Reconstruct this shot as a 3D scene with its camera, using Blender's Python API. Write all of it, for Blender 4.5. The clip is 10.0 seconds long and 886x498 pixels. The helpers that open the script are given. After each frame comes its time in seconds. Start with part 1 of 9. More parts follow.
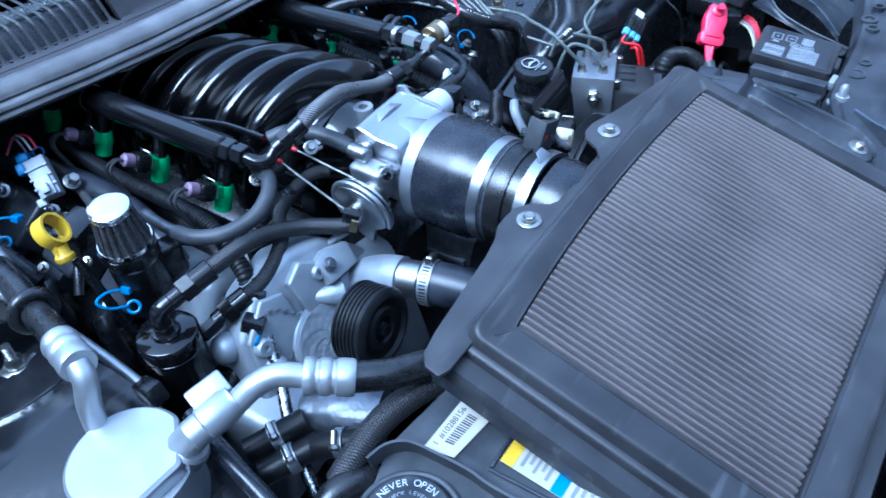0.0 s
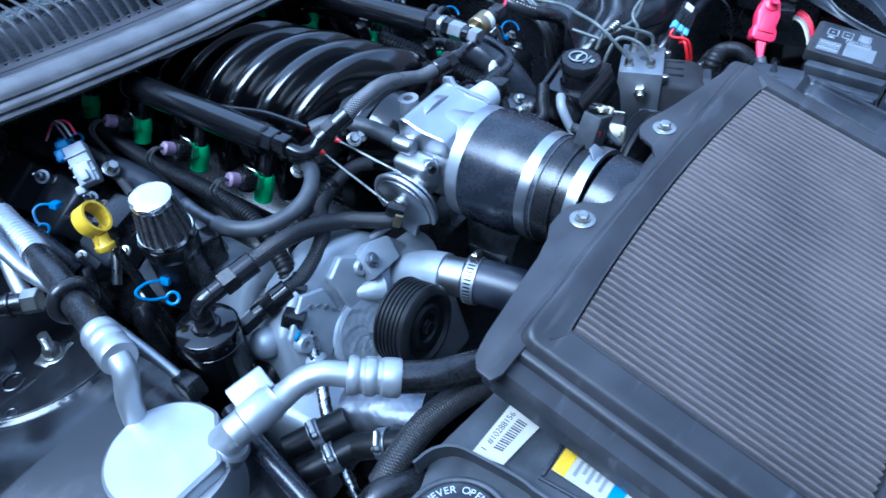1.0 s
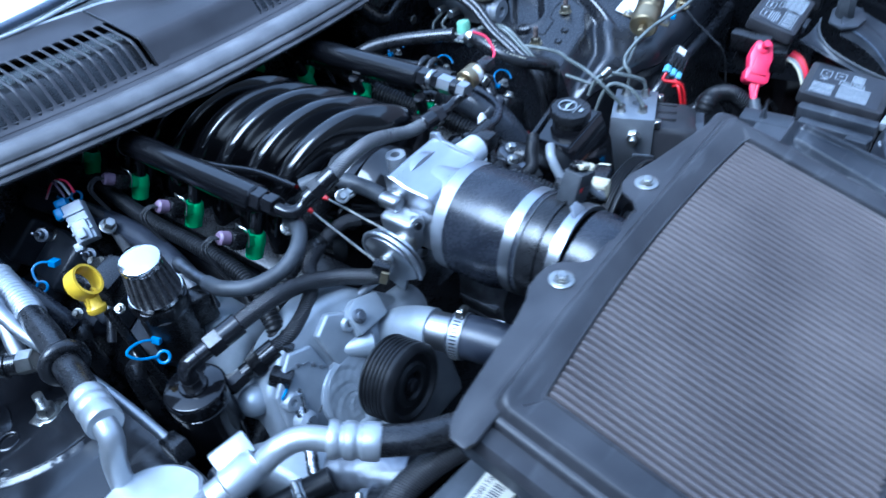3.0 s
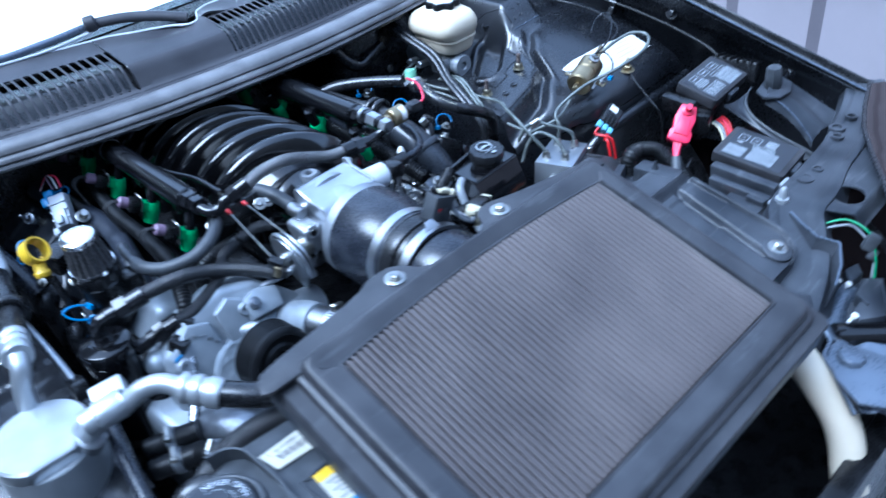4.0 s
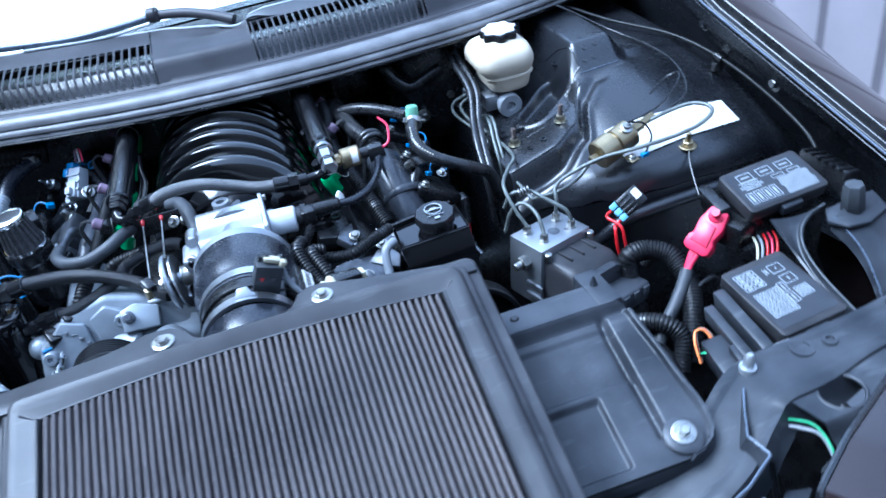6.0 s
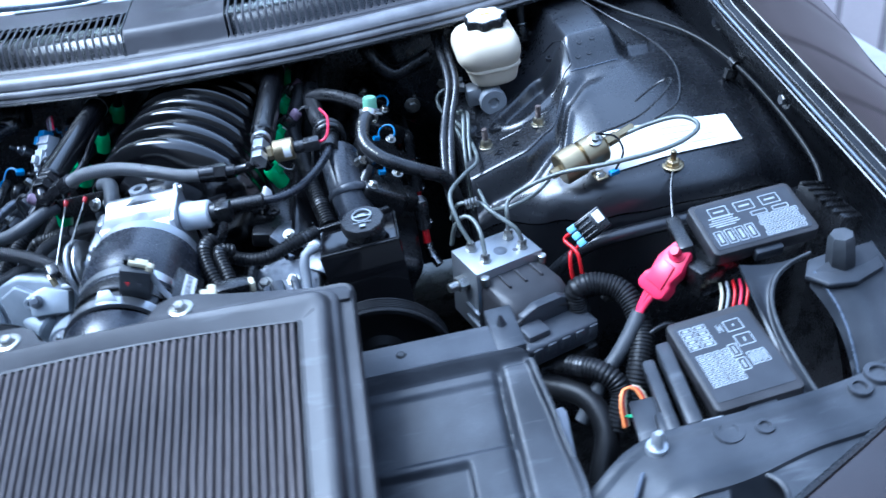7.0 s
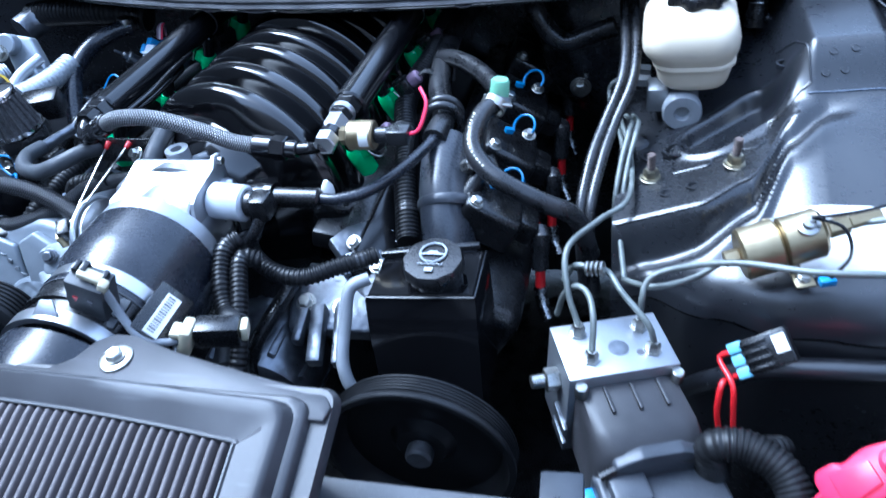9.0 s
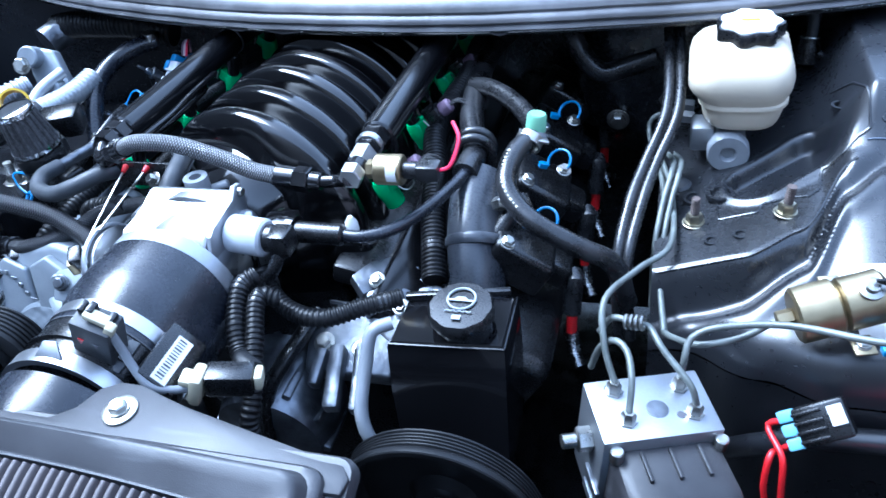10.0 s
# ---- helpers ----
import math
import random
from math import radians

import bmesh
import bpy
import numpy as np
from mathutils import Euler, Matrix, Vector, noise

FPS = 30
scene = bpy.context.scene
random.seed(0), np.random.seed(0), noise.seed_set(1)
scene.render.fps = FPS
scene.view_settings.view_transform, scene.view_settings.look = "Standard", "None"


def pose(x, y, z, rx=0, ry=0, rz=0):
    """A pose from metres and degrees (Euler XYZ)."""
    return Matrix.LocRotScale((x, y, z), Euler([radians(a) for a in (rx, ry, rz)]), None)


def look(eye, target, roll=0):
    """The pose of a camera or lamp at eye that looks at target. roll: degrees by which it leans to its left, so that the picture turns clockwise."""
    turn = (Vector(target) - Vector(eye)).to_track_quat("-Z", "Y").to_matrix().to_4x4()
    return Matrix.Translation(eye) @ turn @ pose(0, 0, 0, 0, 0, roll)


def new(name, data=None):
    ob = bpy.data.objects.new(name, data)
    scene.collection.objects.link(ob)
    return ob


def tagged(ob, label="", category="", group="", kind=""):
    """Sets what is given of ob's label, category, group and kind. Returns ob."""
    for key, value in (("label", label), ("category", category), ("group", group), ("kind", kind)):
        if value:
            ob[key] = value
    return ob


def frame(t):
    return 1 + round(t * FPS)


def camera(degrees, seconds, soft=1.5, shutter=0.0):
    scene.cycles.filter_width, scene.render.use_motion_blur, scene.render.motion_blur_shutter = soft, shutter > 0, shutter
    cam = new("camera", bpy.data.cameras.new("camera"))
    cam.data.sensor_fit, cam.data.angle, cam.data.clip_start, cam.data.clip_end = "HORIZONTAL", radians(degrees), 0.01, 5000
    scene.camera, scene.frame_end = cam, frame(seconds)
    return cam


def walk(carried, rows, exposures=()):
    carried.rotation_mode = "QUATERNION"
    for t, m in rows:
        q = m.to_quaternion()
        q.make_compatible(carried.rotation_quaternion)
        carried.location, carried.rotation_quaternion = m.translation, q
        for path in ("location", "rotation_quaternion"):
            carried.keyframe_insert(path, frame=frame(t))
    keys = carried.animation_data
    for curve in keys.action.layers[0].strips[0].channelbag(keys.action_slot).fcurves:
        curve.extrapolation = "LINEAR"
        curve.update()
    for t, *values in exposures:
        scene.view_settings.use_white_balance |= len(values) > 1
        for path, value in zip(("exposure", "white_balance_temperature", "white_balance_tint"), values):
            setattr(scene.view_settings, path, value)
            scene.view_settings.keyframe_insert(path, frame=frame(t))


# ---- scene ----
cam = camera(60.0, 10.0, shutter=0.8)
METRES, EYE, TILT, LEAN, TURN = 8.0, 1.5, 0.0, 0.0, 0.0
EXPOSURES = [(0.0, 2.28, 4280, 4), (2.7, 2.28, 4330, 4), (4.0, 2.34, 4480, 5), (5.5, 2.44, 4540, 5), (7.0, 2.52, 4580, 5), (8.5, 2.70, 4620, 6), (10.0, 2.94, 4640, 6)]
PATH = [
    (0, (-0.506, -0.594, 1.364), (0.63, 0.333, 0.003), -6.5),
    (0.5, (-0.504, -0.576, 1.357), (0.611, 0.373, -0.005), -6.5),
    (1, (-0.505, -0.562, 1.354), (0.587, 0.402, -0.016), -6.7),
    (1.5, (-0.499, -0.548, 1.36), (0.573, 0.431, -0.016), -7.0),
    (2, (-0.496, -0.545, 1.363), (0.579, 0.452, 0.003), -7.2),
    (2.5, (-0.487, -0.538, 1.367), (0.6, 0.449, 0.009), -7.2),
    (2.7, (-0.477, -0.541, 1.37), (0.623, 0.442, 0.02), -8.0),
    (3.8, (-0.438, -0.808, 1.411), (0.596, 0.408, 0.207), -8.8),
    (4, (-0.413, -0.85, 1.398), (0.611, 0.396, 0.215), -8.1),
    (4.5, (-0.29, -0.892, 1.392), (0.637, 0.438, 0.22), -7.5),
    (5, (-0.175, -0.904, 1.38), (0.624, 0.497, 0.197), -9.2),
    (5.5, (-0.022, -0.964, 1.371), (0.558, 0.567, 0.223), -10.1),
    (5.7, (0.038, -0.987, 1.373), (0.494, 0.599, 0.243), -10.6),
    (6.8, (0.303, -0.918, 1.329), (0.388, 0.718, 0.181), -11.2),
    (7, (0.352, -0.912, 1.318), (0.369, 0.726, 0.171), -11.5),
    (7.5, (0.449, -0.885, 1.305), (0.249, 0.745, 0.163), -10.6),
    (8, (0.467, -0.768, 1.278), (0.113, 0.803, 0.093), -10.3),
    (8.5, (0.453, -0.67, 1.255), (-0.007, 0.838, 0.024), -10.1),
    (9, (0.446, -0.615, 1.245), (-0.066, 0.876, 0.014), -9.9),
    (9.5, (0.438, -0.58, 1.246), (-0.103, 0.91, 0.027), -9.2),
    (10, (0.426, -0.571, 1.244), (-0.133, 0.925, 0.041), -8.9),
]
walk(cam, [(t, look(eye, target, roll)) for t, eye, target, roll in PATH], EXPOSURES)

# ---- light ----
world = bpy.data.worlds.new("sky")
scene.world = world
world.use_nodes = True
_wn = world.node_tree.nodes
_sky = _wn.new("ShaderNodeTexSky")
_sky.sky_type = "NISHITA"
_sky.sun_disc = False
_sky.sun_elevation, _sky.sun_rotation = radians(55), radians(285)
_sky.air_density, _sky.dust_density, _sky.ozone_density = 1.0, 2.5, 1.0
_wn["Background"].inputs["Strength"].default_value = 0.14
_hs = _wn.new("ShaderNodeHueSaturation")
_hs.inputs["Saturation"].default_value = 0.45
world.node_tree.links.new(_sky.outputs["Color"], _hs.inputs["Color"])
world.node_tree.links.new(_hs.outputs["Color"], _wn["Background"].inputs["Color"])
_sun = bpy.data.lights.new("sun", "SUN")
_sun.energy, _sun.angle, _sun.color = 1.7, radians(44), (1.0, 0.98, 0.95)
new("sun", _sun).matrix_world = look((-1.66, 0.45, 2.46), (0, 0, 0))


# ---- materials ----
def mat(name, col, rough=0.5, metal=0.0, var=0.25, scale=25.0, bump=0.08, bscale=350.0, coat=0.0, dirt=None, dirt_amt=0.3, rvar=0.1):
    """A surface with two scales of variation: blotches and fine grain."""
    m = bpy.data.materials.new(name)
    m.use_nodes = True
    nt = m.node_tree
    n, ln = nt.nodes, nt.links
    b = n["Principled BSDF"]
    tc = n.new("ShaderNodeTexCoord")
    n1 = n.new("ShaderNodeTexNoise")
    n1.inputs["Scale"].default_value, n1.inputs["Detail"].default_value = scale, 5
    n2 = n.new("ShaderNodeTexNoise")
    n2.inputs["Scale"].default_value, n2.inputs["Detail"].default_value = bscale, 3
    ln.new(tc.outputs["Object"], n1.inputs["Vector"])
    ln.new(tc.outputs["Object"], n2.inputs["Vector"])
    rp = n.new("ShaderNodeValToRGB")
    rp.color_ramp.elements[0].position, rp.color_ramp.elements[1].position = 0.35, 0.68
    lo = [max(0, c * (1 - var)) for c in col]
    hi = [min(1, c * (1 + var)) for c in col]
    if dirt:
        hi = [c * (1 - dirt_amt) + d * dirt_amt for c, d in zip(hi, dirt)]
    rp.color_ramp.elements[0].color = (*lo, 1)
    rp.color_ramp.elements[1].color = (*hi, 1)
    ln.new(n1.outputs["Fac"], rp.inputs["Fac"])
    ln.new(rp.outputs["Color"], b.inputs["Base Color"])
    mr = n.new("ShaderNodeMapRange")
    mr.inputs["To Min"].default_value, mr.inputs["To Max"].default_value = max(0.02, rough - rvar), min(1, rough + rvar)
    mix = n.new("ShaderNodeMath")
    mix.operation = "ADD"
    ln.new(n1.outputs["Fac"], mix.inputs[0])
    ln.new(n2.outputs["Fac"], mix.inputs[1])
    mr.inputs["From Min"].default_value, mr.inputs["From Max"].default_value = 0.6, 1.4
    ln.new(mix.outputs[0], mr.inputs["Value"])
    ln.new(mr.outputs[0], b.inputs["Roughness"])
    b.inputs["Metallic"].default_value = metal
    b.inputs["Coat Weight"].default_value = coat
    b.inputs["Coat Roughness"].default_value = 0.06
    if bump:
        bp = n.new("ShaderNodeBump")
        bp.inputs["Strength"].default_value, bp.inputs["Distance"].default_value = bump, 0.001
        ln.new(n2.outputs["Fac"], bp.inputs["Height"])
        ln.new(bp.outputs["Normal"], b.inputs["Normal"])
    return m


def dull(m, level):
    """Lowers the sheen of a paint."""
    m.node_tree.nodes["Principled BSDF"].inputs["Specular IOR Level"].default_value = level


def lumpy(m, scale, strength, dist):
    """Uneven casting or moulding under the fine grain."""
    n, ln = m.node_tree.nodes, m.node_tree.links
    tc = n.new("ShaderNodeTexCoord")
    nz = n.new("ShaderNodeTexNoise")
    nz.inputs["Scale"].default_value, nz.inputs["Detail"].default_value = scale, 2
    ln.new(tc.outputs["Object"], nz.inputs["Vector"])
    bp = n.new("ShaderNodeBump")
    bp.inputs["Strength"].default_value, bp.inputs["Distance"].default_value = strength, dist
    ln.new(nz.outputs["Fac"], bp.inputs["Height"])
    fine = [k for k in n if k.bl_idname == "ShaderNodeBump" and k != bp]
    if fine:
        ln.new(bp.outputs["Normal"], fine[0].inputs["Normal"])
    else:
        ln.new(bp.outputs["Normal"], n["Principled BSDF"].inputs["Normal"])


def over(m, mask, col):
    """Lays a colour over the base colour where the mask is."""
    n, ln = m.node_tree.nodes, m.node_tree.links
    inp = n["Principled BSDF"].inputs["Base Color"]
    mx = n.new("ShaderNodeMix")
    mx.data_type = "RGBA"
    old = inp.links[0].from_socket
    ln.new(mask, mx.inputs[0])
    ln.new(old, mx.inputs[6])
    mx.inputs[7].default_value = (*col, 1)
    ln.new(mx.outputs[2], inp)


def ramp_mask(m, node_out, lo, hi, top):
    n, ln = m.node_tree.nodes, m.node_tree.links
    r = n.new("ShaderNodeMapRange")
    r.inputs["From Min"].default_value, r.inputs["From Max"].default_value = lo, hi
    r.inputs["To Min"].default_value, r.inputs["To Max"].default_value = 0.0, top
    ln.new(node_out, r.inputs["Value"])
    return r.outputs[0]


def specks(m, scale, cut, amount):
    """Dust grains lying in loose drifts."""
    n, ln = m.node_tree.nodes, m.node_tree.links
    tc = n.new("ShaderNodeTexCoord")
    a = n.new("ShaderNodeTexNoise")
    a.inputs["Scale"].default_value, a.inputs["Detail"].default_value = scale, 1
    b = n.new("ShaderNodeTexNoise")
    b.inputs["Scale"].default_value, b.inputs["Detail"].default_value = 16, 3
    mul = n.new("ShaderNodeMath")
    mul.operation = "MULTIPLY"
    for k in (a, b):
        ln.new(tc.outputs["Object"], k.inputs["Vector"])
    ln.new(ramp_mask(m, a.outputs["Fac"], cut - 0.04, cut + 0.03, 1.0), mul.inputs[0])
    ln.new(ramp_mask(m, b.outputs["Fac"], 0.40, 0.62, amount * 4), mul.inputs[1])
    over(m, mul.outputs[0], (0.33, 0.33, 0.34))


def scuffs(m, amount):
    """Pale rub marks drawn out in one direction."""
    n, ln = m.node_tree.nodes, m.node_tree.links
    tc = n.new("ShaderNodeTexCoord")
    mp = n.new("ShaderNodeMapping")
    mp.inputs["Scale"].default_value = (9, 60, 40)
    mp.inputs["Rotation"].default_value = (0.0, 0.0, 0.5)
    a = n.new("ShaderNodeTexNoise")
    a.inputs["Scale"].default_value, a.inputs["Detail"].default_value = 1.6, 4
    ln.new(tc.outputs["Object"], mp.inputs["Vector"])
    ln.new(mp.outputs["Vector"], a.inputs["Vector"])
    over(m, ramp_mask(m, a.outputs["Fac"], 0.60, 0.74, amount), (0.34, 0.35, 0.37))


def braid_mat(name, dark, light, turns=9, pitch=420.0, rough=0.45, metal=0.3):
    """Woven sleeve: two crossing helices along the hose."""
    m = mat(name, dark, rough, metal, bump=0)
    nt = m.node_tree
    n, ln = nt.nodes, nt.links
    b = n["Principled BSDF"]
    uv = n.new("ShaderNodeUVMap")
    sp = n.new("ShaderNodeSeparateXYZ")
    ln.new(uv.outputs["UV"], sp.inputs[0])
    waves = []
    for sign in (1, -1):
        a = n.new("ShaderNodeMath")
        a.operation = "MULTIPLY"
        a.inputs[1].default_value = pitch * 2
        ln.new(sp.outputs[0], a.inputs[0])
        c = n.new("ShaderNodeMath")
        c.operation = "MULTIPLY_ADD"
        c.inputs[1].default_value = sign * turns * 2 * math.pi
        ln.new(sp.outputs[1], c.inputs[0])
        ln.new(a.outputs[0], c.inputs[2])
        s = n.new("ShaderNodeMath")
        s.operation = "SINE"
        ln.new(c.outputs[0], s.inputs[0])
        waves.append(s)
    mx = n.new("ShaderNodeMath")
    mx.operation = "MULTIPLY"
    ln.new(waves[0].outputs[0], mx.inputs[0])
    ln.new(waves[1].outputs[0], mx.inputs[1])
    rp = n.new("ShaderNodeValToRGB")
    rp.color_ramp.elements[0].position, rp.color_ramp.elements[1].position = 0.1, 0.75
    rp.color_ramp.elements[0].color, rp.color_ramp.elements[1].color = (*dark, 1), (*light, 1)
    ab = n.new("ShaderNodeMath")
    ab.operation = "ABSOLUTE"
    ln.new(mx.outputs[0], ab.inputs[0])
    ln.new(ab.outputs[0], rp.inputs["Fac"])
    ln.new(rp.outputs["Color"], b.inputs["Base Color"])
    bp = n.new("ShaderNodeBump")
    bp.inputs["Strength"].default_value, bp.inputs["Distance"].default_value = 0.7, 0.001
    ln.new(ab.outputs[0], bp.inputs["Height"])
    ln.new(bp.outputs["Normal"], b.inputs["Normal"])
    return m


def glass_mat(name, col, rough):
    m = bpy.data.materials.new(name)
    m.use_nodes = True
    b = m.node_tree.nodes["Principled BSDF"]
    b.inputs["Base Color"].default_value = (*col, 1)
    b.inputs["Roughness"].default_value = rough
    b.inputs["Transmission Weight"].default_value = 1.0
    b.inputs["IOR"].default_value = 1.45
    return m


DUST = (0.30, 0.30, 0.31)
M_BLACK_GLOSS = mat("gloss black paint", (0.0038, 0.0038, 0.0045), 0.10, 0, 0.3, 9, 0.012, 260, coat=0.0, rvar=0.03)
M_BODY = mat("gloss black body paint", (0.0050, 0.0056, 0.0075), 0.28, 0, 0.3, 6, 0.008, 200, coat=0.0, dirt=DUST, dirt_amt=0.015, rvar=0.06)
M_TOWER = mat("worn gloss black paint", (0.0040, 0.0043, 0.0056), 0.19, 0, 0.3, 7, 0.02, 160, coat=0.0, dirt=DUST, dirt_amt=0.02, rvar=0.08)
M_PALEGREY = mat("pale grey plastic", (0.40, 0.42, 0.45), 0.42, 0, 0.12, 40, 0.05, 500)
M_RAIL = mat("satin black fuel rail", (0.0030, 0.0031, 0.0038), 0.20, 0, 0.3, 20, 0.015, 500, rvar=0.03)
M_CONE = mat("black breather gauze", (0.022, 0.020, 0.020), 0.6, 0, 0.4, 300, 0.8, 900, dirt=DUST, dirt_amt=0.15)
M_SILVERBLUE = mat("grey painted steel", (0.085, 0.10, 0.13), 0.3, 0.3, 0.2, 14, 0.1, 300)
M_MANIFOLD = mat("gloss black lacquered composite", (0.0016, 0.0016, 0.0020), 0.13, 0, 0.3, 9, 0.012, 260, coat=0.0, rvar=0.03)
M_GROOVE = mat("dark siding groove", (0.075, 0.066, 0.074), 0.7, 0, 0.1, 4, 0.0, 80)
M_SKYBLOCK = mat("dark brown sky-blocking wall", (0.10, 0.095, 0.09), 0.8, 0, 0.2, 2, 0.3, 40)
M_RUBBERGREY = mat("dull blue-grey rubber", (0.026, 0.029, 0.034), 0.55, 0, 0.25, 40, 0.08, 500, dirt=DUST, dirt_amt=0.05)
M_ACC = mat("weathered bare aluminium", (0.47, 0.49, 0.51), 0.42, 0.75, 0.14, 35, 0.10, 300, dirt=(0.26, 0.27, 0.28), dirt_amt=0.3)
M_RUST = mat("rusty steel", (0.07, 0.052, 0.045), 0.6, 0.3, 0.4, 120, 0.4, 600)
M_PALEBLUE = mat("pale blue plastic", (0.16, 0.36, 0.50), 0.4, 0, 0.12, 60, 0.03, 500)
M_LABEL = mat("cream printed label", (0.37, 0.355, 0.295), 0.45, 0, 0.08, 30, 0.02, 400)
M_CHART = mat("satin black printed chart", (0.016, 0.0175, 0.022), 0.42, 0, 0.2, 40, 0.03, 600)
M_FENDER = mat("polished brown-black fender paint", (0.016, 0.011, 0.011), 0.07, 0, 0.2, 4, 0.0, 200, coat=0.0, rvar=0.02)
M_PLASTIC = mat("dusty black moulded plastic", (0.016, 0.0185, 0.024), 0.38, 0, 0.30, 14, 0.10, 900, dirt=DUST, dirt_amt=0.07)
M_LID = mat("grained charcoal airbox plastic", (0.0205, 0.0205, 0.0235), 0.45, 0, 0.16, 18, 0.15, 1400, dirt=DUST, dirt_amt=0.05)
M_BLACK = mat("black plastic", (0.0060, 0.0061, 0.0068), 0.28, 0, 0.3, 30, 0.04, 600)
M_RUBBER = mat("black rubber hose", (0.0075, 0.0077, 0.0088), 0.29, 0, 0.3, 40, 0.06, 500, dirt=DUST, dirt_amt=0.03)
M_LOOM = mat("black corrugated polypropylene", (0.0070, 0.0072, 0.0080), 0.42, 0, 0.3, 40, 0.05, 600)
M_CASTDARK = mat("dark blue-grey painted casting", (0.022, 0.025, 0.032), 0.30, 0, 0.22, 24, 0.12, 420, dirt=DUST, dirt_amt=0.06)
M_BLUEHOSE = mat("dull blue-black rubber hose", (0.010, 0.0125, 0.020), 0.40, 0, 0.3, 30, 0.06, 400, dirt=DUST, dirt_amt=0.05)
M_SILICONE = mat("dark blue-black silicone", (0.0085, 0.0100, 0.0150), 0.27, 0, 0.3, 30, 0.015, 300, dirt=DUST, dirt_amt=0.03, rvar=0.04)
M_COWL = mat("weathered grey cowl plastic", (0.017, 0.0165, 0.0185), 0.45, 0, 0.3, 10, 0.15, 900, dirt=DUST, dirt_amt=0.06)
M_COWLPANEL = mat("weathered mauve-grey cowl plastic", (0.030, 0.029, 0.0325), 0.40, 0, 0.18, 9, 0.10, 900, dirt=DUST, dirt_amt=0.05)
M_SEAL = mat("grey rubber hood seal", (0.104, 0.102, 0.105), 0.42, 0, 0.25, 22, 0.15, 500, dirt=DUST, dirt_amt=0.1)
M_POLISH = mat("machined aluminium", (0.46, 0.47, 0.49), 0.33, 1, 0.10, 22, 0.05, 500, rvar=0.08)
M_ALU = mat("satin aluminium", (0.37, 0.385, 0.41), 0.50, 1, 0.14, 25, 0.10, 420, dirt=(0.25, 0.26, 0.28), dirt_amt=0.3)
M_CAST = mat("sand-cast aluminium", (0.28, 0.305, 0.335), 0.46, 0.45, 0.20, 40, 0.18, 520, dirt=(0.16, 0.16, 0.165), dirt_amt=0.3)
M_BRAIDTAN = mat("dull grey casting", (0.15, 0.158, 0.175), 0.36, 0.85, 0.35, 45, 0.18, 420)
M_STEEL = mat("zinc-plated steel", (0.38, 0.375, 0.35), 0.32, 1, 0.25, 60, 0.06, 700)
M_ZINC = mat("yellow zinc-plated steel", (0.30, 0.275, 0.205), 0.38, 1, 0.3, 90, 0.1, 600)
M_CHROME = mat("chrome", (0.86, 0.86, 0.87), 0.12, 1, 0.02, 10, 0.0, 200, rvar=0.02)
M_BRASS = mat("dull yellow-passivated brass", (0.36, 0.295, 0.175), 0.40, 1, 0.22, 40, 0.06, 500, dirt=(0.2, 0.18, 0.14), dirt_amt=0.3)
M_ANOD = mat("black anodised fitting", (0.006, 0.006, 0.0070), 0.17, 0.0, 0.3, 50, 0.03, 400)
M_PIPE = mat("green-grey coated brake pipe", (0.105, 0.115, 0.108), 0.42, 0.2, 0.25, 60, 0.05, 500)
M_GREEN = mat("bright green plastic", (0.008, 0.34, 0.10), 0.33, 0, 0.15, 60, 0.03, 500)
M_PALEGREEN = mat("pale green plastic cap", (0.17, 0.36, 0.23), 0.4, 0, 0.1, 60, 0.03, 500)
M_PINK = mat("pink-red rubber boot", (0.60, 0.02, 0.07), 0.4, 0, 0.15, 50, 0.04, 500)
M_RED = mat("red insulation", (0.42, 0.008, 0.012), 0.38, 0, 0.15, 60, 0.03, 500)
M_BLUE = mat("sky blue plastic", (0.03, 0.16, 0.36), 0.38, 0, 0.15, 60, 0.03, 500)
M_YELLOW = mat("yellow plastic", (0.55, 0.36, 0.01), 0.38, 0, 0.15, 60, 0.03, 500)
M_ORANGE = mat("orange insulation", (0.72, 0.22, 0.06), 0.4, 0, 0.15, 60, 0.03, 500)
M_WIREGREEN = mat("green insulation", (0.035, 0.22, 0.09), 0.4, 0, 0.15, 60, 0.03, 500)
M_TAN = mat("cream plastic", (0.42, 0.39, 0.28), 0.42, 0, 0.1, 40, 0.03, 500)
M_RESERVOIR = mat("ivory translucent polyethylene", (0.54, 0.475, 0.36), 0.40, 0, 0.08, 12, 0.04, 300)
M_GREY = mat("grey plastic", (0.18, 0.19, 0.205), 0.42, 0, 0.12, 40, 0.05, 500)
M_PURPLE = mat("mauve plastic", (0.16, 0.11, 0.16), 0.45, 0, 0.2, 40, 0.05, 500)
M_WHITE = mat("white printed label", (0.58, 0.58, 0.57), 0.45, 0, 0.05, 20, 0.02, 400)
M_PRINT = mat("light grey print", (0.24, 0.26, 0.28), 0.45, 0, 0.15, 60, 0.0, 400)
M_INK = mat("dark print", (0.05, 0.05, 0.06), 0.5, 0, 0.1, 60, 0.0, 400)
M_SHADE = mat("white sunshade card", (0.82, 0.84, 0.82), 0.6, 0, 0.05, 6, 0.05, 100)
M_WALL = mat("mauve-grey siding", (0.19, 0.170, 0.180), 0.5, 0, 0.08, 3, 0.05, 80)
M_GROUND = mat("pale concrete", (0.22, 0.225, 0.235), 0.85, 0, 0.2, 3, 0.4, 60)
M_FOIL = mat("foil heat tape", (0.36, 0.37, 0.385), 0.25, 1, 0.5, 80, 0.9, 160)
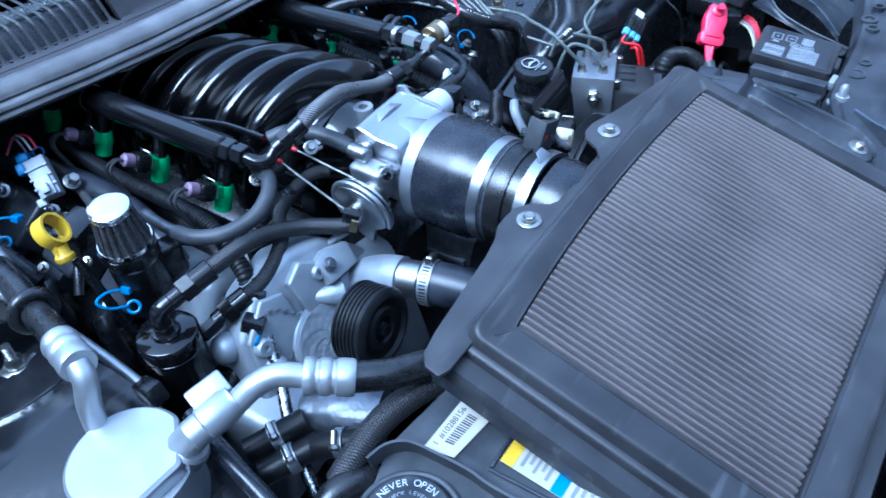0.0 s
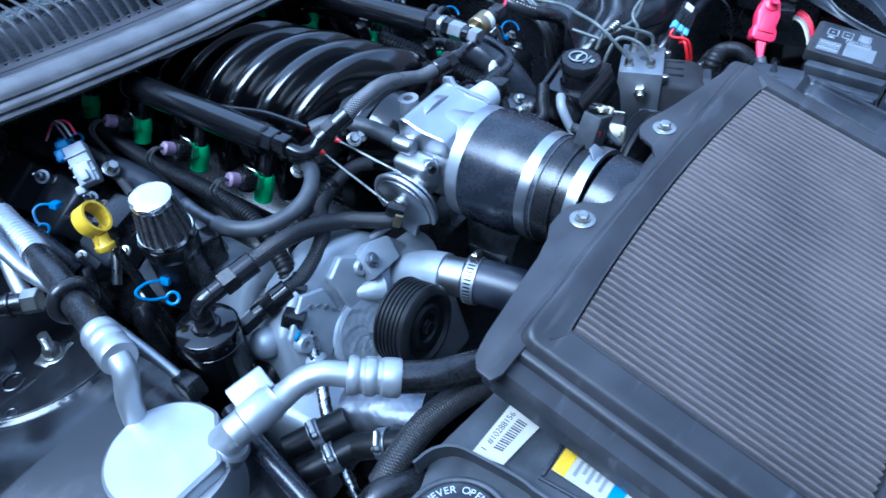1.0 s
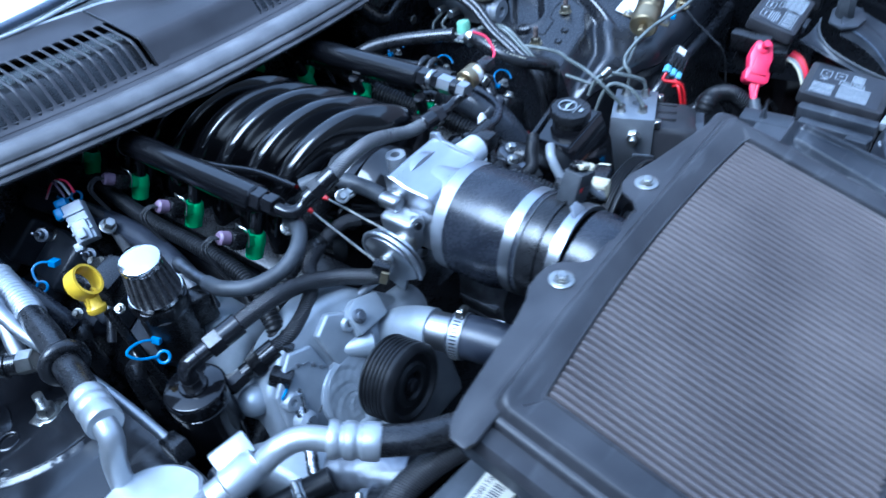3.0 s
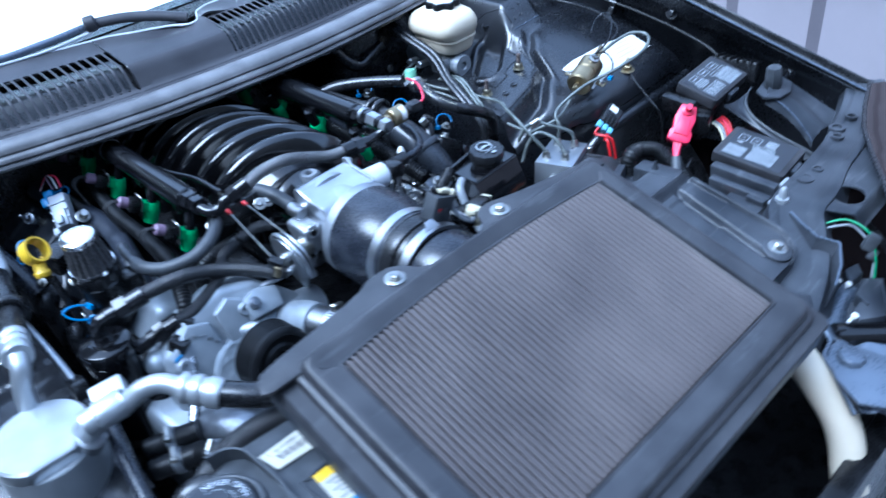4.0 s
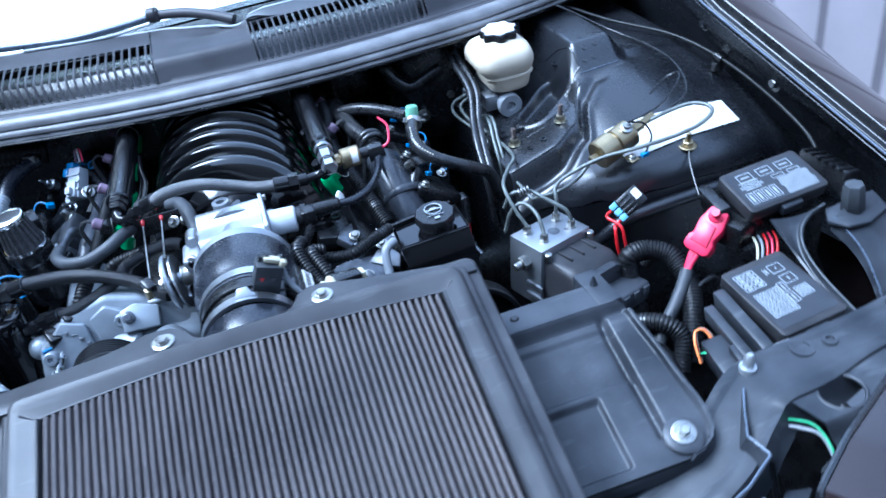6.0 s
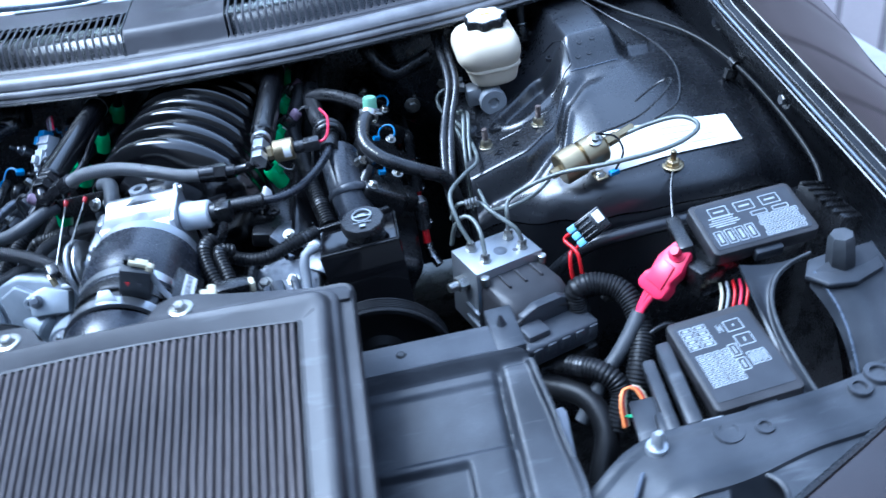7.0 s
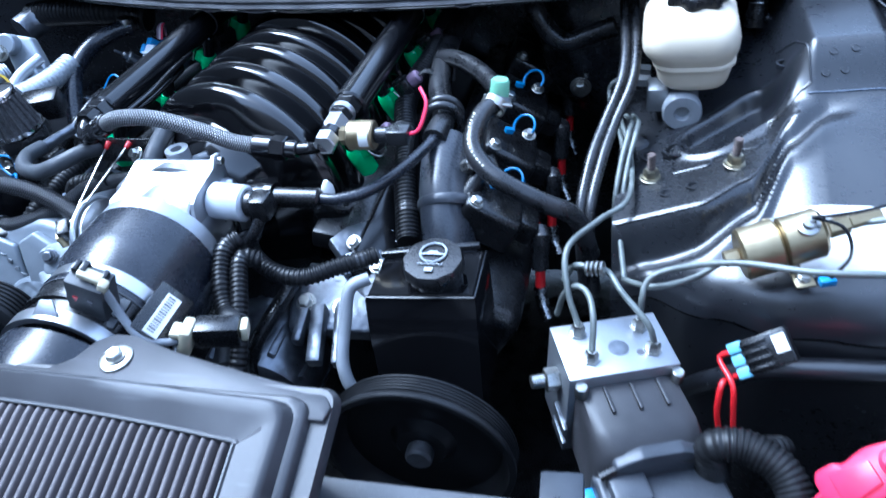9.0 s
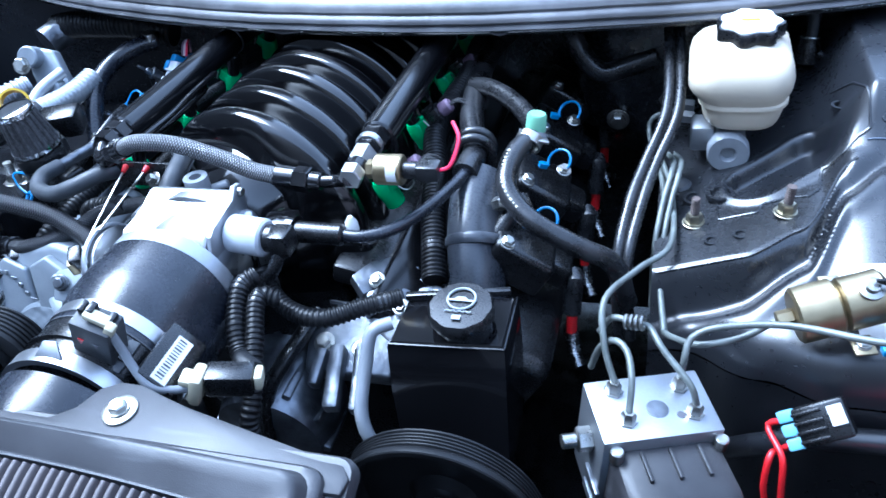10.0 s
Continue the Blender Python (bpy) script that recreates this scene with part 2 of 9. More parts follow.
M_GAUZE = mat("oiled black filter gauze", (0.060, 0.051, 0.052), 0.6, 0, 0.16, 7, 0, 1500, dirt=(0.22, 0.19, 0.17), dirt_amt=0.16)


def add_wire(m, scale):
    """Fine wire mesh pressed over the gauze."""
    n, ln = m.node_tree.nodes, m.node_tree.links
    tc = n.new("ShaderNodeTexCoord")
    w = n.new("ShaderNodeTexWave")
    w.bands_direction = "Y"
    w.inputs["Scale"].default_value = scale
    w.inputs["Distortion"].default_value = 0.6
    ln.new(tc.outputs["Object"], w.inputs["Vector"])
    bp = n.new("ShaderNodeBump")
    bp.inputs["Strength"].default_value, bp.inputs["Distance"].default_value = 0.35, 0.0005
    ln.new(w.outputs["Fac"], bp.inputs["Height"])
    ln.new(bp.outputs["Normal"], n["Principled BSDF"].inputs["Normal"])


add_wire(M_GAUZE, 260)
dull(M_SILICONE, 0.48)
dull(M_LOOM, 0.22)
lumpy(M_CAST, 30, 0.14, 0.006)
lumpy(M_BRAIDTAN, 50, 0.35, 0.005)
lumpy(M_ACC, 22, 0.12, 0.006)
lumpy(M_SILICONE, 16, 0.10, 0.006)
lumpy(M_RUBBER, 30, 0.10, 0.005)
lumpy(M_BODY, 11, 0.07, 0.010)
lumpy(M_TOWER, 14, 0.06, 0.008)
scuffs(M_TOWER, 0.05)
lumpy(M_LID, 9, 0.06, 0.010)
specks(M_PLASTIC, 1300, 0.68, 0.03)
specks(M_COWL, 1300, 0.68, 0.03)
scuffs(M_LID, 0.09)
scuffs(M_PLASTIC, 0.10)
dull(M_BODY, 0.74)
dull(M_MANIFOLD, 0.7)
dull(M_COWLPANEL, 0.22)
dull(M_LID, 0.4)
dull(M_CHART, 0.5)
dull(M_PLASTIC, 0.32)
dull(M_COWL, 0.3)
M_BRAID = braid_mat("black braided nylon", (0.004, 0.004, 0.0045), (0.055, 0.055, 0.058), 5, 640.0, 0.20, 0.3)
M_BRAIDGREY = braid_mat("grey braided stainless sleeve", (0.008, 0.008, 0.0085), (0.26, 0.26, 0.265), 5, 640.0, 0.32, 0.4)
M_CLOTH = braid_mat("braided loom sleeve", (0.005, 0.005, 0.006), (0.045, 0.045, 0.047), 5, 640, 0.36, 0)
M_GLASS = glass_mat("windscreen glass", (0.92, 0.97, 0.95), 0.02)


# ---- builders ----
def V(*a):
    return Vector(a)


def bmn():
    return bmesh.new()


def thing(name, loc, label, category, group="", kind=""):
    e = new(name)
    e.empty_display_size = 0.02
    e.location = loc
    return tagged(e, label, category, group, kind)


def part(name, bm, material, parent, label=""):
    """Links a bmesh, in world places, as one mesh under a thing or a part."""
    me = bpy.data.meshes.new(name)
    bmesh.ops.recalc_face_normals(bm, faces=bm.faces)
    top = parent
    off = Vector((0, 0, 0))
    while top is not None:
        off += top.location
        top = top.parent
    bmesh.ops.translate(bm, verts=bm.verts, vec=-off)
    bm.to_mesh(me)
    bm.free()
    for p in me.polygons:
        p.use_smooth = True
    me.set_sharp_from_angle(angle=radians(38))
    me.materials.append(material)
    ob = new(name, me)
    ob.parent = parent
    if label:
        ob["label"] = label
    return ob


def solo(name, bm, material, label, category, group="", kind=""):
    """A thing of one mesh."""
    ob = part(name, bm, material, None)
    return tagged(ob, label, category, group, kind)


def basis(o, zdir, xhint=(1, 0, 0)):
    z = Vector(zdir).normalized()
    x = Vector(xhint)
    x = x - z * x.dot(z)
    if x.length < 1e-4:
        x = Vector((0, 1, 0)) - z * z.y
    x.normalize()
    y = z.cross(x)
    m = Matrix((x, y, z)).transposed().to_4x4()
    m.translation = o
    return m


def box(bm, c, size, rot=(0, 0, 0), bev=0.002, seg=2, m=None):
    mm = (m if m is not None else Matrix.Identity(4)) @ pose(*c, *rot)
    r = bmesh.ops.create_cube(bm, size=1.0, matrix=mm @ Matrix.Diagonal((*size, 1)))
    if bev:
        es = list({e for v in r["verts"] for e in v.link_edges})
        bmesh.ops.bevel(bm, geom=es, offset=bev, segments=seg, profile=0.5, affect="EDGES")
    return bm


def lathe(bm, profile, o, axis, seg=24, xhint=(1, 0, 0), lobes=0, depth=0.0):
    """Revolves (height, radius) pairs about an axis from o."""
    m = basis(o, axis, xhint)
    rings = []
    for h, r in profile:
        if r <= 1e-6:
            rings.append([bm.verts.new(m @ V(0, 0, h))])
            continue
        ring = []
        for i in range(seg):
            a = 2 * math.pi * i / seg
            rr = r * (1 + depth * math.cos(lobes * a)) if lobes else r
            ring.append(bm.verts.new(m @ V(rr * math.cos(a), rr * math.sin(a), h)))
        rings.append(ring)
    for a, b in zip(rings, rings[1:]):
        for i in range(seg):
            j = (i + 1) % seg
            if len(a) == 1 and len(b) == 1:
                continue
            if len(a) == 1:
                bm.faces.new((a[0], b[i], b[j]))
            elif len(b) == 1:
                bm.faces.new((a[i], b[0], a[j]))
            else:
                bm.faces.new((a[i], b[i], b[j], a[j]))
    for ring in (rings[0], rings[-1]):
        if len(ring) > 2:
            bm.faces.new(ring)
    return bm


def rod(bm, p0, p1, r, bev=0.0015, seg=20, r1=None):
    p0, p1 = Vector(p0), Vector(p1)
    L = (p1 - p0).length
    r1 = r if r1 is None else r1
    b = min(bev, L / 3, r / 2, r1 / 2)
    return lathe(bm, [(0, r - b), (b, r), (L - b, r1), (L, r1 - b)], p0, p1 - p0, seg)


def ringband(bm, p0, p1, ro, ri, seg=32):
    p0, p1 = Vector(p0), Vector(p1)
    L = (p1 - p0).length
    m = basis(p0, p1 - p0)
    rr = []
    for h, r in ((0, ri), (0, ro), (L, ro), (L, ri)):
        rr.append([bm.verts.new(m @ V(r * math.cos(2 * math.pi * i / seg), r * math.sin(2 * math.pi * i / seg), h)) for i in range(seg)])
    for k in range(4):
        a, b = rr[k], rr[(k + 1) % 4]
        for i in range(seg):
            j = (i + 1) % seg
            bm.faces.new((a[i], b[i], b[j], a[j]))
    return bm


def torus(bm, o, axis, R, r, seg=28, sub=10, a0=0.0, a1=2 * math.pi, xhint=(1, 0, 0)):
    m = basis(o, axis, xhint)
    full = abs(a1 - a0 - 2 * math.pi) < 1e-5
    n = seg if full else seg + 1
    rings = []
    for i in range(n):
        a = a0 + (a1 - a0) * i / seg
        rings.append([bm.verts.new(m @ V((R + r * math.cos(b)) * math.cos(a), (R + r * math.cos(b)) * math.sin(a), r * math.sin(b))) for b in [2 * math.pi * k / sub for k in range(sub)]])
    for i in range(seg):
        a, b = rings[i], rings[(i + 1) % n]
        for k in range(sub):
            l = (k + 1) % sub
            bm.faces.new((a[k], b[k], b[l], a[l]))
    if not full:
        bm.faces.new(rings[0])
        bm.faces.new(rings[-1])
    return bm


def spline(pts, step):
    """Points at even steps on a smooth curve through pts."""
    P = [Vector(p) for p in pts]
    if len(P) == 2:
        n = max(2, int((P[1] - P[0]).length / step))
        return [P[0].lerp(P[1], i / n) for i in range(n + 1)]
    P = [P[0] * 2 - P[1]] + P + [P[-1] * 2 - P[-2]]
    fine = []
    for i in range(1, len(P) - 2):
        a, b, c, d = P[i - 1 : i + 3]
        for k in range(24):
            t = k / 24
            fine.append(0.5 * (2 * b + (c - a) * t + (2 * a - 5 * b + 4 * c - d) * t * t + (3 * b - a - 3 * c + d) * t ** 3))
    fine.append(P[-2])
    out, acc = [fine[0]], 0.0
    total = sum((q - p).length for p, q in zip(fine, fine[1:]))
    n = max(3, int(total / step))
    ds = total / n
    for p, q in zip(fine, fine[1:]):
        L = (q - p).length
        while L > 0 and acc + L >= ds - 1e-9 and len(out) < n:
            f = (ds - acc) / L
            p = p.lerp(q, f)
            out.append(p.copy())
            L = (q - p).length
            acc = 0.0
        acc += L
    out.append(fine[-1])
    return out


def tube(bm, pts, r, seg=12, step=0.006, ridge=0.0, pitch=0.005, flat=1.0):
    """A hose through pts. ridge: depth of the rings of a split loom. flat: squash of the section."""
    if ridge:
        step = pitch / 4
    C = spline(pts, step)
    uv = bm.loops.layers.uv.verify()
    t = (C[1] - C[0]).normalized()
    nrm = t.orthogonal().normalized()
    rings, s = [], 0.0
    for i, c in enumerate(C):
        t2 = (C[min(i + 1, len(C) - 1)] - C[max(i - 1, 0)]).normalized()
        nrm = (nrm - t2 * nrm.dot(t2)).normalized()
        bi = t2.cross(nrm)
        rr = r + (ridge if (i // 2) % 2 else 0.0)
        rings.append([bm.verts.new(c + (nrm * math.cos(a) + bi * math.sin(a) * flat) * rr) for a in [2 * math.pi * k / seg for k in range(seg)]])
    L = 0.0
    for i in range(len(rings) - 1):
        d = (C[i + 1] - C[i]).length
        for k in range(seg):
            l = (k + 1) % seg
            f = bm.faces.new((rings[i][k], rings[i][l], rings[i + 1][l], rings[i + 1][k]))
            for lp, (u, v) in zip(f.loops, ((L, k), (L, k + 1), (L + d, k + 1), (L + d, k))):
                lp[uv].uv = (u, v / seg)
        L += d
    bm.faces.new(rings[0])
    bm.faces.new(rings[-1])
    return bm


def prism(bm, poly, h, m=None, bev=0.002, seg=2):
    """A plate: polygon in the xy plane of m, thickness h along its z."""
    m = m if m is not None else Matrix.Identity(4)
    a = [bm.verts.new(m @ V(x, y, 0)) for x, y in poly]
    b = [bm.verts.new(m @ V(x, y, h)) for x, y in poly]
    n = len(a)
    fs = [bm.faces.new(a), bm.faces.new(b)] + [bm.faces.new((a[i], a[(i + 1) % n], b[(i + 1) % n], b[i])) for i in range(n)]
    if bev:
        es = list({e for f in fs for e in f.edges})
        bmesh.ops.recalc_face_normals(bm, faces=fs)
        bmesh.ops.bevel(bm, geom=es, offset=bev, segments=seg, profile=0.5, affect="EDGES")
    return bm


def sheet(bm, fn, nu, nv, thick=0.0015):
    """A surface fn(u, v), both 0 to 1, with thickness below it."""
    g = [[bm.verts.new(fn(i / nu, j / nv)) for j in range(nv + 1)] for i in range(nu + 1)]
    fs = []
    for i in range(nu):
        for j in range(nv):
            fs.append(bm.faces.new((g[i][j], g[i + 1][j], g[i + 1][j + 1], g[i][j + 1])))
    bmesh.ops.recalc_face_normals(bm, faces=fs)
    if thick:
        if fs[len(fs) // 2].normal.z < 0:
            bmesh.ops.reverse_faces(bm, faces=fs)
        bmesh.ops.solidify(bm, geom=fs, thickness=thick)
    return bm


def rounded(w, d, r, n=5):
    """Outline of a rounded rectangle about the origin."""
    out = []
    for cx, cy, a0 in ((w / 2 - r, d / 2 - r, 0), (-w / 2 + r, d / 2 - r, 90), (-w / 2 + r, -d / 2 + r, 180), (w / 2 - r, -d / 2 + r, 270)):
        for i in range(n):
            a = radians(a0 + 90 * i / (n - 1))
            out.append((cx + r * math.cos(a), cy + r * math.sin(a)))
    return out


def bolt_into(bm, p, axis, r, h, washer=0.0):
    """Flanged hexagon head standing on p."""
    ax = Vector(axis).normalized()
    p = Vector(p)
    if washer:
        lathe(bm, [(0, washer), (0.0012, washer), (0.0016, washer - 0.0006), (0.0016, r * 1.25), (0.003, r * 1.2), (0.003, 0)], p, ax, 24)
        p = p + ax * 0.002
    lathe(bm, [(0, r), (h * 0.8, r), (h, r * 0.8), (h, 0)], p, ax, 6)
    return bm


def bolt(p, axis=(0, 0, 1), r=0.006, h=0.005, washer=0.011, label="zinc-plated flanged hexagon bolt", material=None, group="bolts of the engine bay"):
    return solo("bolt", bolt_into(bmn(), p, axis, r, h, washer), material or M_STEEL, label, "bolt", group)


def clamp(p0, p1, r, parent, label="worm-drive hose clamp", material=None, at=30):
    """A band round a hose between two points, with its screw housing."""
    p0, p1 = Vector(p0), Vector(p1)
    ax = (p1 - p0).normalized()
    b = part("hose_clamp", ringband(bmn(), p0, p1, r + 0.0012, r - 0.001), material or M_ALU, parent, label)
    m = basis(p0.lerp(p1, 0.5), ax)
    q = m @ V((r + 0.004) * math.cos(radians(at)), (r + 0.004) * math.sin(radians(at)), 0)
    tang = (m.to_3x3() @ V(-math.sin(radians(at)), math.cos(radians(at)), 0)).normalized()
    w = (p1 - p0).length
    part("screw", bolt_into(rod(bmn(), q - tang * 0.008, q + tang * 0.006, w * 0.36, 0.001, 12), q + tang * 0.006, tang, w * 0.42, 0.004), M_STEEL, b, "steel clamp screw")
    return b


# ---- setting ----
def lerp(a, b, t):
    return a + (b - a) * t


def smooth(a, b, x):
    t = max(0.0, min(1.0, (x - a) / (b - a)))
    return t * t * (3 - 2 * t)


def bump2(x, y, cx, cy, rx, ry):
    d = ((x - cx) / rx) ** 2 + ((y - cy) / ry) ** 2
    return math.exp(-d)


_bm = bmn()
bmesh.ops.create_grid(_bm, x_segments=8, y_segments=8, size=60)
solo("ground", _bm, M_GROUND, "pale concrete driveway under the car", "ground", kind="structure")

# ribbed siding of the building beside the car
wall = thing("wall_east", (2.1, 0, 0), "mauve-grey ribbed metal siding wall", "wall", kind="structure")
_bm = bmn()
box(_bm, (2.18, 1.0, 1.05), (0.1, 12, 2.1), bev=0)
part("wall_panel", _bm, M_GROOVE, wall)
for k in range(38):
    _bm = bmn()
    prism(_bm, [(-0.128, 0), (0.128, 0), (0.122, 0.022), (0.112, 0.030), (0.040, 0.030), (0.034, 0.027), (0.026, 0.027), (0.020, 0.030), (-0.112, 0.030), (-0.122, 0.022)], 2.1, basis(V(2.129, -4.8 + 0.3 * k, 0), (0, 0, 1), (0, -1, 0)), 0)
    part("siding_board", _bm, M_WALL, wall)

# unseen plain walls, added round the car to block sky and darken reflections
for _nm, _c, _sz in (("sky_block_west", (-3.4, 0.0, 2.4), (0.2, 12, 4.8)), ("sky_block_south", (-0.6, -4.2, 2.6), (5.4, 0.2, 5.2)), ("sky_block_north", (-2.0, 4.3, 3.0), (2.6, 0.2, 6.0))):
    _bm = bmn()
    box(_bm, _c, _sz, bev=0.01)
    solo(_nm, _bm, M_SKYBLOCK, "unseen dark wall added to block the sky", "wall", kind="structure")

# ---- car body ----
car = thing("car_body", (0, 0.3, 0.3), "black car body with the open engine bay and no bonnet", "car")


def lip_y(x):
    return 0.178 + 0.33 * (x - 0.2) ** 2


def fender_edge(y):
    if y < 0.0:
        return V(0.765 - 0.19 * y, y, 0.965 + 0.39 * y)
    return V(0.765 - 0.03 * y, y, 0.965 + 0.39 * y - 0.24 * y * y)


def table(x, rows):
    """Smooth reading between (x, value) rows."""
    if x <= rows[0][0]:
        return rows[0][1]
    for (a, va), (b, vb) in zip(rows, rows[1:]):
        if x <= b:
            return lerp(va, vb, smooth(a, b, x) * 0.5 + 0.5 * (x - a) / (b - a))
    return rows[-1][1]


def flange_y(x):
    """The line where the strut plate overlaps the wheel house."""
    return table(x, [(0.41, -0.048), (0.49, -0.045), (0.535, -0.020), (0.565, 0.040), (0.60, 0.065), (0.70, 0.07)])


def house_front(x):
    return table(x, [(0.41, -0.072), (0.45, -0.088), (0.50, -0.118), (0.555, -0.140), (0.62, -0.147), (0.70, -0.147), (0.86, -0.135)])


def seg_dist(x, y, ax, ay, bx, by):
    t = max(0, min(1, ((x - ax) * (bx - ax) + (y - ay) * (by - ay)) / ((bx - ax) ** 2 + (by - ay) ** 2)))
    return math.hypot(x - ax - t * (bx - ax), y - ay - t * (by - ay))


def tower_z(x, y):
    """Height of the driver's side wheel house and strut tower."""
    crown = table(x, [(0.41, 0.800), (0.45, 0.814), (0.52, 0.840), (0.59, 0.855), (0.66, 0.858), (0.76, 0.853), (0.80, 0.835), (0.86, 0.785)])
    f = y - flange_y(x)
    plate = 0.811 + 0.30 * (x - 0.43)
    on_plate = smooth(-0.012, 0.010, f) * smooth(0.575, 0.550, x)
    # the panel slopes forward, rolls over at its front edge and dips along the lap joint
    q = max(0.0, min(1.05, (0.08 - y) / 0.225))
    z = crown + 0.022 * smooth(0.47, 0.58, x) - lerp(0.048, 0.075, smooth(0.47, 0.58, x)) * q ** 1.6
    edge = max(0.0, 1 - (y - house_front(x)) / 0.024)
    z -= 0.026 * (1 - math.sqrt(max(0.0, 1 - edge * edge)))
    z -= 0.013 * math.exp(-(((f + 0.014) / 0.012) ** 2)) * smooth(0.64, 0.56, x)
    z += 0.005 * math.exp(-(((f + 0.040) / 0.012) ** 2)) * smooth(0.62, 0.54, x)
    z = lerp(z, plate + 0.002 + 0.05 * max(0.0, y - 0.10), on_plate)
    # pressed pocket in the plate
    pocket = smooth(0.026, 0.016, seg_dist(x, y, 0.500, 0.066, 0.548, 0.098))
    z -= 0.014 * pocket
    z += 0.003 * math.exp(-(((seg_dist(x, y, 0.500, 0.066, 0.548, 0.098) - 0.029) / 0.006) ** 2))
    # upright block of the strut mount with a steep front face, and the shelf beside it
    z += 0.040 * smooth(0.562, 0.590, x) * smooth(0.672, 0.645, x) * smooth(0.062, 0.108, y)
    z += 0.010 * smooth(0.645, 0.675, x) * smooth(0.076, 0.092, y) * smooth(0.80, 0.78, x)
    return z


def tower_sheet(sign):
    def f(u, v):
        x = lerp(0.415, 0.865, u)
        y = lerp(house_front(x), 0.37, v)
        return V(sign * x, y, tower_z(x, y))
    return sheet(bmn(), f, 260, 300, 0.002)


part("wheel_house", tower_sheet(1), M_BODY, car, "pressed black steel wheel house with strut tower")


def skirt(sign):
    def f(u, v):
        if u < 0.4:
            x, y = 0.415, lerp(0.36, house_front(0.415), u / 0.4)
        else:
            s = (u - 0.4) / 0.6
            x = lerp(0.415, 0.865, s)
            y = house_front(x)
        return V(sign * x, y + 0.02 * math.sin(v * 1.5) * (0 if u < 0.4 else 1), tower_z(x, y) - 0.002 - 0.38 * v)
    bm = sheet(bmn(), f, 60, 12, 0)
    return bm


part("wheel_house_side", skirt(1), M_BODY, car)
_bm = bmn()
tube(_bm, [(0.488, -0.112, 0.672), (0.500, -0.128, 0.700), (0.515, -0.142, 0.724), (0.537, -0.149, 0.743), (0.57, -0.152, 0.751), (0.64, -0.153, 0.755), (0.72, -0.151, 0.755), (0.82, -0.142, 0.75)], 0.0095, 14, 0.008)
part("front_bead", _bm, M_BODY, car, "rolled bead across the wheel house front")
_bm = bmn()
tube(_bm, [V(x, flange_y(x) + 0.006, tower_z(x, flange_y(x) + 0.006) + 0.0006) for x in [0.418 + 0.0105 * k for k in range(16)]], 0.0016, 8, 0.004)
part("plate_edge", _bm, M_BODY, car)
# cut edge of the reinforcing plate welded over the tower
_bm = bmn()
_pe = [(0.467, 0.049), (0.468, 0.017), (0.499, 0.018), (0.504, 0.028), (0.524, 0.032), (0.540, 0.029), (0.548, 0.036), (0.552, 0.062), (0.568, 0.066), (0.577, 0.074), (0.586, 0.077), (0.584, 0.097), (0.578, 0.135), (0.565, 0.175)]
_fine = [(lerp(a[0], b[0], k / 6), lerp(a[1], b[1], k / 6)) for a, b in zip(_pe, _pe[1:]) for k in range(6)]
tube(_bm, [V(x, y, tower_z(x, y) + 0.0004) for x, y in _fine], 0.0012, 8, 0.003)
part("plate_edge", _bm, M_BODY, car)
_bm = bmn()
lathe(_bm, [(-0.001, 0.0105), (0.001, 0.0105), (0.0035, 0.0085), (0.0042, 0.004), (0.0042, 0.0)], (0.435, 0.085, tower_z(0.435, 0.085)), (-0.2, 0, 1), 26)
part("hole_plug", _bm, M_RUBBERGREY, car, "grey rubber hole plug")


_bm = bmn()
tube(_bm, [V(x, 0.070, tower_z(x, 0.070) + 0.0005) for x in [0.584 + 0.006 * k for k in range(12)]], 0.0009, 8, 0.004)
part("block_edge", _bm, M_SILVERBLUE, car, "bright edge under the strut block")
for _x, _y in ((0.598, 0.082), (0.614, 0.083), (0.604, 0.094), (0.622, 0.095)):
    _bm = bmn()
    torus(_bm, V(_x, _y, tower_z(_x, _y)), (0, -0.6, 0.8), 0.0030, 0.0008, 16, 6)
    part("spot_weld", _bm, M_BODY, car)


def inner_wall(u, v):
    y = lerp(-0.75, 0.85, u)
    e = fender_edge(y)
    return V(e.x - 0.014 + 0.17 * (1 - v) + 0.004 * smooth(0.90, 0.88, v), y, lerp(0.55, e.z - 0.004, v))


part("inner_fender_wall", sheet(bmn(), inner_wall, 40, 40, 0.002), M_BODY, car)
_YS = [-0.72 + 0.04 * k for k in range(40)]
_bm = bmn()
tube(_bm, [inner_wall((y + 0.75) / 1.6, 0.885) + V(-0.0012, 0, 0) for y in _YS], 0.0011, 8, 0.02)
part("wing_ridge", _bm, M_SILVERBLUE, car, "pale ridge of the inner wing")


def gutter(u, v):
    """Rain gutter between the inner lip and the wing."""
    e = fender_edge(lerp(-0.75, 0.85, u))
    return e + V(lerp(-0.015, 0.019, v), 0, 0.002 - 0.013 * smooth(0.10, 0.30, v) * smooth(1.0, 0.78, v) + 0.004 * math.exp(-(((v - 0.45) / 0.05) ** 2)))


part("rain_gutter", sheet(bmn(), gutter, 60, 40, 0.0015), M_BLACK, car, "black gutter along the wing edge")
# both lips are blue-grey: the highlight on the black edges is painted in
_bm = bmn()
tube(_bm, [fender_edge(y) + V(-0.015, 0, 0.0025) for y in _YS], 0.0017, 8, 0.02)
part("inner_lip", _bm, M_SILVERBLUE, car, "inner lip of the gutter with its highlight painted on")
_bm = bmn()
tube(_bm, [fender_edge(y) + V(0.0195, 0, -0.001) for y in _YS], 0.0014, 8, 0.02)
part("outer_lip", _bm, M_SILVERBLUE, car, "rolled edge of the wing with its highlight painted on")


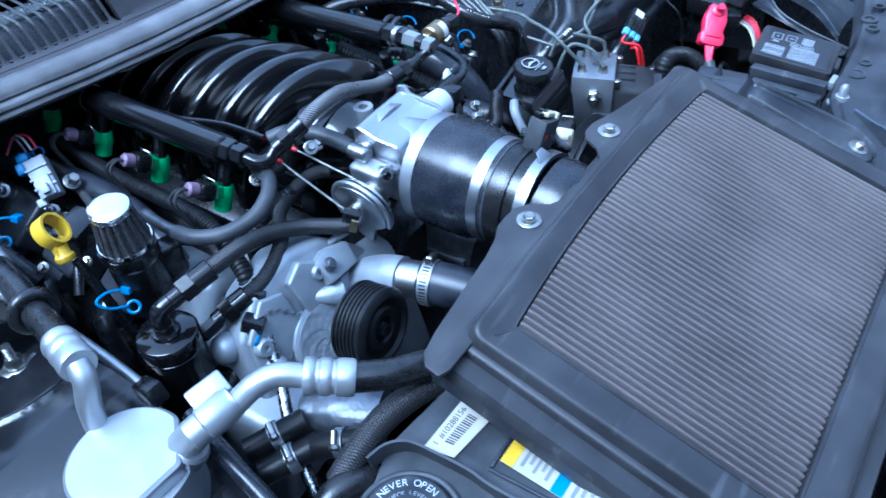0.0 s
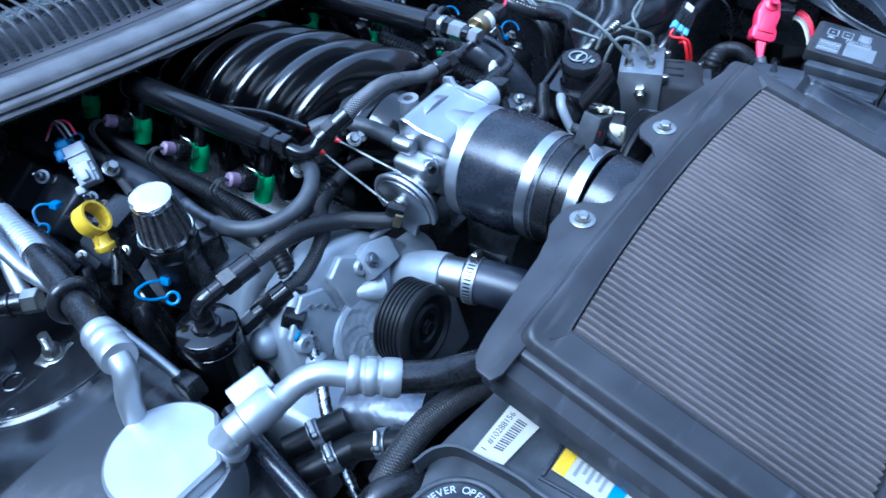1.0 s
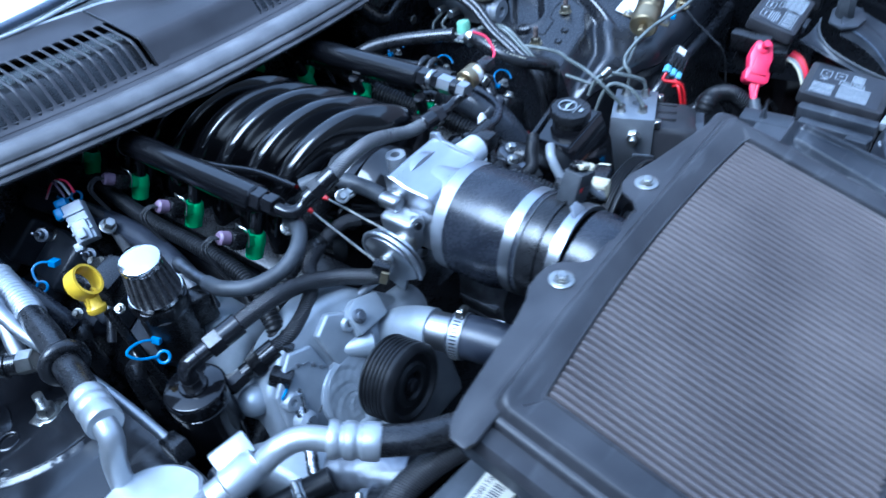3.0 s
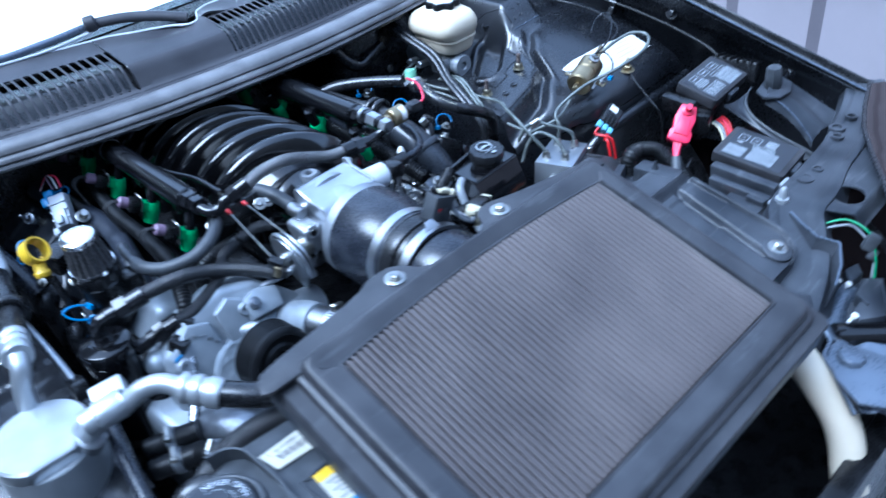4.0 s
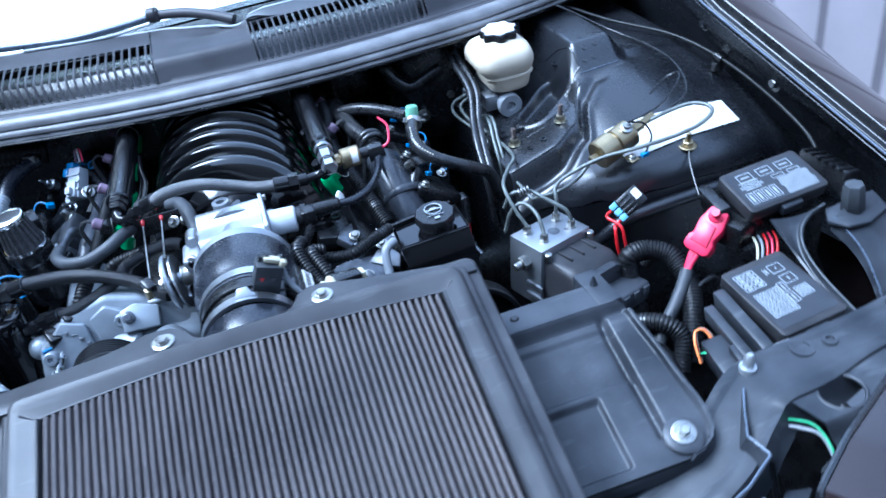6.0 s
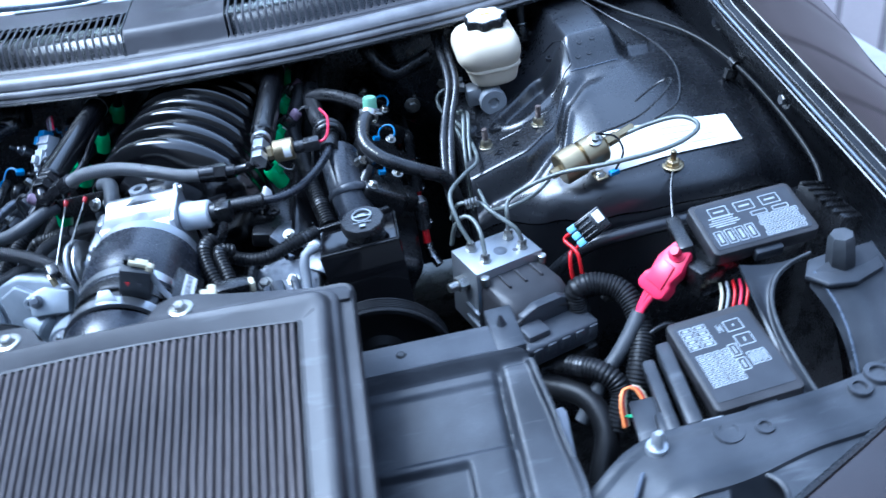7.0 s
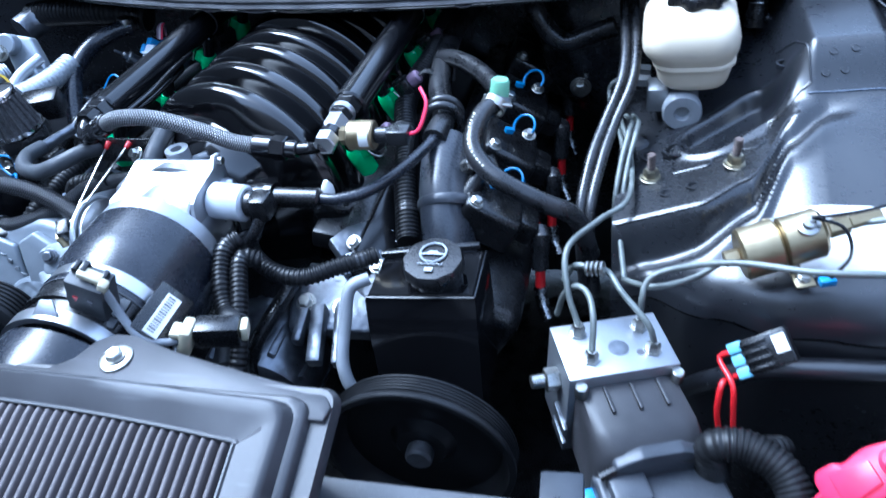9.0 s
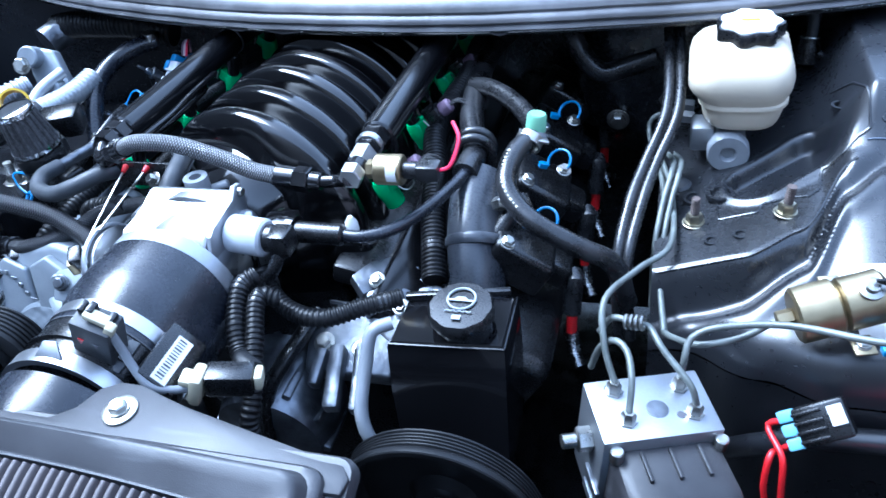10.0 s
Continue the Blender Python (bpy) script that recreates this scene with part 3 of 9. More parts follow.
def fender_fn(u, v):
    y = lerp(-0.75, 0.9, u)
    e = fender_edge(y)
    s = v * 1.0
    return V(e.x + 0.02 + 0.20 * s, y, e.z - 0.004 - 0.088 * s - 0.05 * s * s)


part("fender", sheet(bmn(), fender_fn, 50, 16, 0.0015), M_FENDER, car, "glossy black front wing")


def fender_side(u, v):
    y = lerp(-0.75, 0.9, u)
    e = fender_edge(y)
    return V(e.x + 0.2205 + 0.02 * math.sin(v * 3.0), y, e.z - 0.142 - 0.5 * v)


part("fender_side", sheet(bmn(), fender_side, 30, 8, 0.0015), M_FENDER, car)


def nose_edge(u):
    P = [V(0.862, -0.452, 0.790), V(0.79, -0.475, 0.786), V(0.72, -0.503, 0.786), V(0.65, -0.542, 0.790), V(0.577, -0.583, 0.800), V(0.50, -0.626, 0.808), V(0.453, -0.655, 0.800), V(0.437, -0.680, 0.765), V(0.432, -0.69, 0.70)]
    k = min(7, int(u * 8))
    return P[k].lerp(P[k + 1], u * 8 - k)


def nose_fn(u, v):
    """Front wing nose that turns down ahead of the headlamp."""
    e = nose_edge(u)
    s = v * 1.4
    return e + V(0.42, -0.78, 0.0).normalized() * (0.30 * math.sin(s)) + V(0, 0, 0.010 * math.sin(min(1.0, v * 6) * 1.57) - 0.22 * (1 - math.cos(s)))


part("nose", sheet(bmn(), nose_fn, 64, 20, 0.003), M_FENDER, car, "glossy black wing nose beside the headlamp")
_bm = bmn()
tube(_bm, [nose_edge(k / 32) for k in range(33)], 0.0035, 8, 0.012)
part("nose_lip", _bm, M_BODY, car)

# firewall, floor of the bay and the far side
_bm = bmn()
box(_bm, (0.0, 0.40, 0.66), (1.7, 0.03, 0.56), bev=0.004)
part("firewall", _bm, M_BODY, car)
_bm = bmn()
box(_bm, (0.0, -0.15, 0.36), (1.7, 1.2, 0.02), bev=0.004)
part("undertray", _bm, M_BLACK, car)
_bm = bmn()
box(_bm, (0.0, -0.72, 0.48), (1.5, 0.03, 0.28), bev=0.004)
part("front_panel", _bm, M_BLACK, car)
for _x in (-0.80, 0.80):
    _bm = bmn()
    lathe(_bm, [(0, 0.20), (0.01, 0.22), (0.02, 0.31), (0.05, 0.335), (0.18, 0.335), (0.21, 0.31), (0.22, 0.20)], (_x - 0.11, 0.10, 0.335), (1, 0, 0), 40)
    part("wheel", _bm, M_RUBBER, car, "black front tyre and wheel")


TOWER = V(-0.375, 0.115, 0.0)


def pass_tower(u, v):
    """Round strut top with a folded lip, falling away in front of it."""
    x = lerp(-0.335, -0.86, u)
    y = lerp(-0.22, 0.36, v)
    d = math.hypot(x - TOWER.x, y - TOWER.y) - 0.106
    front = smooth(0.20, 0.10, y)
    d = max(0.0, d) * front
    z = 0.7875 - 0.13 * (max(-0.025, y) - 0.07) + 0.02 * (x + 0.375)
    z -= 0.0040 * smooth(0.0, 0.003, d)
    e = max(0.0, d - 0.026)
    z -= 2.2 * e * e / (1 + 4.5 * e)
    return V(x, y, z)


part("wheel_house", sheet(bmn(), pass_tower, 150, 170, 0.002), M_TOWER, car, "pressed gloss black strut tower")
_bm = bmn()
tube(_bm, [pass_tower((-0.335 - (TOWER.x + 0.1050 * math.cos(a))) / 0.525, (TOWER.y + 0.1045 * math.sin(a) + 0.22) / 0.58) + V(0, 0, 0.0006) for a in [radians(180 + 5 * k) for k in range(21)]], 0.0006, 8, 0.005)
part("folded_lip", _bm, M_TOWER, car)
_bm = bmn()
prism(_bm, [(-0.020, 0.004), (-0.014, -0.011), (0.006, -0.011), (0.021, -0.003), (0.019, 0.005), (0.000, 0.013)], 0.003, pose(-0.380, 0.079, 0.7845, 0, 0, -8), 0.0010)
part("strut_plate", _bm, M_STEEL, car, "zinc-plated flange under the stud")
_bm = bmn()
prism(_bm, rounded(0.085, 0.055, 0.018, 6), 0.005, pose(-0.445, 0.128, 0.778, 0, 0, -16), 0.0014)
part("mount_plate", _bm, M_TOWER, car)
_bm = bmn()
torus(_bm, pass_tower((-0.335 + 0.423) / 0.525, (0.084 + 0.22) / 0.58), (0, 0, 1), 0.0105, 0.0018, 30, 8)
torus(_bm, pass_tower((-0.335 + 0.445) / 0.525, (0.046 + 0.22) / 0.58), (0, 0, 1), 0.0050, 0.0012, 24, 8)
part("pressed_ring", _bm, M_TOWER, car)


def pass_skirt(u, v):
    y = lerp(-0.22, 0.36, u)
    p = pass_tower(0, u)
    return V(p.x, y, p.z - 0.002 - 0.4 * v)


part("wheel_house_side", sheet(bmn(), pass_skirt, 90, 4, 0), M_TOWER, car)
_bm = bmn()
box(_bm, (-0.87, 0.0, 0.7), (0.02, 1.5, 0.5), bev=0.003)
part("inner_fender_wall", _bm, M_BODY, car)


def pass_fender(u, v):
    y = lerp(-0.75, 0.9, u)
    e = fender_edge(y)
    return V(-(e.x + 0.02 + 0.17 * math.sin(v * 1.45)), y, e.z - 0.22 * (1 - math.cos(v * 1.45)))


part("fender", sheet(bmn(), pass_fender, 30, 12, 0.0015), M_FENDER, car, "glossy black front wing")

# cowl: seal lip, trough and slotted panels
LIPZ = 0.945


def cowl_pt(x, d, dz):
    return V(x, lip_y(x) + d, LIPZ + dz)


def cowl_rise(d):
    """Height of the panel over the lip: a low front ledge, a riser and a flat top."""
    rows = [(0.020, 0.016), (0.036, 0.0215), (0.047, 0.0260), (0.054, 0.0385), (0.061, 0.0510), (0.067, 0.0565), (0.076, 0.0585), (0.125, 0.0655), (0.20, 0.0735)]
    for (p, zp), (q, zq) in zip(rows, rows[1:]):
        if d <= q:
            return lerp(zp, zq, max(0.0, (d - p) / (q - p)))
    return rows[-1][1]


def cowl_edge(x):
    """How far back the panel reaches; it is cut away for the wiper arm."""
    return table(x, [(-0.85, 0.190), (-0.14, 0.188), (-0.020, 0.178), (0.030, 0.160), (0.066, 0.147), (0.094, 0.127), (0.108, 0.130), (0.126, 0.163), (0.147, 0.176), (0.22, 0.178), (0.85, 0.190)])


def cowl_field(x0, x1, d0, n=24):
    def f(u, v):
        x = lerp(x0, x1, u)
        d = lerp(d0, cowl_edge(x), v)
        hump = 0.010 * bump2(x, d, 0.128, 0.120, 0.022, 0.030) - 0.006 * bump2(x, d, 0.060, 0.135, 0.05, 0.02)
        return cowl_pt(x, d, cowl_rise(d) + hump)
    return sheet(bmn(), f, n, 40, 0.003)


cowl = part("cowl", sheet(bmn(), lambda u, v: cowl_pt(lerp(-0.85, 0.85, u), lerp(0.004, 0.046, v), [0.004, 0.014, 0.0175, 0.0195, 0.0215, 0.0250][min(5, int(v * 5.001))]), 60, 5, 0.003), M_COWLPANEL, car, "weathered grey plastic cowl panel")
# bulb seal: a broad roll above, a groove and a thin lower lip
SEAL = [(0.034, 0.012), (0.033, 0.019), (0.028, 0.0235), (0.020, 0.0245), (0.012, 0.0225), (0.006, 0.0170), (0.0035, 0.0115), (0.0045, 0.0085), (0.0020, 0.0070), (-0.0005, 0.0045), (-0.0015, 0.0010), (0.0005, -0.0010), (0.0015, -0.0025), (-0.0015, -0.0035), (-0.0030, -0.0065), (-0.0010, -0.0085), (0.006, -0.0085), (0.020, -0.004)]


def seal_fn(u, v):
    k = v * (len(SEAL) - 1)
    i = min(len(SEAL) - 2, int(k))
    x = lerp(-0.85, 0.85, u)
    wave = 0.0003 * math.sin(x * 23) + 0.00018 * math.sin(x * 71 + 1)
    return cowl_pt(x, lerp(SEAL[i][0], SEAL[i + 1][0], k - i) - 0.002, lerp(SEAL[i][1], SEAL[i + 1][1], k - i) + wave)


part("hood_seal", sheet(bmn(), seal_fn, 170, (len(SEAL) - 1) * 2, 0), M_SEAL, cowl, "grey rubber bulb seal")
for _x, _w in ((-0.012, 0.05), (-0.075, 0.03), (0.245, 0.02)):
    part("seal_tear", sheet(bmn(), lambda u, v: cowl_pt(_x + _w * (u - 0.5), lerp(-0.0025, 0.004, v), -0.0085 - 0.004 * math.sin(u * 3.14) * (1 - v)), 12, 2, 0.0012), M_SEAL, cowl, "torn edge of the rubber seal")
for _x0, _x1 in ((-0.85, -0.42), (-0.0385, 0.116), (0.40, 0.85)):
    part("cowl_field", cowl_field(_x0, _x1, 0.040), M_COWLPANEL, cowl)
_bm = bmn()
tube(_bm, [cowl_pt(-0.0405, d, cowl_rise(d) + 0.0004) for d in (0.047, 0.054, 0.061, 0.067, 0.09, 0.12, 0.15, 0.175)], 0.0014, 8, 0.004)
part("panel_joint", _bm, M_BLACK, cowl, "dark joint between the cowl panels")
# pale tube paints the highlight that runs along the cowl's rear edge
_bm = bmn()
tube(_bm, [cowl_pt(x, cowl_edge(x) + 0.001, cowl_rise(cowl_edge(x)) - 0.0005) for x in [-0.85 + 0.0125 * k for k in range(137)]], 0.0021, 8, 0.008)
part("panel_edge_glint", _bm, M_PALEGREY, cowl, "cowl edge with its white highlight painted pale")


def slotted(x0, x1, pitch):
    """A panel with long slots over the riser, round at both ends, above a dark trough."""
    n = round((x1 - x0) / pitch)
    pitch = (x1 - x0) / n
    s0, s1, hs = 0.0465, 0.128, pitch * 0.34
    for k in range(n):
        xc = x0 + (k + 0.5) * pitch

        def f(u, v, xc=xc):
            d = lerp(0.040, 0.132, v)
            far = min(d - s0, s1 - d)
            gap = 0.0 if far <= 0 else (hs if far >= hs else math.sqrt(max(0.0, hs * hs - (hs - far) ** 2)))
            a = (u - 0.5) * 2
            return cowl_pt(xc + a * (pitch / 2 - gap), d, cowl_rise(d) + (0.0012 * (1 - a * a) if gap > 0 else 0.0))
        part("slat", sheet(bmn(), f, 4, 46, 0.003), M_COWLPANEL, cowl)
    part("cowl_field", cowl_field(x0, x1, 0.1315, 40), M_COWLPANEL, cowl)
    part("vent_screen", sheet(bmn(), lambda u, v: cowl_pt(lerp(x0 - 0.01, x1 + 0.01, u), lerp(0.040, 0.150, v), -0.008 + 0.052 * smooth(0.10, 0.55, v)), 4, 10, 0.002), M_BLACK, cowl, "dark trough under the slots")
    bm = bmn()
    tube(bm, [cowl_pt(lerp(x0, x1, k / 12), 0.052, 0.026) for k in range(13)], 0.0016, 6, 0.02)
    part("cross_rib", bm, M_COWLPANEL, cowl)


# plenum under the cowl: its floor behind the lip and its rear wall
part("plenum_floor", sheet(bmn(), lambda u, v: V(lerp(-0.86, 0.86, u), lerp(lip_y(lerp(-0.86, 0.86, u)) + 0.004, 0.64, v), LIPZ - 0.013), 40, 4, 0.002), M_BLACK, cowl)
part("plenum_wall", sheet(bmn(), lambda u, v: cowl_pt(lerp(-0.86, 0.86, u), 0.165, lerp(-0.013, 0.050, v)), 40, 2, 0), M_BLACK, cowl)
slotted(-0.42, -0.0425, 0.0127)
slotted(0.116, 0.40, 0.0115)

# windscreen with a white shade behind it
_bm = bmn()
sheet(_bm, lambda u, v: V(lerp(-0.8, 0.8, u), 0.43 + 0.10 * (2 * u - 1) ** 2 + 0.85 * v, 1.005 + 0.46 * v), 16, 6, 0.005)
_ws = part("windscreen", _bm, M_GLASS, car, "clear windscreen")
_ws.visible_shadow = False
_bm = bmn()
sheet(_bm, lambda u, v: V(lerp(-0.8, 0.8, u), 0.415 + 0.10 * (2 * u - 1) ** 2 + 0.075 * v, 0.985 + 0.022 * v), 16, 3, 0.003)
part("screen_border", _bm, M_BLACK, car, "black border under the windscreen")
_bm = bmn()
sheet(_bm, lambda u, v: V(lerp(-0.8, 0.8, u), 0.46 + 0.10 * (2 * u - 1) ** 2 + 0.85 * v, 0.995 + 0.46 * v), 16, 6, 0.005)
solo("sunshade", _bm, M_SHADE, "white folding sunshade behind the windscreen", "sunshade")
_bm = bmn()
box(_bm, (0, 1.7, 1.2), (1.5, 1.2, 0.5), bev=0.1, seg=4)
part("roof", _bm, M_FENDER, car)
wiper = thing("wiper", (-0.025, 0.39, 1.03), "grey wiper arm lying on the windscreen", "wiper")
_bm = bmn()
tube(_bm, [(-0.020, 0.392, 1.035), (0.02, 0.374, 1.034), (0.060, 0.350, 1.028), (0.098, 0.322, 1.018)], 0.0085, 16, 0.006, flat=0.8)
part("arm_cover", _bm, M_COWLPANEL, wiper)
_bm = bmn()
lathe(_bm, [(0, 0.0085), (0.002, 0.0125), (0.016, 0.0125), (0.018, 0.010), (0.018, 0)], (-0.036, 0.394, 1.036), (0.9, -0.35, 0.1), 18)
part("pivot_cap", _bm, M_COWLPANEL, wiper)
_bm = bmn()
tube(_bm, [(-0.034, 0.396, 1.033), (-0.10, 0.402, 1.028), (-0.20, 0.425, 1.024), (-0.45, 0.52, 1.03)], 0.0062, 12, 0.01)
part("arm", _bm, M_SILVERBLUE, wiper, "blue-grey painted arm")
_bm = bmn()
tube(_bm, [(-0.03, 0.386, 1.026), (-0.12, 0.396, 1.019), (-0.25, 0.43, 1.020)], 0.0022, 8, 0.01)
part("blade", _bm, M_PALEGREY, wiper, "pale blade rail")

# ---- airbox ----
TILT_LID = 17.3
ML = pose(0, -0.385, 0.9085, TILT_LID, 0, 0)
airbox = thing("airbox", (0.03, -0.5, 0.78), "charcoal plastic airbox with an exposed panel filter", "airbox")


def loft(bm, loops, m=ML, cap=False):
    """Joins closed outlines of equal count, each (points, height)."""
    rs = [[bm.verts.new(m @ V(x, y, z)) for x, y in pts] for pts, z in loops]
    n = len(rs[0])
    for a, b in zip(rs, rs[1:]):
        for i in range(n):
            j = (i + 1) % n
            bm.faces.new((a[i], a[j], b[j], b[i]))
    if cap:
        bm.faces.new(rs[0])
        bm.faces.new(rs[-1])
    return bm


def rear_bow(x):
    """The lid bows out a little along its rear edge."""
    return 0.0105 * max(0.0, 1 - ((x - 0.022) / 0.195) ** 2)


def rrect(x0, x1, y0, y1, r=0.006, n=5, bow=0.0):
    out = [(x + (x0 + x1) / 2, y + (y0 + y1) / 2) for x, y in rounded(x1 - x0, y1 - y0, r, n)]
    rear = [(lerp(x1 - r, x0 + r, k / 13), y1) for k in range(1, 13)]
    out = out[:n] + rear + out[n:]
    return [(x, y + (bow * rear_bow(x) if y > y1 - r - 1e-6 else 0)) for x, y in out]


# raised rim round the filter, its outer step and the flange
_bm = bmn()
loft(_bm, [(rrect(-0.167, 0.221, -0.2345, 0.0, 0.004, bow=1), -0.016), (rrect(-0.1675, 0.2215, -0.235, 0.0005, 0.004, bow=1), -0.0020), (rrect(-0.1682, 0.2222, -0.2357, 0.0012, 0.004, bow=1), -0.0004), (rrect(-0.1695, 0.2235, -0.2370, 0.0025, 0.004, bow=1), -0.0004), (rrect(-0.1705, 0.2245, -0.2380, 0.0035, 0.005, bow=1), -0.0018),
           (rrect(-0.1860, 0.2360, -0.2545, 0.0165, 0.008, bow=0.7), 0.0008), (rrect(-0.1930, 0.2430, -0.262, 0.0240, 0.010, bow=0.5), 0.0012), (rrect(-0.1955, 0.2455, -0.2645, 0.0262, 0.011, bow=0.45), 0.0002), (rrect(-0.1970, 0.2470, -0.266, 0.0280, 0.012, bow=0.4), -0.0020), (rrect(-0.200, 0.250, -0.269, 0.0305, 0.012, bow=0.2), -0.012),
           (rrect(-0.204, 0.254, -0.273, 0.0335, 0.012), -0.0125), (rrect(-0.206, 0.256, -0.275, 0.0350, 0.012), -0.0145), (rrect(-0.207, 0.257, -0.276, 0.0355, 0.012), -0.020),
           (rrect(-0.222, 0.268, -0.288, 0.044, 0.010), -0.021), (rrect(-0.225, 0.270, -0.290, 0.046, 0.010), -0.025), (rrect(-0.227, 0.270, -0.290, 0.046, 0.010), -0.030)])
# the rear rim falls away towards the filter
for _v in _bm.verts:
    _q = ML.inverted() @ _v.co
    if _q.y > 0.0 and _q.z > -0.008:
        _v.co -= ML.to_3x3() @ V(0, 0, 0.0050 * smooth(0.034, 0.010, _q.y))
lid = part("lid", _bm, M_LID, airbox, "charcoal lid frame with stepped rim")
# skirt below the flange
_bm = bmn()
loft(_bm, [(rrect(-0.226, 0.268, -0.289, 0.045, 0.012), -0.028), (rrect(-0.228, 0.262, -0.293, 0.040, 0.012), -0.044), (rrect(-0.216, 0.25, -0.280, 0.035, 0.012), -0.056), (rrect(-0.19, 0.22, -0.25, 0.02, 0.012), -0.10)], cap=False)
part("skirt", _bm, M_PLASTIC, airbox, "dull black lower airbox side")
# rear strip with two bolted ears
_bm = bmn()
MR = pose(0, -0.352, 0.899, 4, 0.8, 0)
ear = [(-0.240, -0.006), (-0.238, 0.008), (-0.228, 0.016), (-0.205, 0.021), (-0.180, 0.024), (-0.150, 0.028), (-0.115, 0.032), (-0.092, 0.037), (-0.076, 0.044), (-0.062, 0.045), (-0.047, 0.044), (-0.034, 0.036), (-0.024, 0.020), (-0.010, 0.012),
       (0.062, 0.012), (0.076, 0.022), (0.084, 0.038), (0.096, 0.045), (0.112, 0.045), (0.128, 0.040), (0.150, 0.034), (0.205, 0.023), (0.262, 0.012), (0.268, 0.004), (0.266, -0.006), (0.2, -0.008), (-0.23, -0.010)]
prism(_bm, ear, 0.0045, MR, 0.0012)
part("rear_flange", _bm, M_LID, lid)
for bx_ in (-0.054, 0.108):
    bolt(MR @ V(bx_, 0.024, 0.0046), (0, -0.05, 1), 0.0058, 0.005, 0.0115, "zinc-plated hexagon bolt and washer on the airbox lid", group="airbox bolts")

# pleated filter: each fold a strip of gauze
panel_filter = thing("panel_filter", ML @ V(0.027, -0.117, -0.02), "dusty black pleated gauze panel filter in the airbox", "air filter")
_bm = bmn()
prism(_bm, [(-0.168, -0.236), (0.222, -0.236), (0.222, 0.001), (0.15, 0.008), (0.022, 0.0125), (-0.10, 0.008), (-0.168, 0.001)], 0.003, ML @ Matrix.Translation((0, 0, -0.022)), 0)
part("filter_bed", _bm, M_BLACK, panel_filter)
NP = 55
_rng = random.Random(4)
for k in range(NP):
    x0 = -0.165 + 0.384 * (k + 0.5) / NP
    ph, am = _rng.uniform(0, 6), _rng.uniform(0.00008, 0.00022)
    kink = [0.0, 0.0]
    ky = [0.0, 0.0]
    for q, (cx, cy, wide, tilt) in enumerate(((0.128, -0.132, 0.040, -0.75), (-0.030, -0.138, 0.032, -0.9))):
        if abs(x0 - cx) < wide:
            kink[q] = _rng.uniform(-0.0004, 0.0015) * (1 - 0.6 * abs(x0 - cx) / wide)
            ky[q] = cy + tilt * (x0 - cx) + _rng.uniform(-0.008, 0.008)

    def fold(u, v, x0=x0, ph=ph, am=am, kink=kink, ky=ky):
        y = lerp(-0.2335, -0.001 + rear_bow(x0), u)
        a = (v - 0.5) * 2
        wob = am * math.sin(y * 60 + ph) + am * math.sin(y * 23 + 2 * ph) + sum(a_ * math.exp(-(((y - c_) / 0.009) ** 2)) for a_, c_ in zip(kink, ky))
        ends = 1 - 0.5 * smooth(0.229, 0.2335, -y) - 0.5 * smooth(0.004, -0.001, -y + rear_bow(x0))
        zz = -0.0022 - 0.0022 * a * a - 0.0125 * smooth(0.55, 1.0, abs(a))
        return ML @ V(x0 + wob + a * 0.0029, y, zz * (2 - ends))
    bm = bmn()
    sheet(bm, fold, 44, 10, 0)
    part("pleat", bm, M_GAUZE, panel_filter)

# lower duct beside the lid
duct = thing("intake_duct", (0.33, -0.48, 0.74), "blue-grey dusty black plastic intake duct shroud", "intake duct")


def duct_edge(d):
    return table(d, [(0.345, 0.386), (0.378, 0.390), (0.388, 0.416), (0.40, 0.420), (0.46, 0.428), (0.515, 0.435), (0.533, 0.4345), (0.543, 0.428), (0.549, 0.418), (0.552, 0.405)])


def slab(x, a, b, e=0.002):
    return smooth(a - e, a + e, x) * smooth(b + e, b - e, x)


def duct_fn(u, v):
    """Flat rear flange, a short drop and a long slope with pressed fields, and a rimmed side channel down to the bolt."""
    d = lerp(0.345, 0.552, v)
    xr = duct_edge(d)
    x = lerp(0.17, xr, u)
    slope = 0.8205 - 0.0145 - 0.345 * max(0.0, d - 0.394)
    z = lerp(0.8205, slope, smooth(0.384, 0.393, d))
    z += 0.0018 * math.exp(-(((d - 0.384) / 0.0015) ** 2))
    down = smooth(0.388, 0.396, d)
    z -= 0.0060 * math.exp(-(((x - 0.3845) / 0.0045) ** 2)) * down * smooth(0.530, 0.522, d)
    z += 0.0035 * smooth(0.386, 0.392, x) * down * smooth(0.535, 0.520, d)
    z += 0.0065 * smooth(xr - 0.0075, xr - 0.0030, x) * down
    z -= 0.0030 * slab(x, 0.10, 0.3860, 0.003) * slab(d, 0.402, 0.462, 0.003)
    z -= 0.0055 * slab(x, 0.10, 0.342, 0.003) * slab(d, 0.470, 0.541, 0.003)
    return V(x, -d, z)


part("sloping_panel", sheet(bmn(), duct_fn, 260, 170, 0.003), M_PLASTIC, duct)


def duct_skirt(u, v):
    """The outer side and front of the shroud below its rim."""
    if u < 0.8:
        d = lerp(0.386, 0.552, u / 0.8)
        x = duct_edge(d)
    else:
        d, x = 0.552, lerp(duct_edge(0.552), 0.24, (u - 0.8) / 0.2)
    z = 0.806 - 0.345 * max(0.0, d - 0.394) + (0.0065 if u < 0.8 else 0.0)
    return V(x + 0.012 * v, -d, z - 0.003 - (0.075 if u < 0.8 else 0.018) * v)


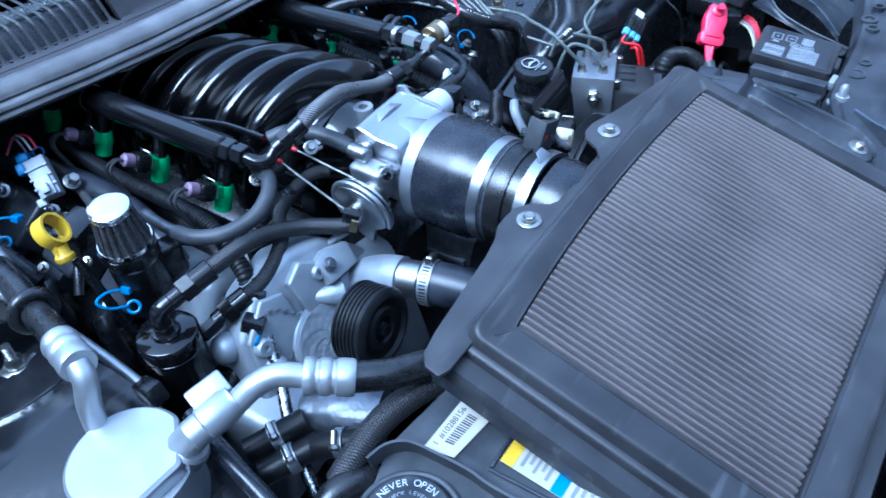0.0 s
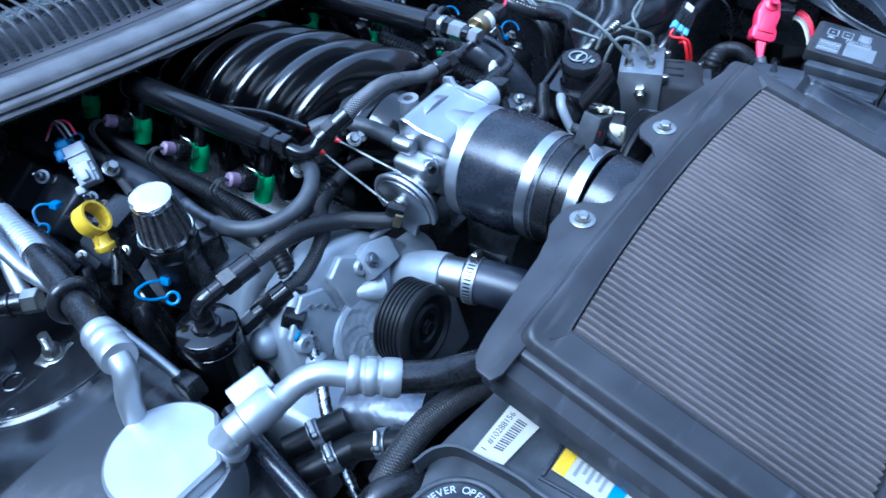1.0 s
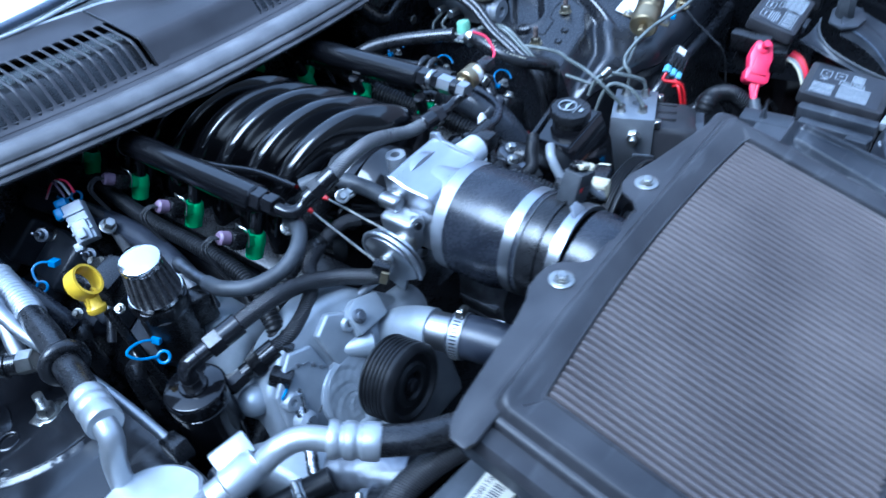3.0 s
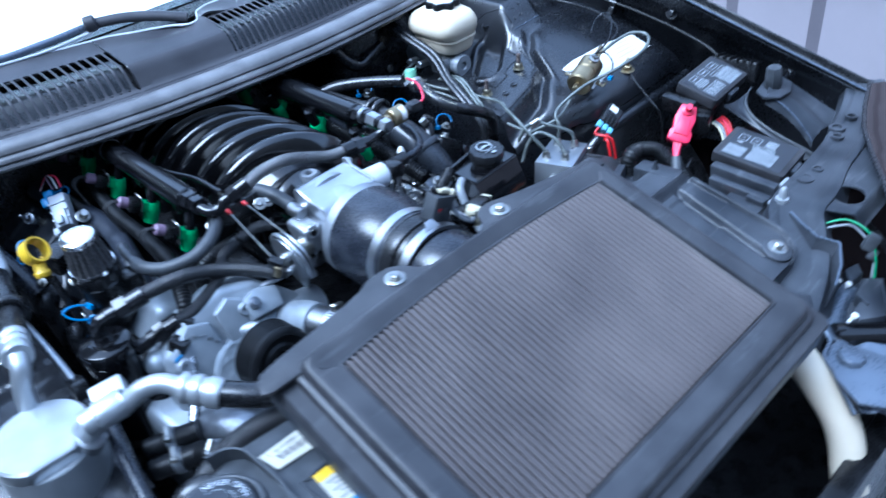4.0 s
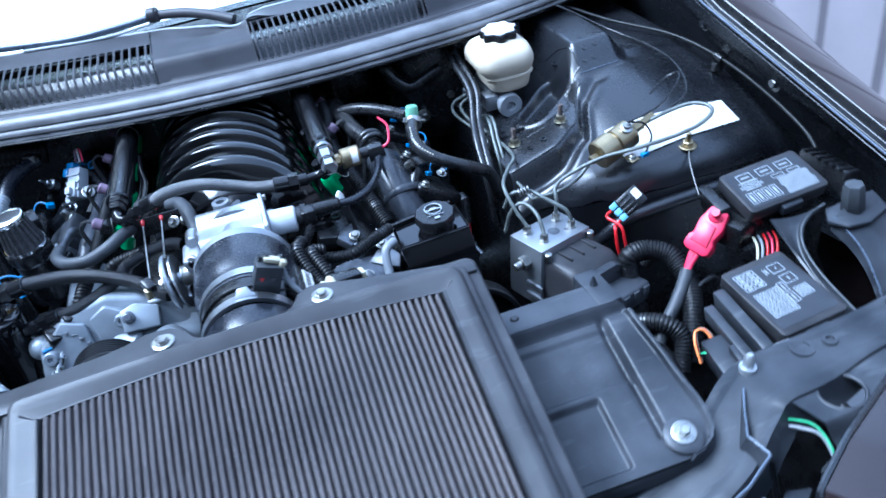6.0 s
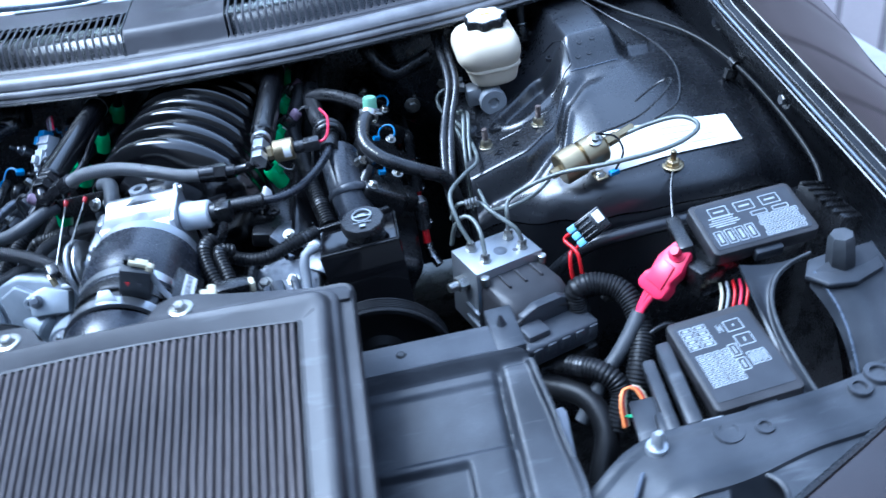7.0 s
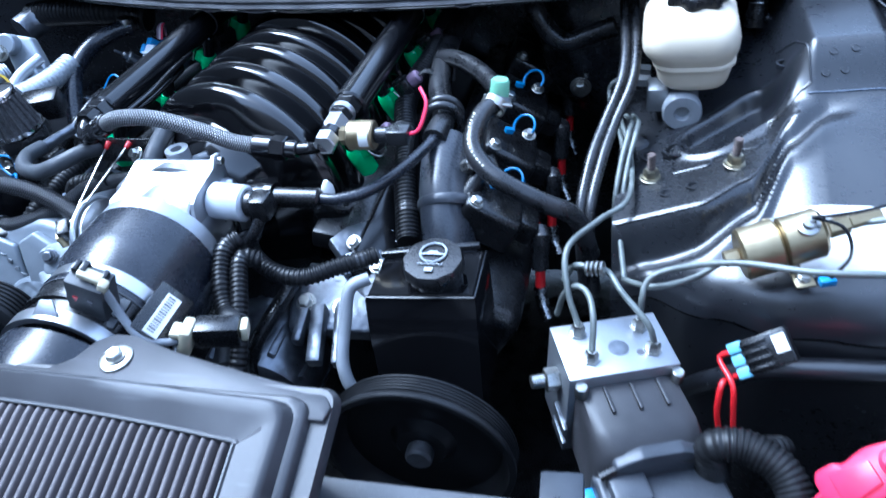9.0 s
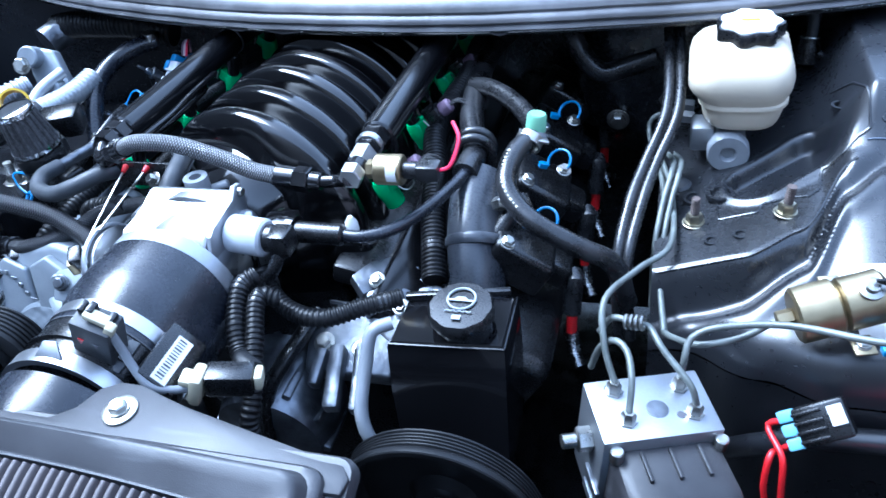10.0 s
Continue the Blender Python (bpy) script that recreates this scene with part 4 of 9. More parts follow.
part("side_wall", sheet(bmn(), duct_skirt, 60, 6, 0), M_PLASTIC, duct)
_bm = bmn()
box(_bm, (0.401, -0.352, 0.8105), (0.028, 0.062, 0.022), (0, 0, 4), 0.002)
part("corner_block", _bm, M_PLASTIC, duct)
_bm = bmn()
lathe(_bm, [(0, 0.005), (0.012, 0.0012), (0.012, 0)], (0.399, -0.348, 0.8215), (0, 0, 1), 10)
part("locating_pin", _bm, M_PLASTIC, duct)
_bm = bmn()
rod(_bm, (0.298, -0.361, 0.8155), (0.298, -0.361, 0.8225), 0.005)
part("hole_plug", _bm, M_BLACK, duct)
_bm = bmn()
box(_bm, (0.34, -0.395, 0.715), (0.13, 0.05, 0.14), (-12, 0, 0), 0.004)
part("rear_wall", _bm, M_PLASTIC, duct)
_bm = bmn()
lathe(_bm, [(0, 0.020), (0.003, 0.020), (0.006, 0.015), (0.006, 0.0)], V(0.402, -0.531, 0.7595), (0, -0.3, 1), 20)
part("bolt_boss", _bm, M_PLASTIC, duct)
bolt(V(0.402, -0.532, 0.7655), (0, -0.3, 1), 0.0058, 0.005, 0.0125, "zinc-plated hexagon bolt and washer on the intake duct", group="airbox bolts")

# radiator tie bar that curves round to the wing
tie = thing("radiator_support", (0.55, -0.5, 0.70), "satin black steel radiator tie bar with pressed holes", "tie bar")


def bar(u, v):
    P = spline([(0.88, -0.44, 0.790), (0.78, -0.472, 0.784), (0.68, -0.492, 0.778), (0.58, -0.498, 0.773), (0.505, -0.500, 0.768), (0.462, -0.522, 0.758), (0.425, -0.546, 0.745), (0.375, -0.563, 0.730), (0.325, -0.575, 0.716)], 0.01)
    i = min(len(P) - 2, int(u * (len(P) - 1)))
    p = P[i].lerp(P[i + 1], u * (len(P) - 1) - i)
    t = (P[i + 1] - P[i]).normalized()
    side = t.cross(V(0, 0, 1)).normalized()
    a = (v - 0.5) * 2
    w = 0.036 + (0.020 * smooth(0.42, 0.60, u) if a < 0 else 0.0)
    h = -0.030 * smooth(0.72, 1.0, abs(a)) - 0.002 * smooth(0.5, 0.4, abs(a))
    return p + side * a * w + V(0, 0, h)


part("bar", sheet(bmn(), bar, 70, 24, 0.002), M_PLASTIC, tie)


def lower_plate(u, v):
    x = lerp(lerp(0.505, 0.530, v), lerp(0.70, 0.625, v), u)
    y = lerp(-0.512, -0.590, v)
    return V(x, y, 0.7655 + 0.008 * u - 0.02 * smooth(0.8, 1.0, v))


_bm = sheet(bmn(), lower_plate, 90, 40, 0.002)
_hole = [f for f in _bm.faces if (f.calc_center_median().xy - Vector((0.563, -0.552))).length < 0.022]
bmesh.ops.delete(_bm, geom=_hole, context="FACES")
part("lower_plate", _bm, M_PLASTIC, tie)
_fin = [V(0.484, -0.508, 0.766), V(0.470, -0.530, 0.765), V(0.453, -0.560, 0.765), V(0.459, -0.586, 0.763), V(0.425, -0.604, 0.757), V(0.392, -0.613, 0.750)]


def fin_fn(u, v):
    k = min(4, int(u * 5))
    return _fin[k].lerp(_fin[k + 1], u * 5 - k) + V(-0.010 * (1 - v), 0.004 * (1 - v), -0.030 * (1 - v))


part("gusset", sheet(bmn(), fin_fn, 40, 5, 0.002), M_PLASTIC, tie, "thin pressed gusset fin")
_bm = bmn()
tube(_bm, [fin_fn(k / 20, 1) for k in range(21)], 0.0014, 8, 0.004)
part("fin_edge", _bm, M_SILVERBLUE, tie, "pale fin edge")
_bm = bmn()
prism(_bm, [(0.311, -0.569), (0.337, -0.576), (0.350, -0.600), (0.332, -0.613), (0.299, -0.595)], 0.022, pose(0, 0, 0.735), 0.004, 3)
part("raised_pad", _bm, M_PLASTIC, tie)
_bm = bmn()
torus(_bm, (0.563, -0.552, 0.767), (-0.08, 0, 1), 0.0225, 0.0022, 40, 8)
part("opening_rim", _bm, M_PLASTIC, tie)
for px, py, r in ((0.567, -0.488, 0.013), (0.597, -0.492, 0.008), (0.688, -0.478, 0.010), (0.71, -0.468, 0.012), (0.75, -0.472, 0.009)):
    _bm = bmn()
    zt = 0.7715 + (px - 0.6) * 0.08 + 0.003
    ringband(_bm, (px, py, zt - 0.006), (px, py, zt), r, r * 0.62, 20)
    part("pressed_ring", _bm, M_PLASTIC, tie)
_bm = bmn()
lathe(_bm, [(0, 0.017), (0.002, 0.017), (0.004, 0.010), (0.012, 0.009), (0.012, 0.006), (0.024, 0.0055), (0.028, 0.003), (0.028, 0)], (0.503, -0.486, 0.758), (0.1, 0, 1), 16)
solo("mounting_stud", _bm, M_ACC, "zinc-plated stud with flange nut on the tie bar", "stud")


# ---- intake manifold ----
manifold = thing("intake_manifold", (0.022, 0.15, 0.80), "gloss black composite intake manifold with arched runners", "intake manifold")
MX = 0.027


def runner(y0, k, side):
    """One arched runner that crosses the plenum."""
    def f(u, v):
        a = lerp(radians(186), radians(-6), u)
        lean = -side * (0.030 * (u - 0.5) * 2 + 0.007 * math.sin((u - 0.5) * 6.0))
        w = 0.0264
        big = (0.0012, -0.0010, 0.0006, -0.0014)[k % 4]
        b = (v - 0.5) * 2
        r = 0.1285 + big * smooth(-0.7, -0.3, b) - 0.023 * smooth(-0.42, -1.02, b) - 0.0035 * ((b + 0.15) / 0.5) ** 2 * smooth(1.2, 0.2, b)
        r -= 0.0016 * smooth(0.10, 0.15, b) + 0.0200 * smooth(0.34, 1.0, b) + 0.004 * smooth(0.55, 1.0, abs(u - 0.5) * 2)
        if k == 0 and b < -0.5:
            e = (-0.5 - b) / 0.5
            lean -= 0.010 * e
            r -= 0.034 * e * e
        return V(MX + 0.985 * r * math.cos(a), y0 + lean + b * w, 0.800 + r * 1.03 * math.sin(a) - 0.075 * max(0.0, y0 - 0.06))
    bm = bmn()
    sheet(bm, f, 56, 48, 0.003)
    return bm


for k in range(7):
    part("runner", runner(0.010 + 0.0520 * k, k, 1), M_MANIFOLD, manifold)
_bm = bmn()
lathe(_bm, [(0, 0.06), (0.01, 0.095), (0.43, 0.095), (0.44, 0.06)], (MX, -0.045, 0.800), (0, 1, 0), 40)
part("plenum", _bm, M_BLACK_GLOSS, manifold)
_bm = bmn()
lathe(_bm, [(0, 0.052), (0.012, 0.054), (0.03, 0.052), (0.075, 0.060), (0.10, 0.08)], (MX, -0.115, 0.850), (0, 1, -0.2), 32)
part("snout", _bm, M_BLACK_GLOSS, manifold)
for s in (-1, 1):
    _bm = bmn()
    box(_bm, (MX + s * 0.118, 0.165, 0.792), (0.05, 0.46, 0.022), (0, s * 14, 0), 0.005)
    part("flange", _bm, M_BLACK, manifold)
# small hold-down eyes in front
for px, py, pz in ((0.133, -0.035, 0.826), (0.155, -0.04, 0.818)):
    _bm = bmn()
    ringband(_bm, (px, py, pz), (px, py, pz + 0.004), 0.008, 0.0038, 18)
    part("lug", _bm, M_ANOD, manifold)

# ---- engine block below ----
engine = thing("engine_block", (0.02, 0.1, 0.45), "aluminium engine block with black valve covers", "engine")
_bm = bmn()
box(_bm, (0.02, 0.13, 0.60), (0.46, 0.52, 0.30), bev=0.02)
part("block", _bm, M_BLACK, engine)
for s in (-1, 1):
    _bm = bmn()
    box(_bm, (0.02 + s * 0.245, 0.14, 0.735), (0.125, 0.50, 0.075), (0, s * 32, 0), 0.016, 3)
    part("valve_cover", _bm, M_BLACK, engine, "black valve cover")
    _bm = bmn()
    box(_bm, (0.02 + s * 0.165, 0.13, 0.745), (0.09, 0.47, 0.09), (0, s * 40, 0), 0.008)
    part("cylinder_head", _bm, M_RAIL, engine)

# ---- fuel rails and injectors ----
for s, x in ((-1, -0.114), (1, 0.164)):
    rail = thing("fuel_rail", (x, 0.14, 0.89), "gloss black tubular fuel rail along the intake manifold", "fuel rail", "fuel rails")
    _bm = bmn()
    rod(_bm, (x, 0.004, 0.9075), (x, 0.36, 0.902), 0.0162, 0.002, 32)
    part("rail_body", _bm, M_RAIL, rail)
    _bm = bmn()
    ringband(_bm, (x, 0.238, 0.9038), (x, 0.2405, 0.9038), 0.0168, 0.015, 32)
    part("seam_ring", _bm, M_POLISH, rail)
    _bm = bmn()
    rod(_bm, (x, -0.010, 0.909), (x, 0.006, 0.909), 0.0135, 0.001, 6)
    rod(_bm, (x, -0.028, 0.910), (x, -0.014, 0.910), 0.0120, 0.001, 6)
    rod(_bm, (x, -0.016, 0.910), (x, -0.008, 0.910), 0.0095, 0.001, 16)
    part("end_fitting", _bm, M_ANOD, rail, "black anodised hexagon end fitting")
    for k in range(4):
        _bm = bmn()
        y = (0.021 if s < 0 else 0.007) + 0.1118 * k
        box(_bm, (x + s * 0.002, y + 0.02, 0.892), (0.012, 0.014, 0.03), bev=0.002)
        part("saddle", _bm, M_ANOD, rail)


def injector(x, y, s):
    t = thing("fuel_injector", (x, y, 0.84), "bright green fuel injector with a black clip plug", "fuel injector", "fuel injectors")
    ax = V(-s * 0.35, -0.12, 1).normalized()
    o = V(x + s * 0.004, y, 0.832)
    bm = bmn()
    lathe(bm, [(0, 0.007), (0.002, 0.0098), (0.014, 0.0104), (0.018, 0.0112), (0.030, 0.0104), (0.033, 0.0085)], o, ax, 22)
    part("body", bm, M_GREEN, t)
    bm = bmn()
    rod(bm, o + ax * 0.031, o + ax * 0.062, 0.0075, 0.001, 16)
    part("stem", bm, M_ANOD, t, "black upper stem")
    bm = bmn()
    c = o + ax * 0.024
    d = (V(s * 0.85, 0.18, 0.58)).normalized()
    m = basis(c + d * 0.003, d, (0, 1, 0))
    box(bm, (0, 0, 0.007), (0.018, 0.014, 0.014), bev=0.002, m=m)
    part("socket", bm, M_GREEN, t)
    bm = bmn()
    box(bm, (0, 0, 0.0215), (0.022, 0.018, 0.017), bev=0.0025, m=m)
    box(bm, (0, 0.009, 0.019), (0.010, 0.006, 0.014), bev=0.001, m=m)
    pl = part("plug", bm, M_BLACK, t, "black connector plug")
    bm = bmn()
    rod(bm, m @ V(0, 0, 0.029), m @ V(0, 0, 0.043), 0.0078, 0.002, 18)
    part("plug_seal", bm, M_PURPLE, pl, "mauve wire seal")
    bm = bmn()
    tube(bm, [m @ V(-0.0125, 0.006, 0.012), m @ V(-0.0125, -0.006, 0.014), m @ V(-0.011, -0.013, 0.018), m @ V(0.0, -0.0145, 0.022), m @ V(0.011, -0.013, 0.018), m @ V(0.0125, -0.006, 0.014), m @ V(0.0125, 0.006, 0.012)], 0.0009, 8, 0.003)
    part("clip", bm, M_STEEL, pl, "bent steel wire clip")
    bm = bmn()
    e = m @ V(0, 0, 0.043)
    for q in (-0.002, 0.002):
        tube(bm, [e + V(0, q, 0), e + d * 0.010 + V(s * 0.001, q, -0.002), e + d * 0.016 + V(s * 0.006, q * 2, -0.016), e + V(s * 0.012, q * 2 - 0.004, -0.040), e + V(s * 0.010, q - 0.012, -0.058)], 0.0016, 8, 0.004)
    part("lead", bm, M_CLOTH, pl)
    return t


for k in range(4):
    injector(-0.128, 0.021 + 0.1085 * k, -1)
    injector(0.166, 0.007 + 0.1125 * k, 1)


def hose(name, pts, r, material, label, category="hose", group="hoses", ridge=0.0, pitch=0.0045, seg=14, flat=1.0):
    bm = bmn()
    tube(bm, pts, r, seg, 0.006, ridge, pitch, flat)
    return solo(name, bm, material, label, category, group)


def an_fitting(p0, p1, r, parent, material=None):
    """Hose end: collar, hexagon nut and swivel between two points."""
    p0, p1 = Vector(p0), Vector(p1)
    d = p1 - p0
    material = material or M_ANOD
    bm = bmn()
    rod(bm, p0, p0 + d * 0.45, r, 0.001, 18)
    part("collar", bm, material, parent)
    bm = bmn()
    rod(bm, p0 + d * 0.42, p0 + d * 0.75, r * 1.12, 0.001, 6)
    part("nut", bm, material, parent)
    bm = bmn()
    rod(bm, p0 + d * 0.72, p1, r * 0.8, 0.001, 14)
    part("swivel", bm, material, parent)


# fuel crossover hose between the rails
xo = thing("fuel_hose", (0.03, -0.05, 0.90), "black braided fuel crossover hose with polished end fittings", "fuel hose")
_bm = bmn()
tube(_bm, [(-0.064, -0.060, 0.926), (-0.04, -0.064, 0.936), (-0.002, -0.062, 0.934), (0.035, -0.056, 0.918), (0.065, -0.055, 0.905), (0.090, -0.056, 0.901)], 0.0078, 20, 0.003)
part("hose", _bm, M_BRAIDGREY, xo)
an_fitting((-0.058, -0.061, 0.929), (-0.092, -0.047, 0.912), 0.0100, xo)
_bm = bmn()
tube(_bm, [(-0.090, -0.048, 0.913), (-0.100, -0.046, 0.906), (-0.110, -0.040, 0.905), (-0.114, -0.030, 0.908), (-0.114, -0.022, 0.910)], 0.0072, 14, 0.002)
part("elbow", _bm, M_ANOD, xo)
an_fitting((0.088, -0.056, 0.901), (0.132, -0.058, 0.898), 0.0105, xo)
_bm = bmn()
tube(_bm, [(0.128, -0.058, 0.898), (0.146, -0.057, 0.899), (0.158, -0.062, 0.904), (0.163, -0.066, 0.907)], 0.0058, 14, 0.003)
part("elbow", _bm, M_ANOD, xo)
_bm = bmn()
rod(_bm, (0.164, -0.068, 0.908), (0.164, -0.055, 0.909), 0.0108, 0.001, 6)
rod(_bm, (0.164, -0.046, 0.909), (0.164, -0.026, 0.910), 0.0115, 0.001, 6)
rod(_bm, (0.164, -0.018, 0.911), (0.164, -0.011, 0.911), 0.0125, 0.001, 20)
tee = part("tee", _bm, M_POLISH, xo)
_bm = bmn()
rod(_bm, (0.164, -0.056, 0.909), (0.164, -0.045, 0.909), 0.0100, 0.001, 20)
rod(_bm, (0.164, -0.027, 0.910), (0.164, -0.017, 0.911), 0.0100, 0.001, 20)
part("collar", _bm, M_ANOD, tee, "black anodised collars")
sensor = thing("fuel_pressure_sensor", (0.195, -0.05, 0.90), "brass pressure sensor with a dark grey plug on the fuel rail", "pressure sensor")
SD = V(1, 0.02, 0.0).normalized()
S0 = V(0.174, -0.050, 0.908)
_bm = bmn()
rod(_bm, S0, S0 + SD * 0.007, 0.0085, 0.001, 6)
rod(_bm, S0 + SD * 0.005, S0 + SD * 0.010, 0.006, 0.0005, 14)
rod(_bm, S0 + SD * 0.008, S0 + SD * 0.033, 0.0135, 0.0015, 28)
part("can", _bm, M_BRASS, sensor)
_bm = bmn()
sheet(_bm, lambda u, v: S0 + SD * lerp(0.021, 0.030, v) + V(0, -0.01375 * math.cos(u * 1.6 - 0.3), 0.01375 * math.sin(u * 1.6 - 0.3)), 10, 1, 0)
part("sticker", _bm, M_WHITE, sensor, "small white sticker")
_bm = bmn()
rod(_bm, S0 + SD * 0.033, S0 + SD * 0.046, 0.0075, 0.001, 16)
box(_bm, tuple(S0 + SD * 0.055), (0.020, 0.016, 0.014), bev=0.002)
part("plug", _bm, M_RUBBER, sensor)
_bm = bmn()
tube(_bm, [S0 + SD * 0.064, S0 + SD * 0.075 + V(0, 0, 0.006), S0 + SD * 0.080 + V(0, 0.015, 0.022), S0 + SD * 0.072 + V(0, 0.03, 0.03)], 0.0018, 8, 0.003)
part("lead", _bm, M_PINK, sensor, "pink wire")

# ---- throttle body ----
TX, TZ = 0.027, 0.852
tb = thing("throttle", (TX, -0.12, 0.79), "polished aluminium throttle body with a block cover", "throttle body")
_bm = bmn()
lathe(_bm, [(0, 0.052), (0.003, 0.056), (0.010, 0.056), (0.012, 0.051), (0.060, 0.050), (0.062, 0.058), (0.072, 0.058)], (TX, -0.170, TZ), (0, 1, 0), 40)
part("bore", _bm, M_POLISH, tb)
_bm = bmn()
_prof = [(p.x, p.y) for p in spline([(-0.0425, 0.018, 0), (-0.0425, 0.030, 0), (-0.0405, 0.0375, 0), (-0.0345, 0.0450, 0), (-0.0300, 0.0475, 0), (-0.020, 0.0480, 0), (-0.006, 0.0492, 0), (0.006, 0.0528, 0), (0.014, 0.0552, 0), (0.021, 0.0560, 0), (0.0250, 0.0535, 0), (0.0260, 0.048, 0), (0.0260, 0.018, 0)], 0.002)]
_prof = [(-0.0425, 0.0)] + _prof + [(0.026, 0.0)]
_inset = [(x * 0.97 - 0.0003, y * 0.975) for x, y in _prof]
loft(_bm, [(_inset, 0.0), (_prof, 0.0014), (_prof, 0.0800), (_inset, 0.0814)], basis(V(-0.016, -0.114, 0.853), (1, 0, 0), (0, 1, 0)), True)
cover = part("block_cover", _bm, M_POLISH, tb, "polished billet cover block")
_bm = bmn()
prism(_bm, [(-0.044, 0.000), (-0.048, 0.006), (-0.046, 0.014), (-0.034, 0.046), (-0.026, 0.050), (0.010, 0.054), (0.018, 0.062), (0.027, 0.060), (0.029, 0.050), (0.026, 0.020), (-0.020, -0.004)], 0.0045, basis(V(0.0655, -0.114, 0.853), (1, 0, 0), (0, 1, 0)), 0.0008)
part("end_plate", _bm, M_ALU, tb, "satin aluminium end plate")
for py, pz in ((-0.093, 0.908), (-0.155, 0.861)):
    _bm = bmn()
    rod(_bm, (0.069, py, pz), (0.0745, py, pz), 0.0040, 0.0007, 14)
    part("cap_screw", _bm, M_STEEL, cover)
for px, py, pz in ((-0.031, -0.140, 0.872), (-0.035, -0.128, 0.834)):
    _bm = bmn()
    lathe(_bm, [(-0.016, 0.0095), (0, 0.0090), (0.001, 0.0080), (0.001, 0.0)], (px, py, pz), (-0.35, -0.9, 0.25), 24)
    lug = part("screw_lug", _bm, M_ALU, tb)
    _bm = bmn()
    lathe(_bm, [(0, 0.0046), (0.003, 0.0046), (0.0036, 0.0040), (0.0036, 0.0024), (0.001, 0.0022), (0.001, 0.0)], (px - 0.0003, py - 0.0009, pz), (-0.35, -0.9, 0.25), 12)
    part("cap_screw", _bm, M_ANOD, lug, "black socket cap screw")
_bm = bmn()
box(_bm, (-0.028, -0.118, 0.858), (0.026, 0.044, 0.042), (0, -8, 0), 0.006, 3)
part("side_cheek", _bm, M_ALU, tb)
_bm = bmn()
for px, pz in ((0.0, 0.80), (-0.03, 0.83), (-0.026, 0.885), (0.078, 0.825)):
    rod(_bm, (px, -0.115, pz), (px, -0.09, pz), 0.009, 0.002, 14)
box(_bm, (TX, -0.10, TZ - 0.01), (0.110, 0.022, 0.098), bev=0.008, seg=3)
part("flange", _bm, M_POLISH, tb)
# idle valve on the far end of the block
_bm = bmn()
rod(_bm, (0.070, -0.120, 0.884), (0.104, -0.122, 0.882), 0.0165, 0.002, 26)
iac = part("idle_valve", _bm, M_PALEGREY, tb, "grey plastic idle valve")
_bm = bmn()
rod(_bm, (0.104, -0.122, 0.882), (0.112, -0.122, 0.882), 0.012, 0.001, 20)
box(_bm, (0.119, -0.124, 0.882), (0.018, 0.022, 0.022), bev=0.003)
part("plug", _bm, M_BLACK, iac)
# throttle cam on the near side
_bm = bmn()
torus(_bm, (-0.062, -0.126, 0.842), (1, 0, 0.15), 0.037, 0.0030, 36, 8, radians(-30), radians(200), (0, 1, 0))
part("cam_groove", _bm, M_ALU, tb)
_bm = bmn()
prism(_bm, [(0.037 * math.cos(radians(a)), 0.037 * math.sin(radians(a))) for a in range(-40, 211, 10)] + [(-0.012, -0.034), (0.010, -0.036)], 0.003, basis(V(-0.056, -0.126, 0.842), (1, 0, 0.15), (0, 1, 0)), 0.0006)
part("cam_plate", _bm, M_POLISH, tb)
_bm = bmn()
rod(_bm, (-0.074, -0.128, 0.849), (-0.030, -0.128, 0.853), 0.007, 0.001, 14)
part("spindle", _bm, M_ALU, tb)
_bm = bmn()
box(_bm, (-0.050, -0.115, 0.812), (0.006, 0.035, 0.045), (20, 0, 0), 0.002)
part("lever", _bm, M_POLISH, tb)
_bm = bmn()
prism(_bm, [(0.034 * math.cos(radians(a)), 0.034 * math.sin(radians(a))) for a in range(20, 201, 10)] + [(-0.010, -0.026), (0.012, -0.024)], 0.0026, basis(V(-0.067, -0.127, 0.842), (1, 0, 0.15), (0, 1, 0)), 0.0006)
part("cam_plate", _bm, M_POLISH, tb)
_bm = bmn()
tube(_bm, [(-0.050 + 0.0024 * k / 8, -0.128 + 0.0125 * math.cos(k * math.pi / 4), 0.851 + 0.0125 * math.sin(k * math.pi / 4)) for k in range(49)], 0.0012, 8, 0.003)
part("return_spring", _bm, M_STEEL, tb, "coiled steel return spring")
_bm = bmn()
bolt_into(_bm, (-0.073, -0.128, 0.849), (-1, 0, -0.05), 0.0062, 0.005, 0.009)
part("spindle_nut", _bm, M_STEEL, tb)

# vent boss behind the block
vent = thing("vent_fitting", (0.018, -0.074, 0.89), "pale grey plastic vent fitting behind the throttle body", "fitting")
_bm = bmn()
ringband(_bm, (0.018, -0.076, 0.888), (0.018, -0.076, 0.910), 0.011, 0.0055, 24)
part("tube", _bm, M_GREY, vent)
_bm = bmn()
rod(_bm, (0.026, -0.070, 0.893), (0.040, -0.062, 0.895), 0.0045, 0.001, 12)
part("spigot", _bm, M_GREY, vent)

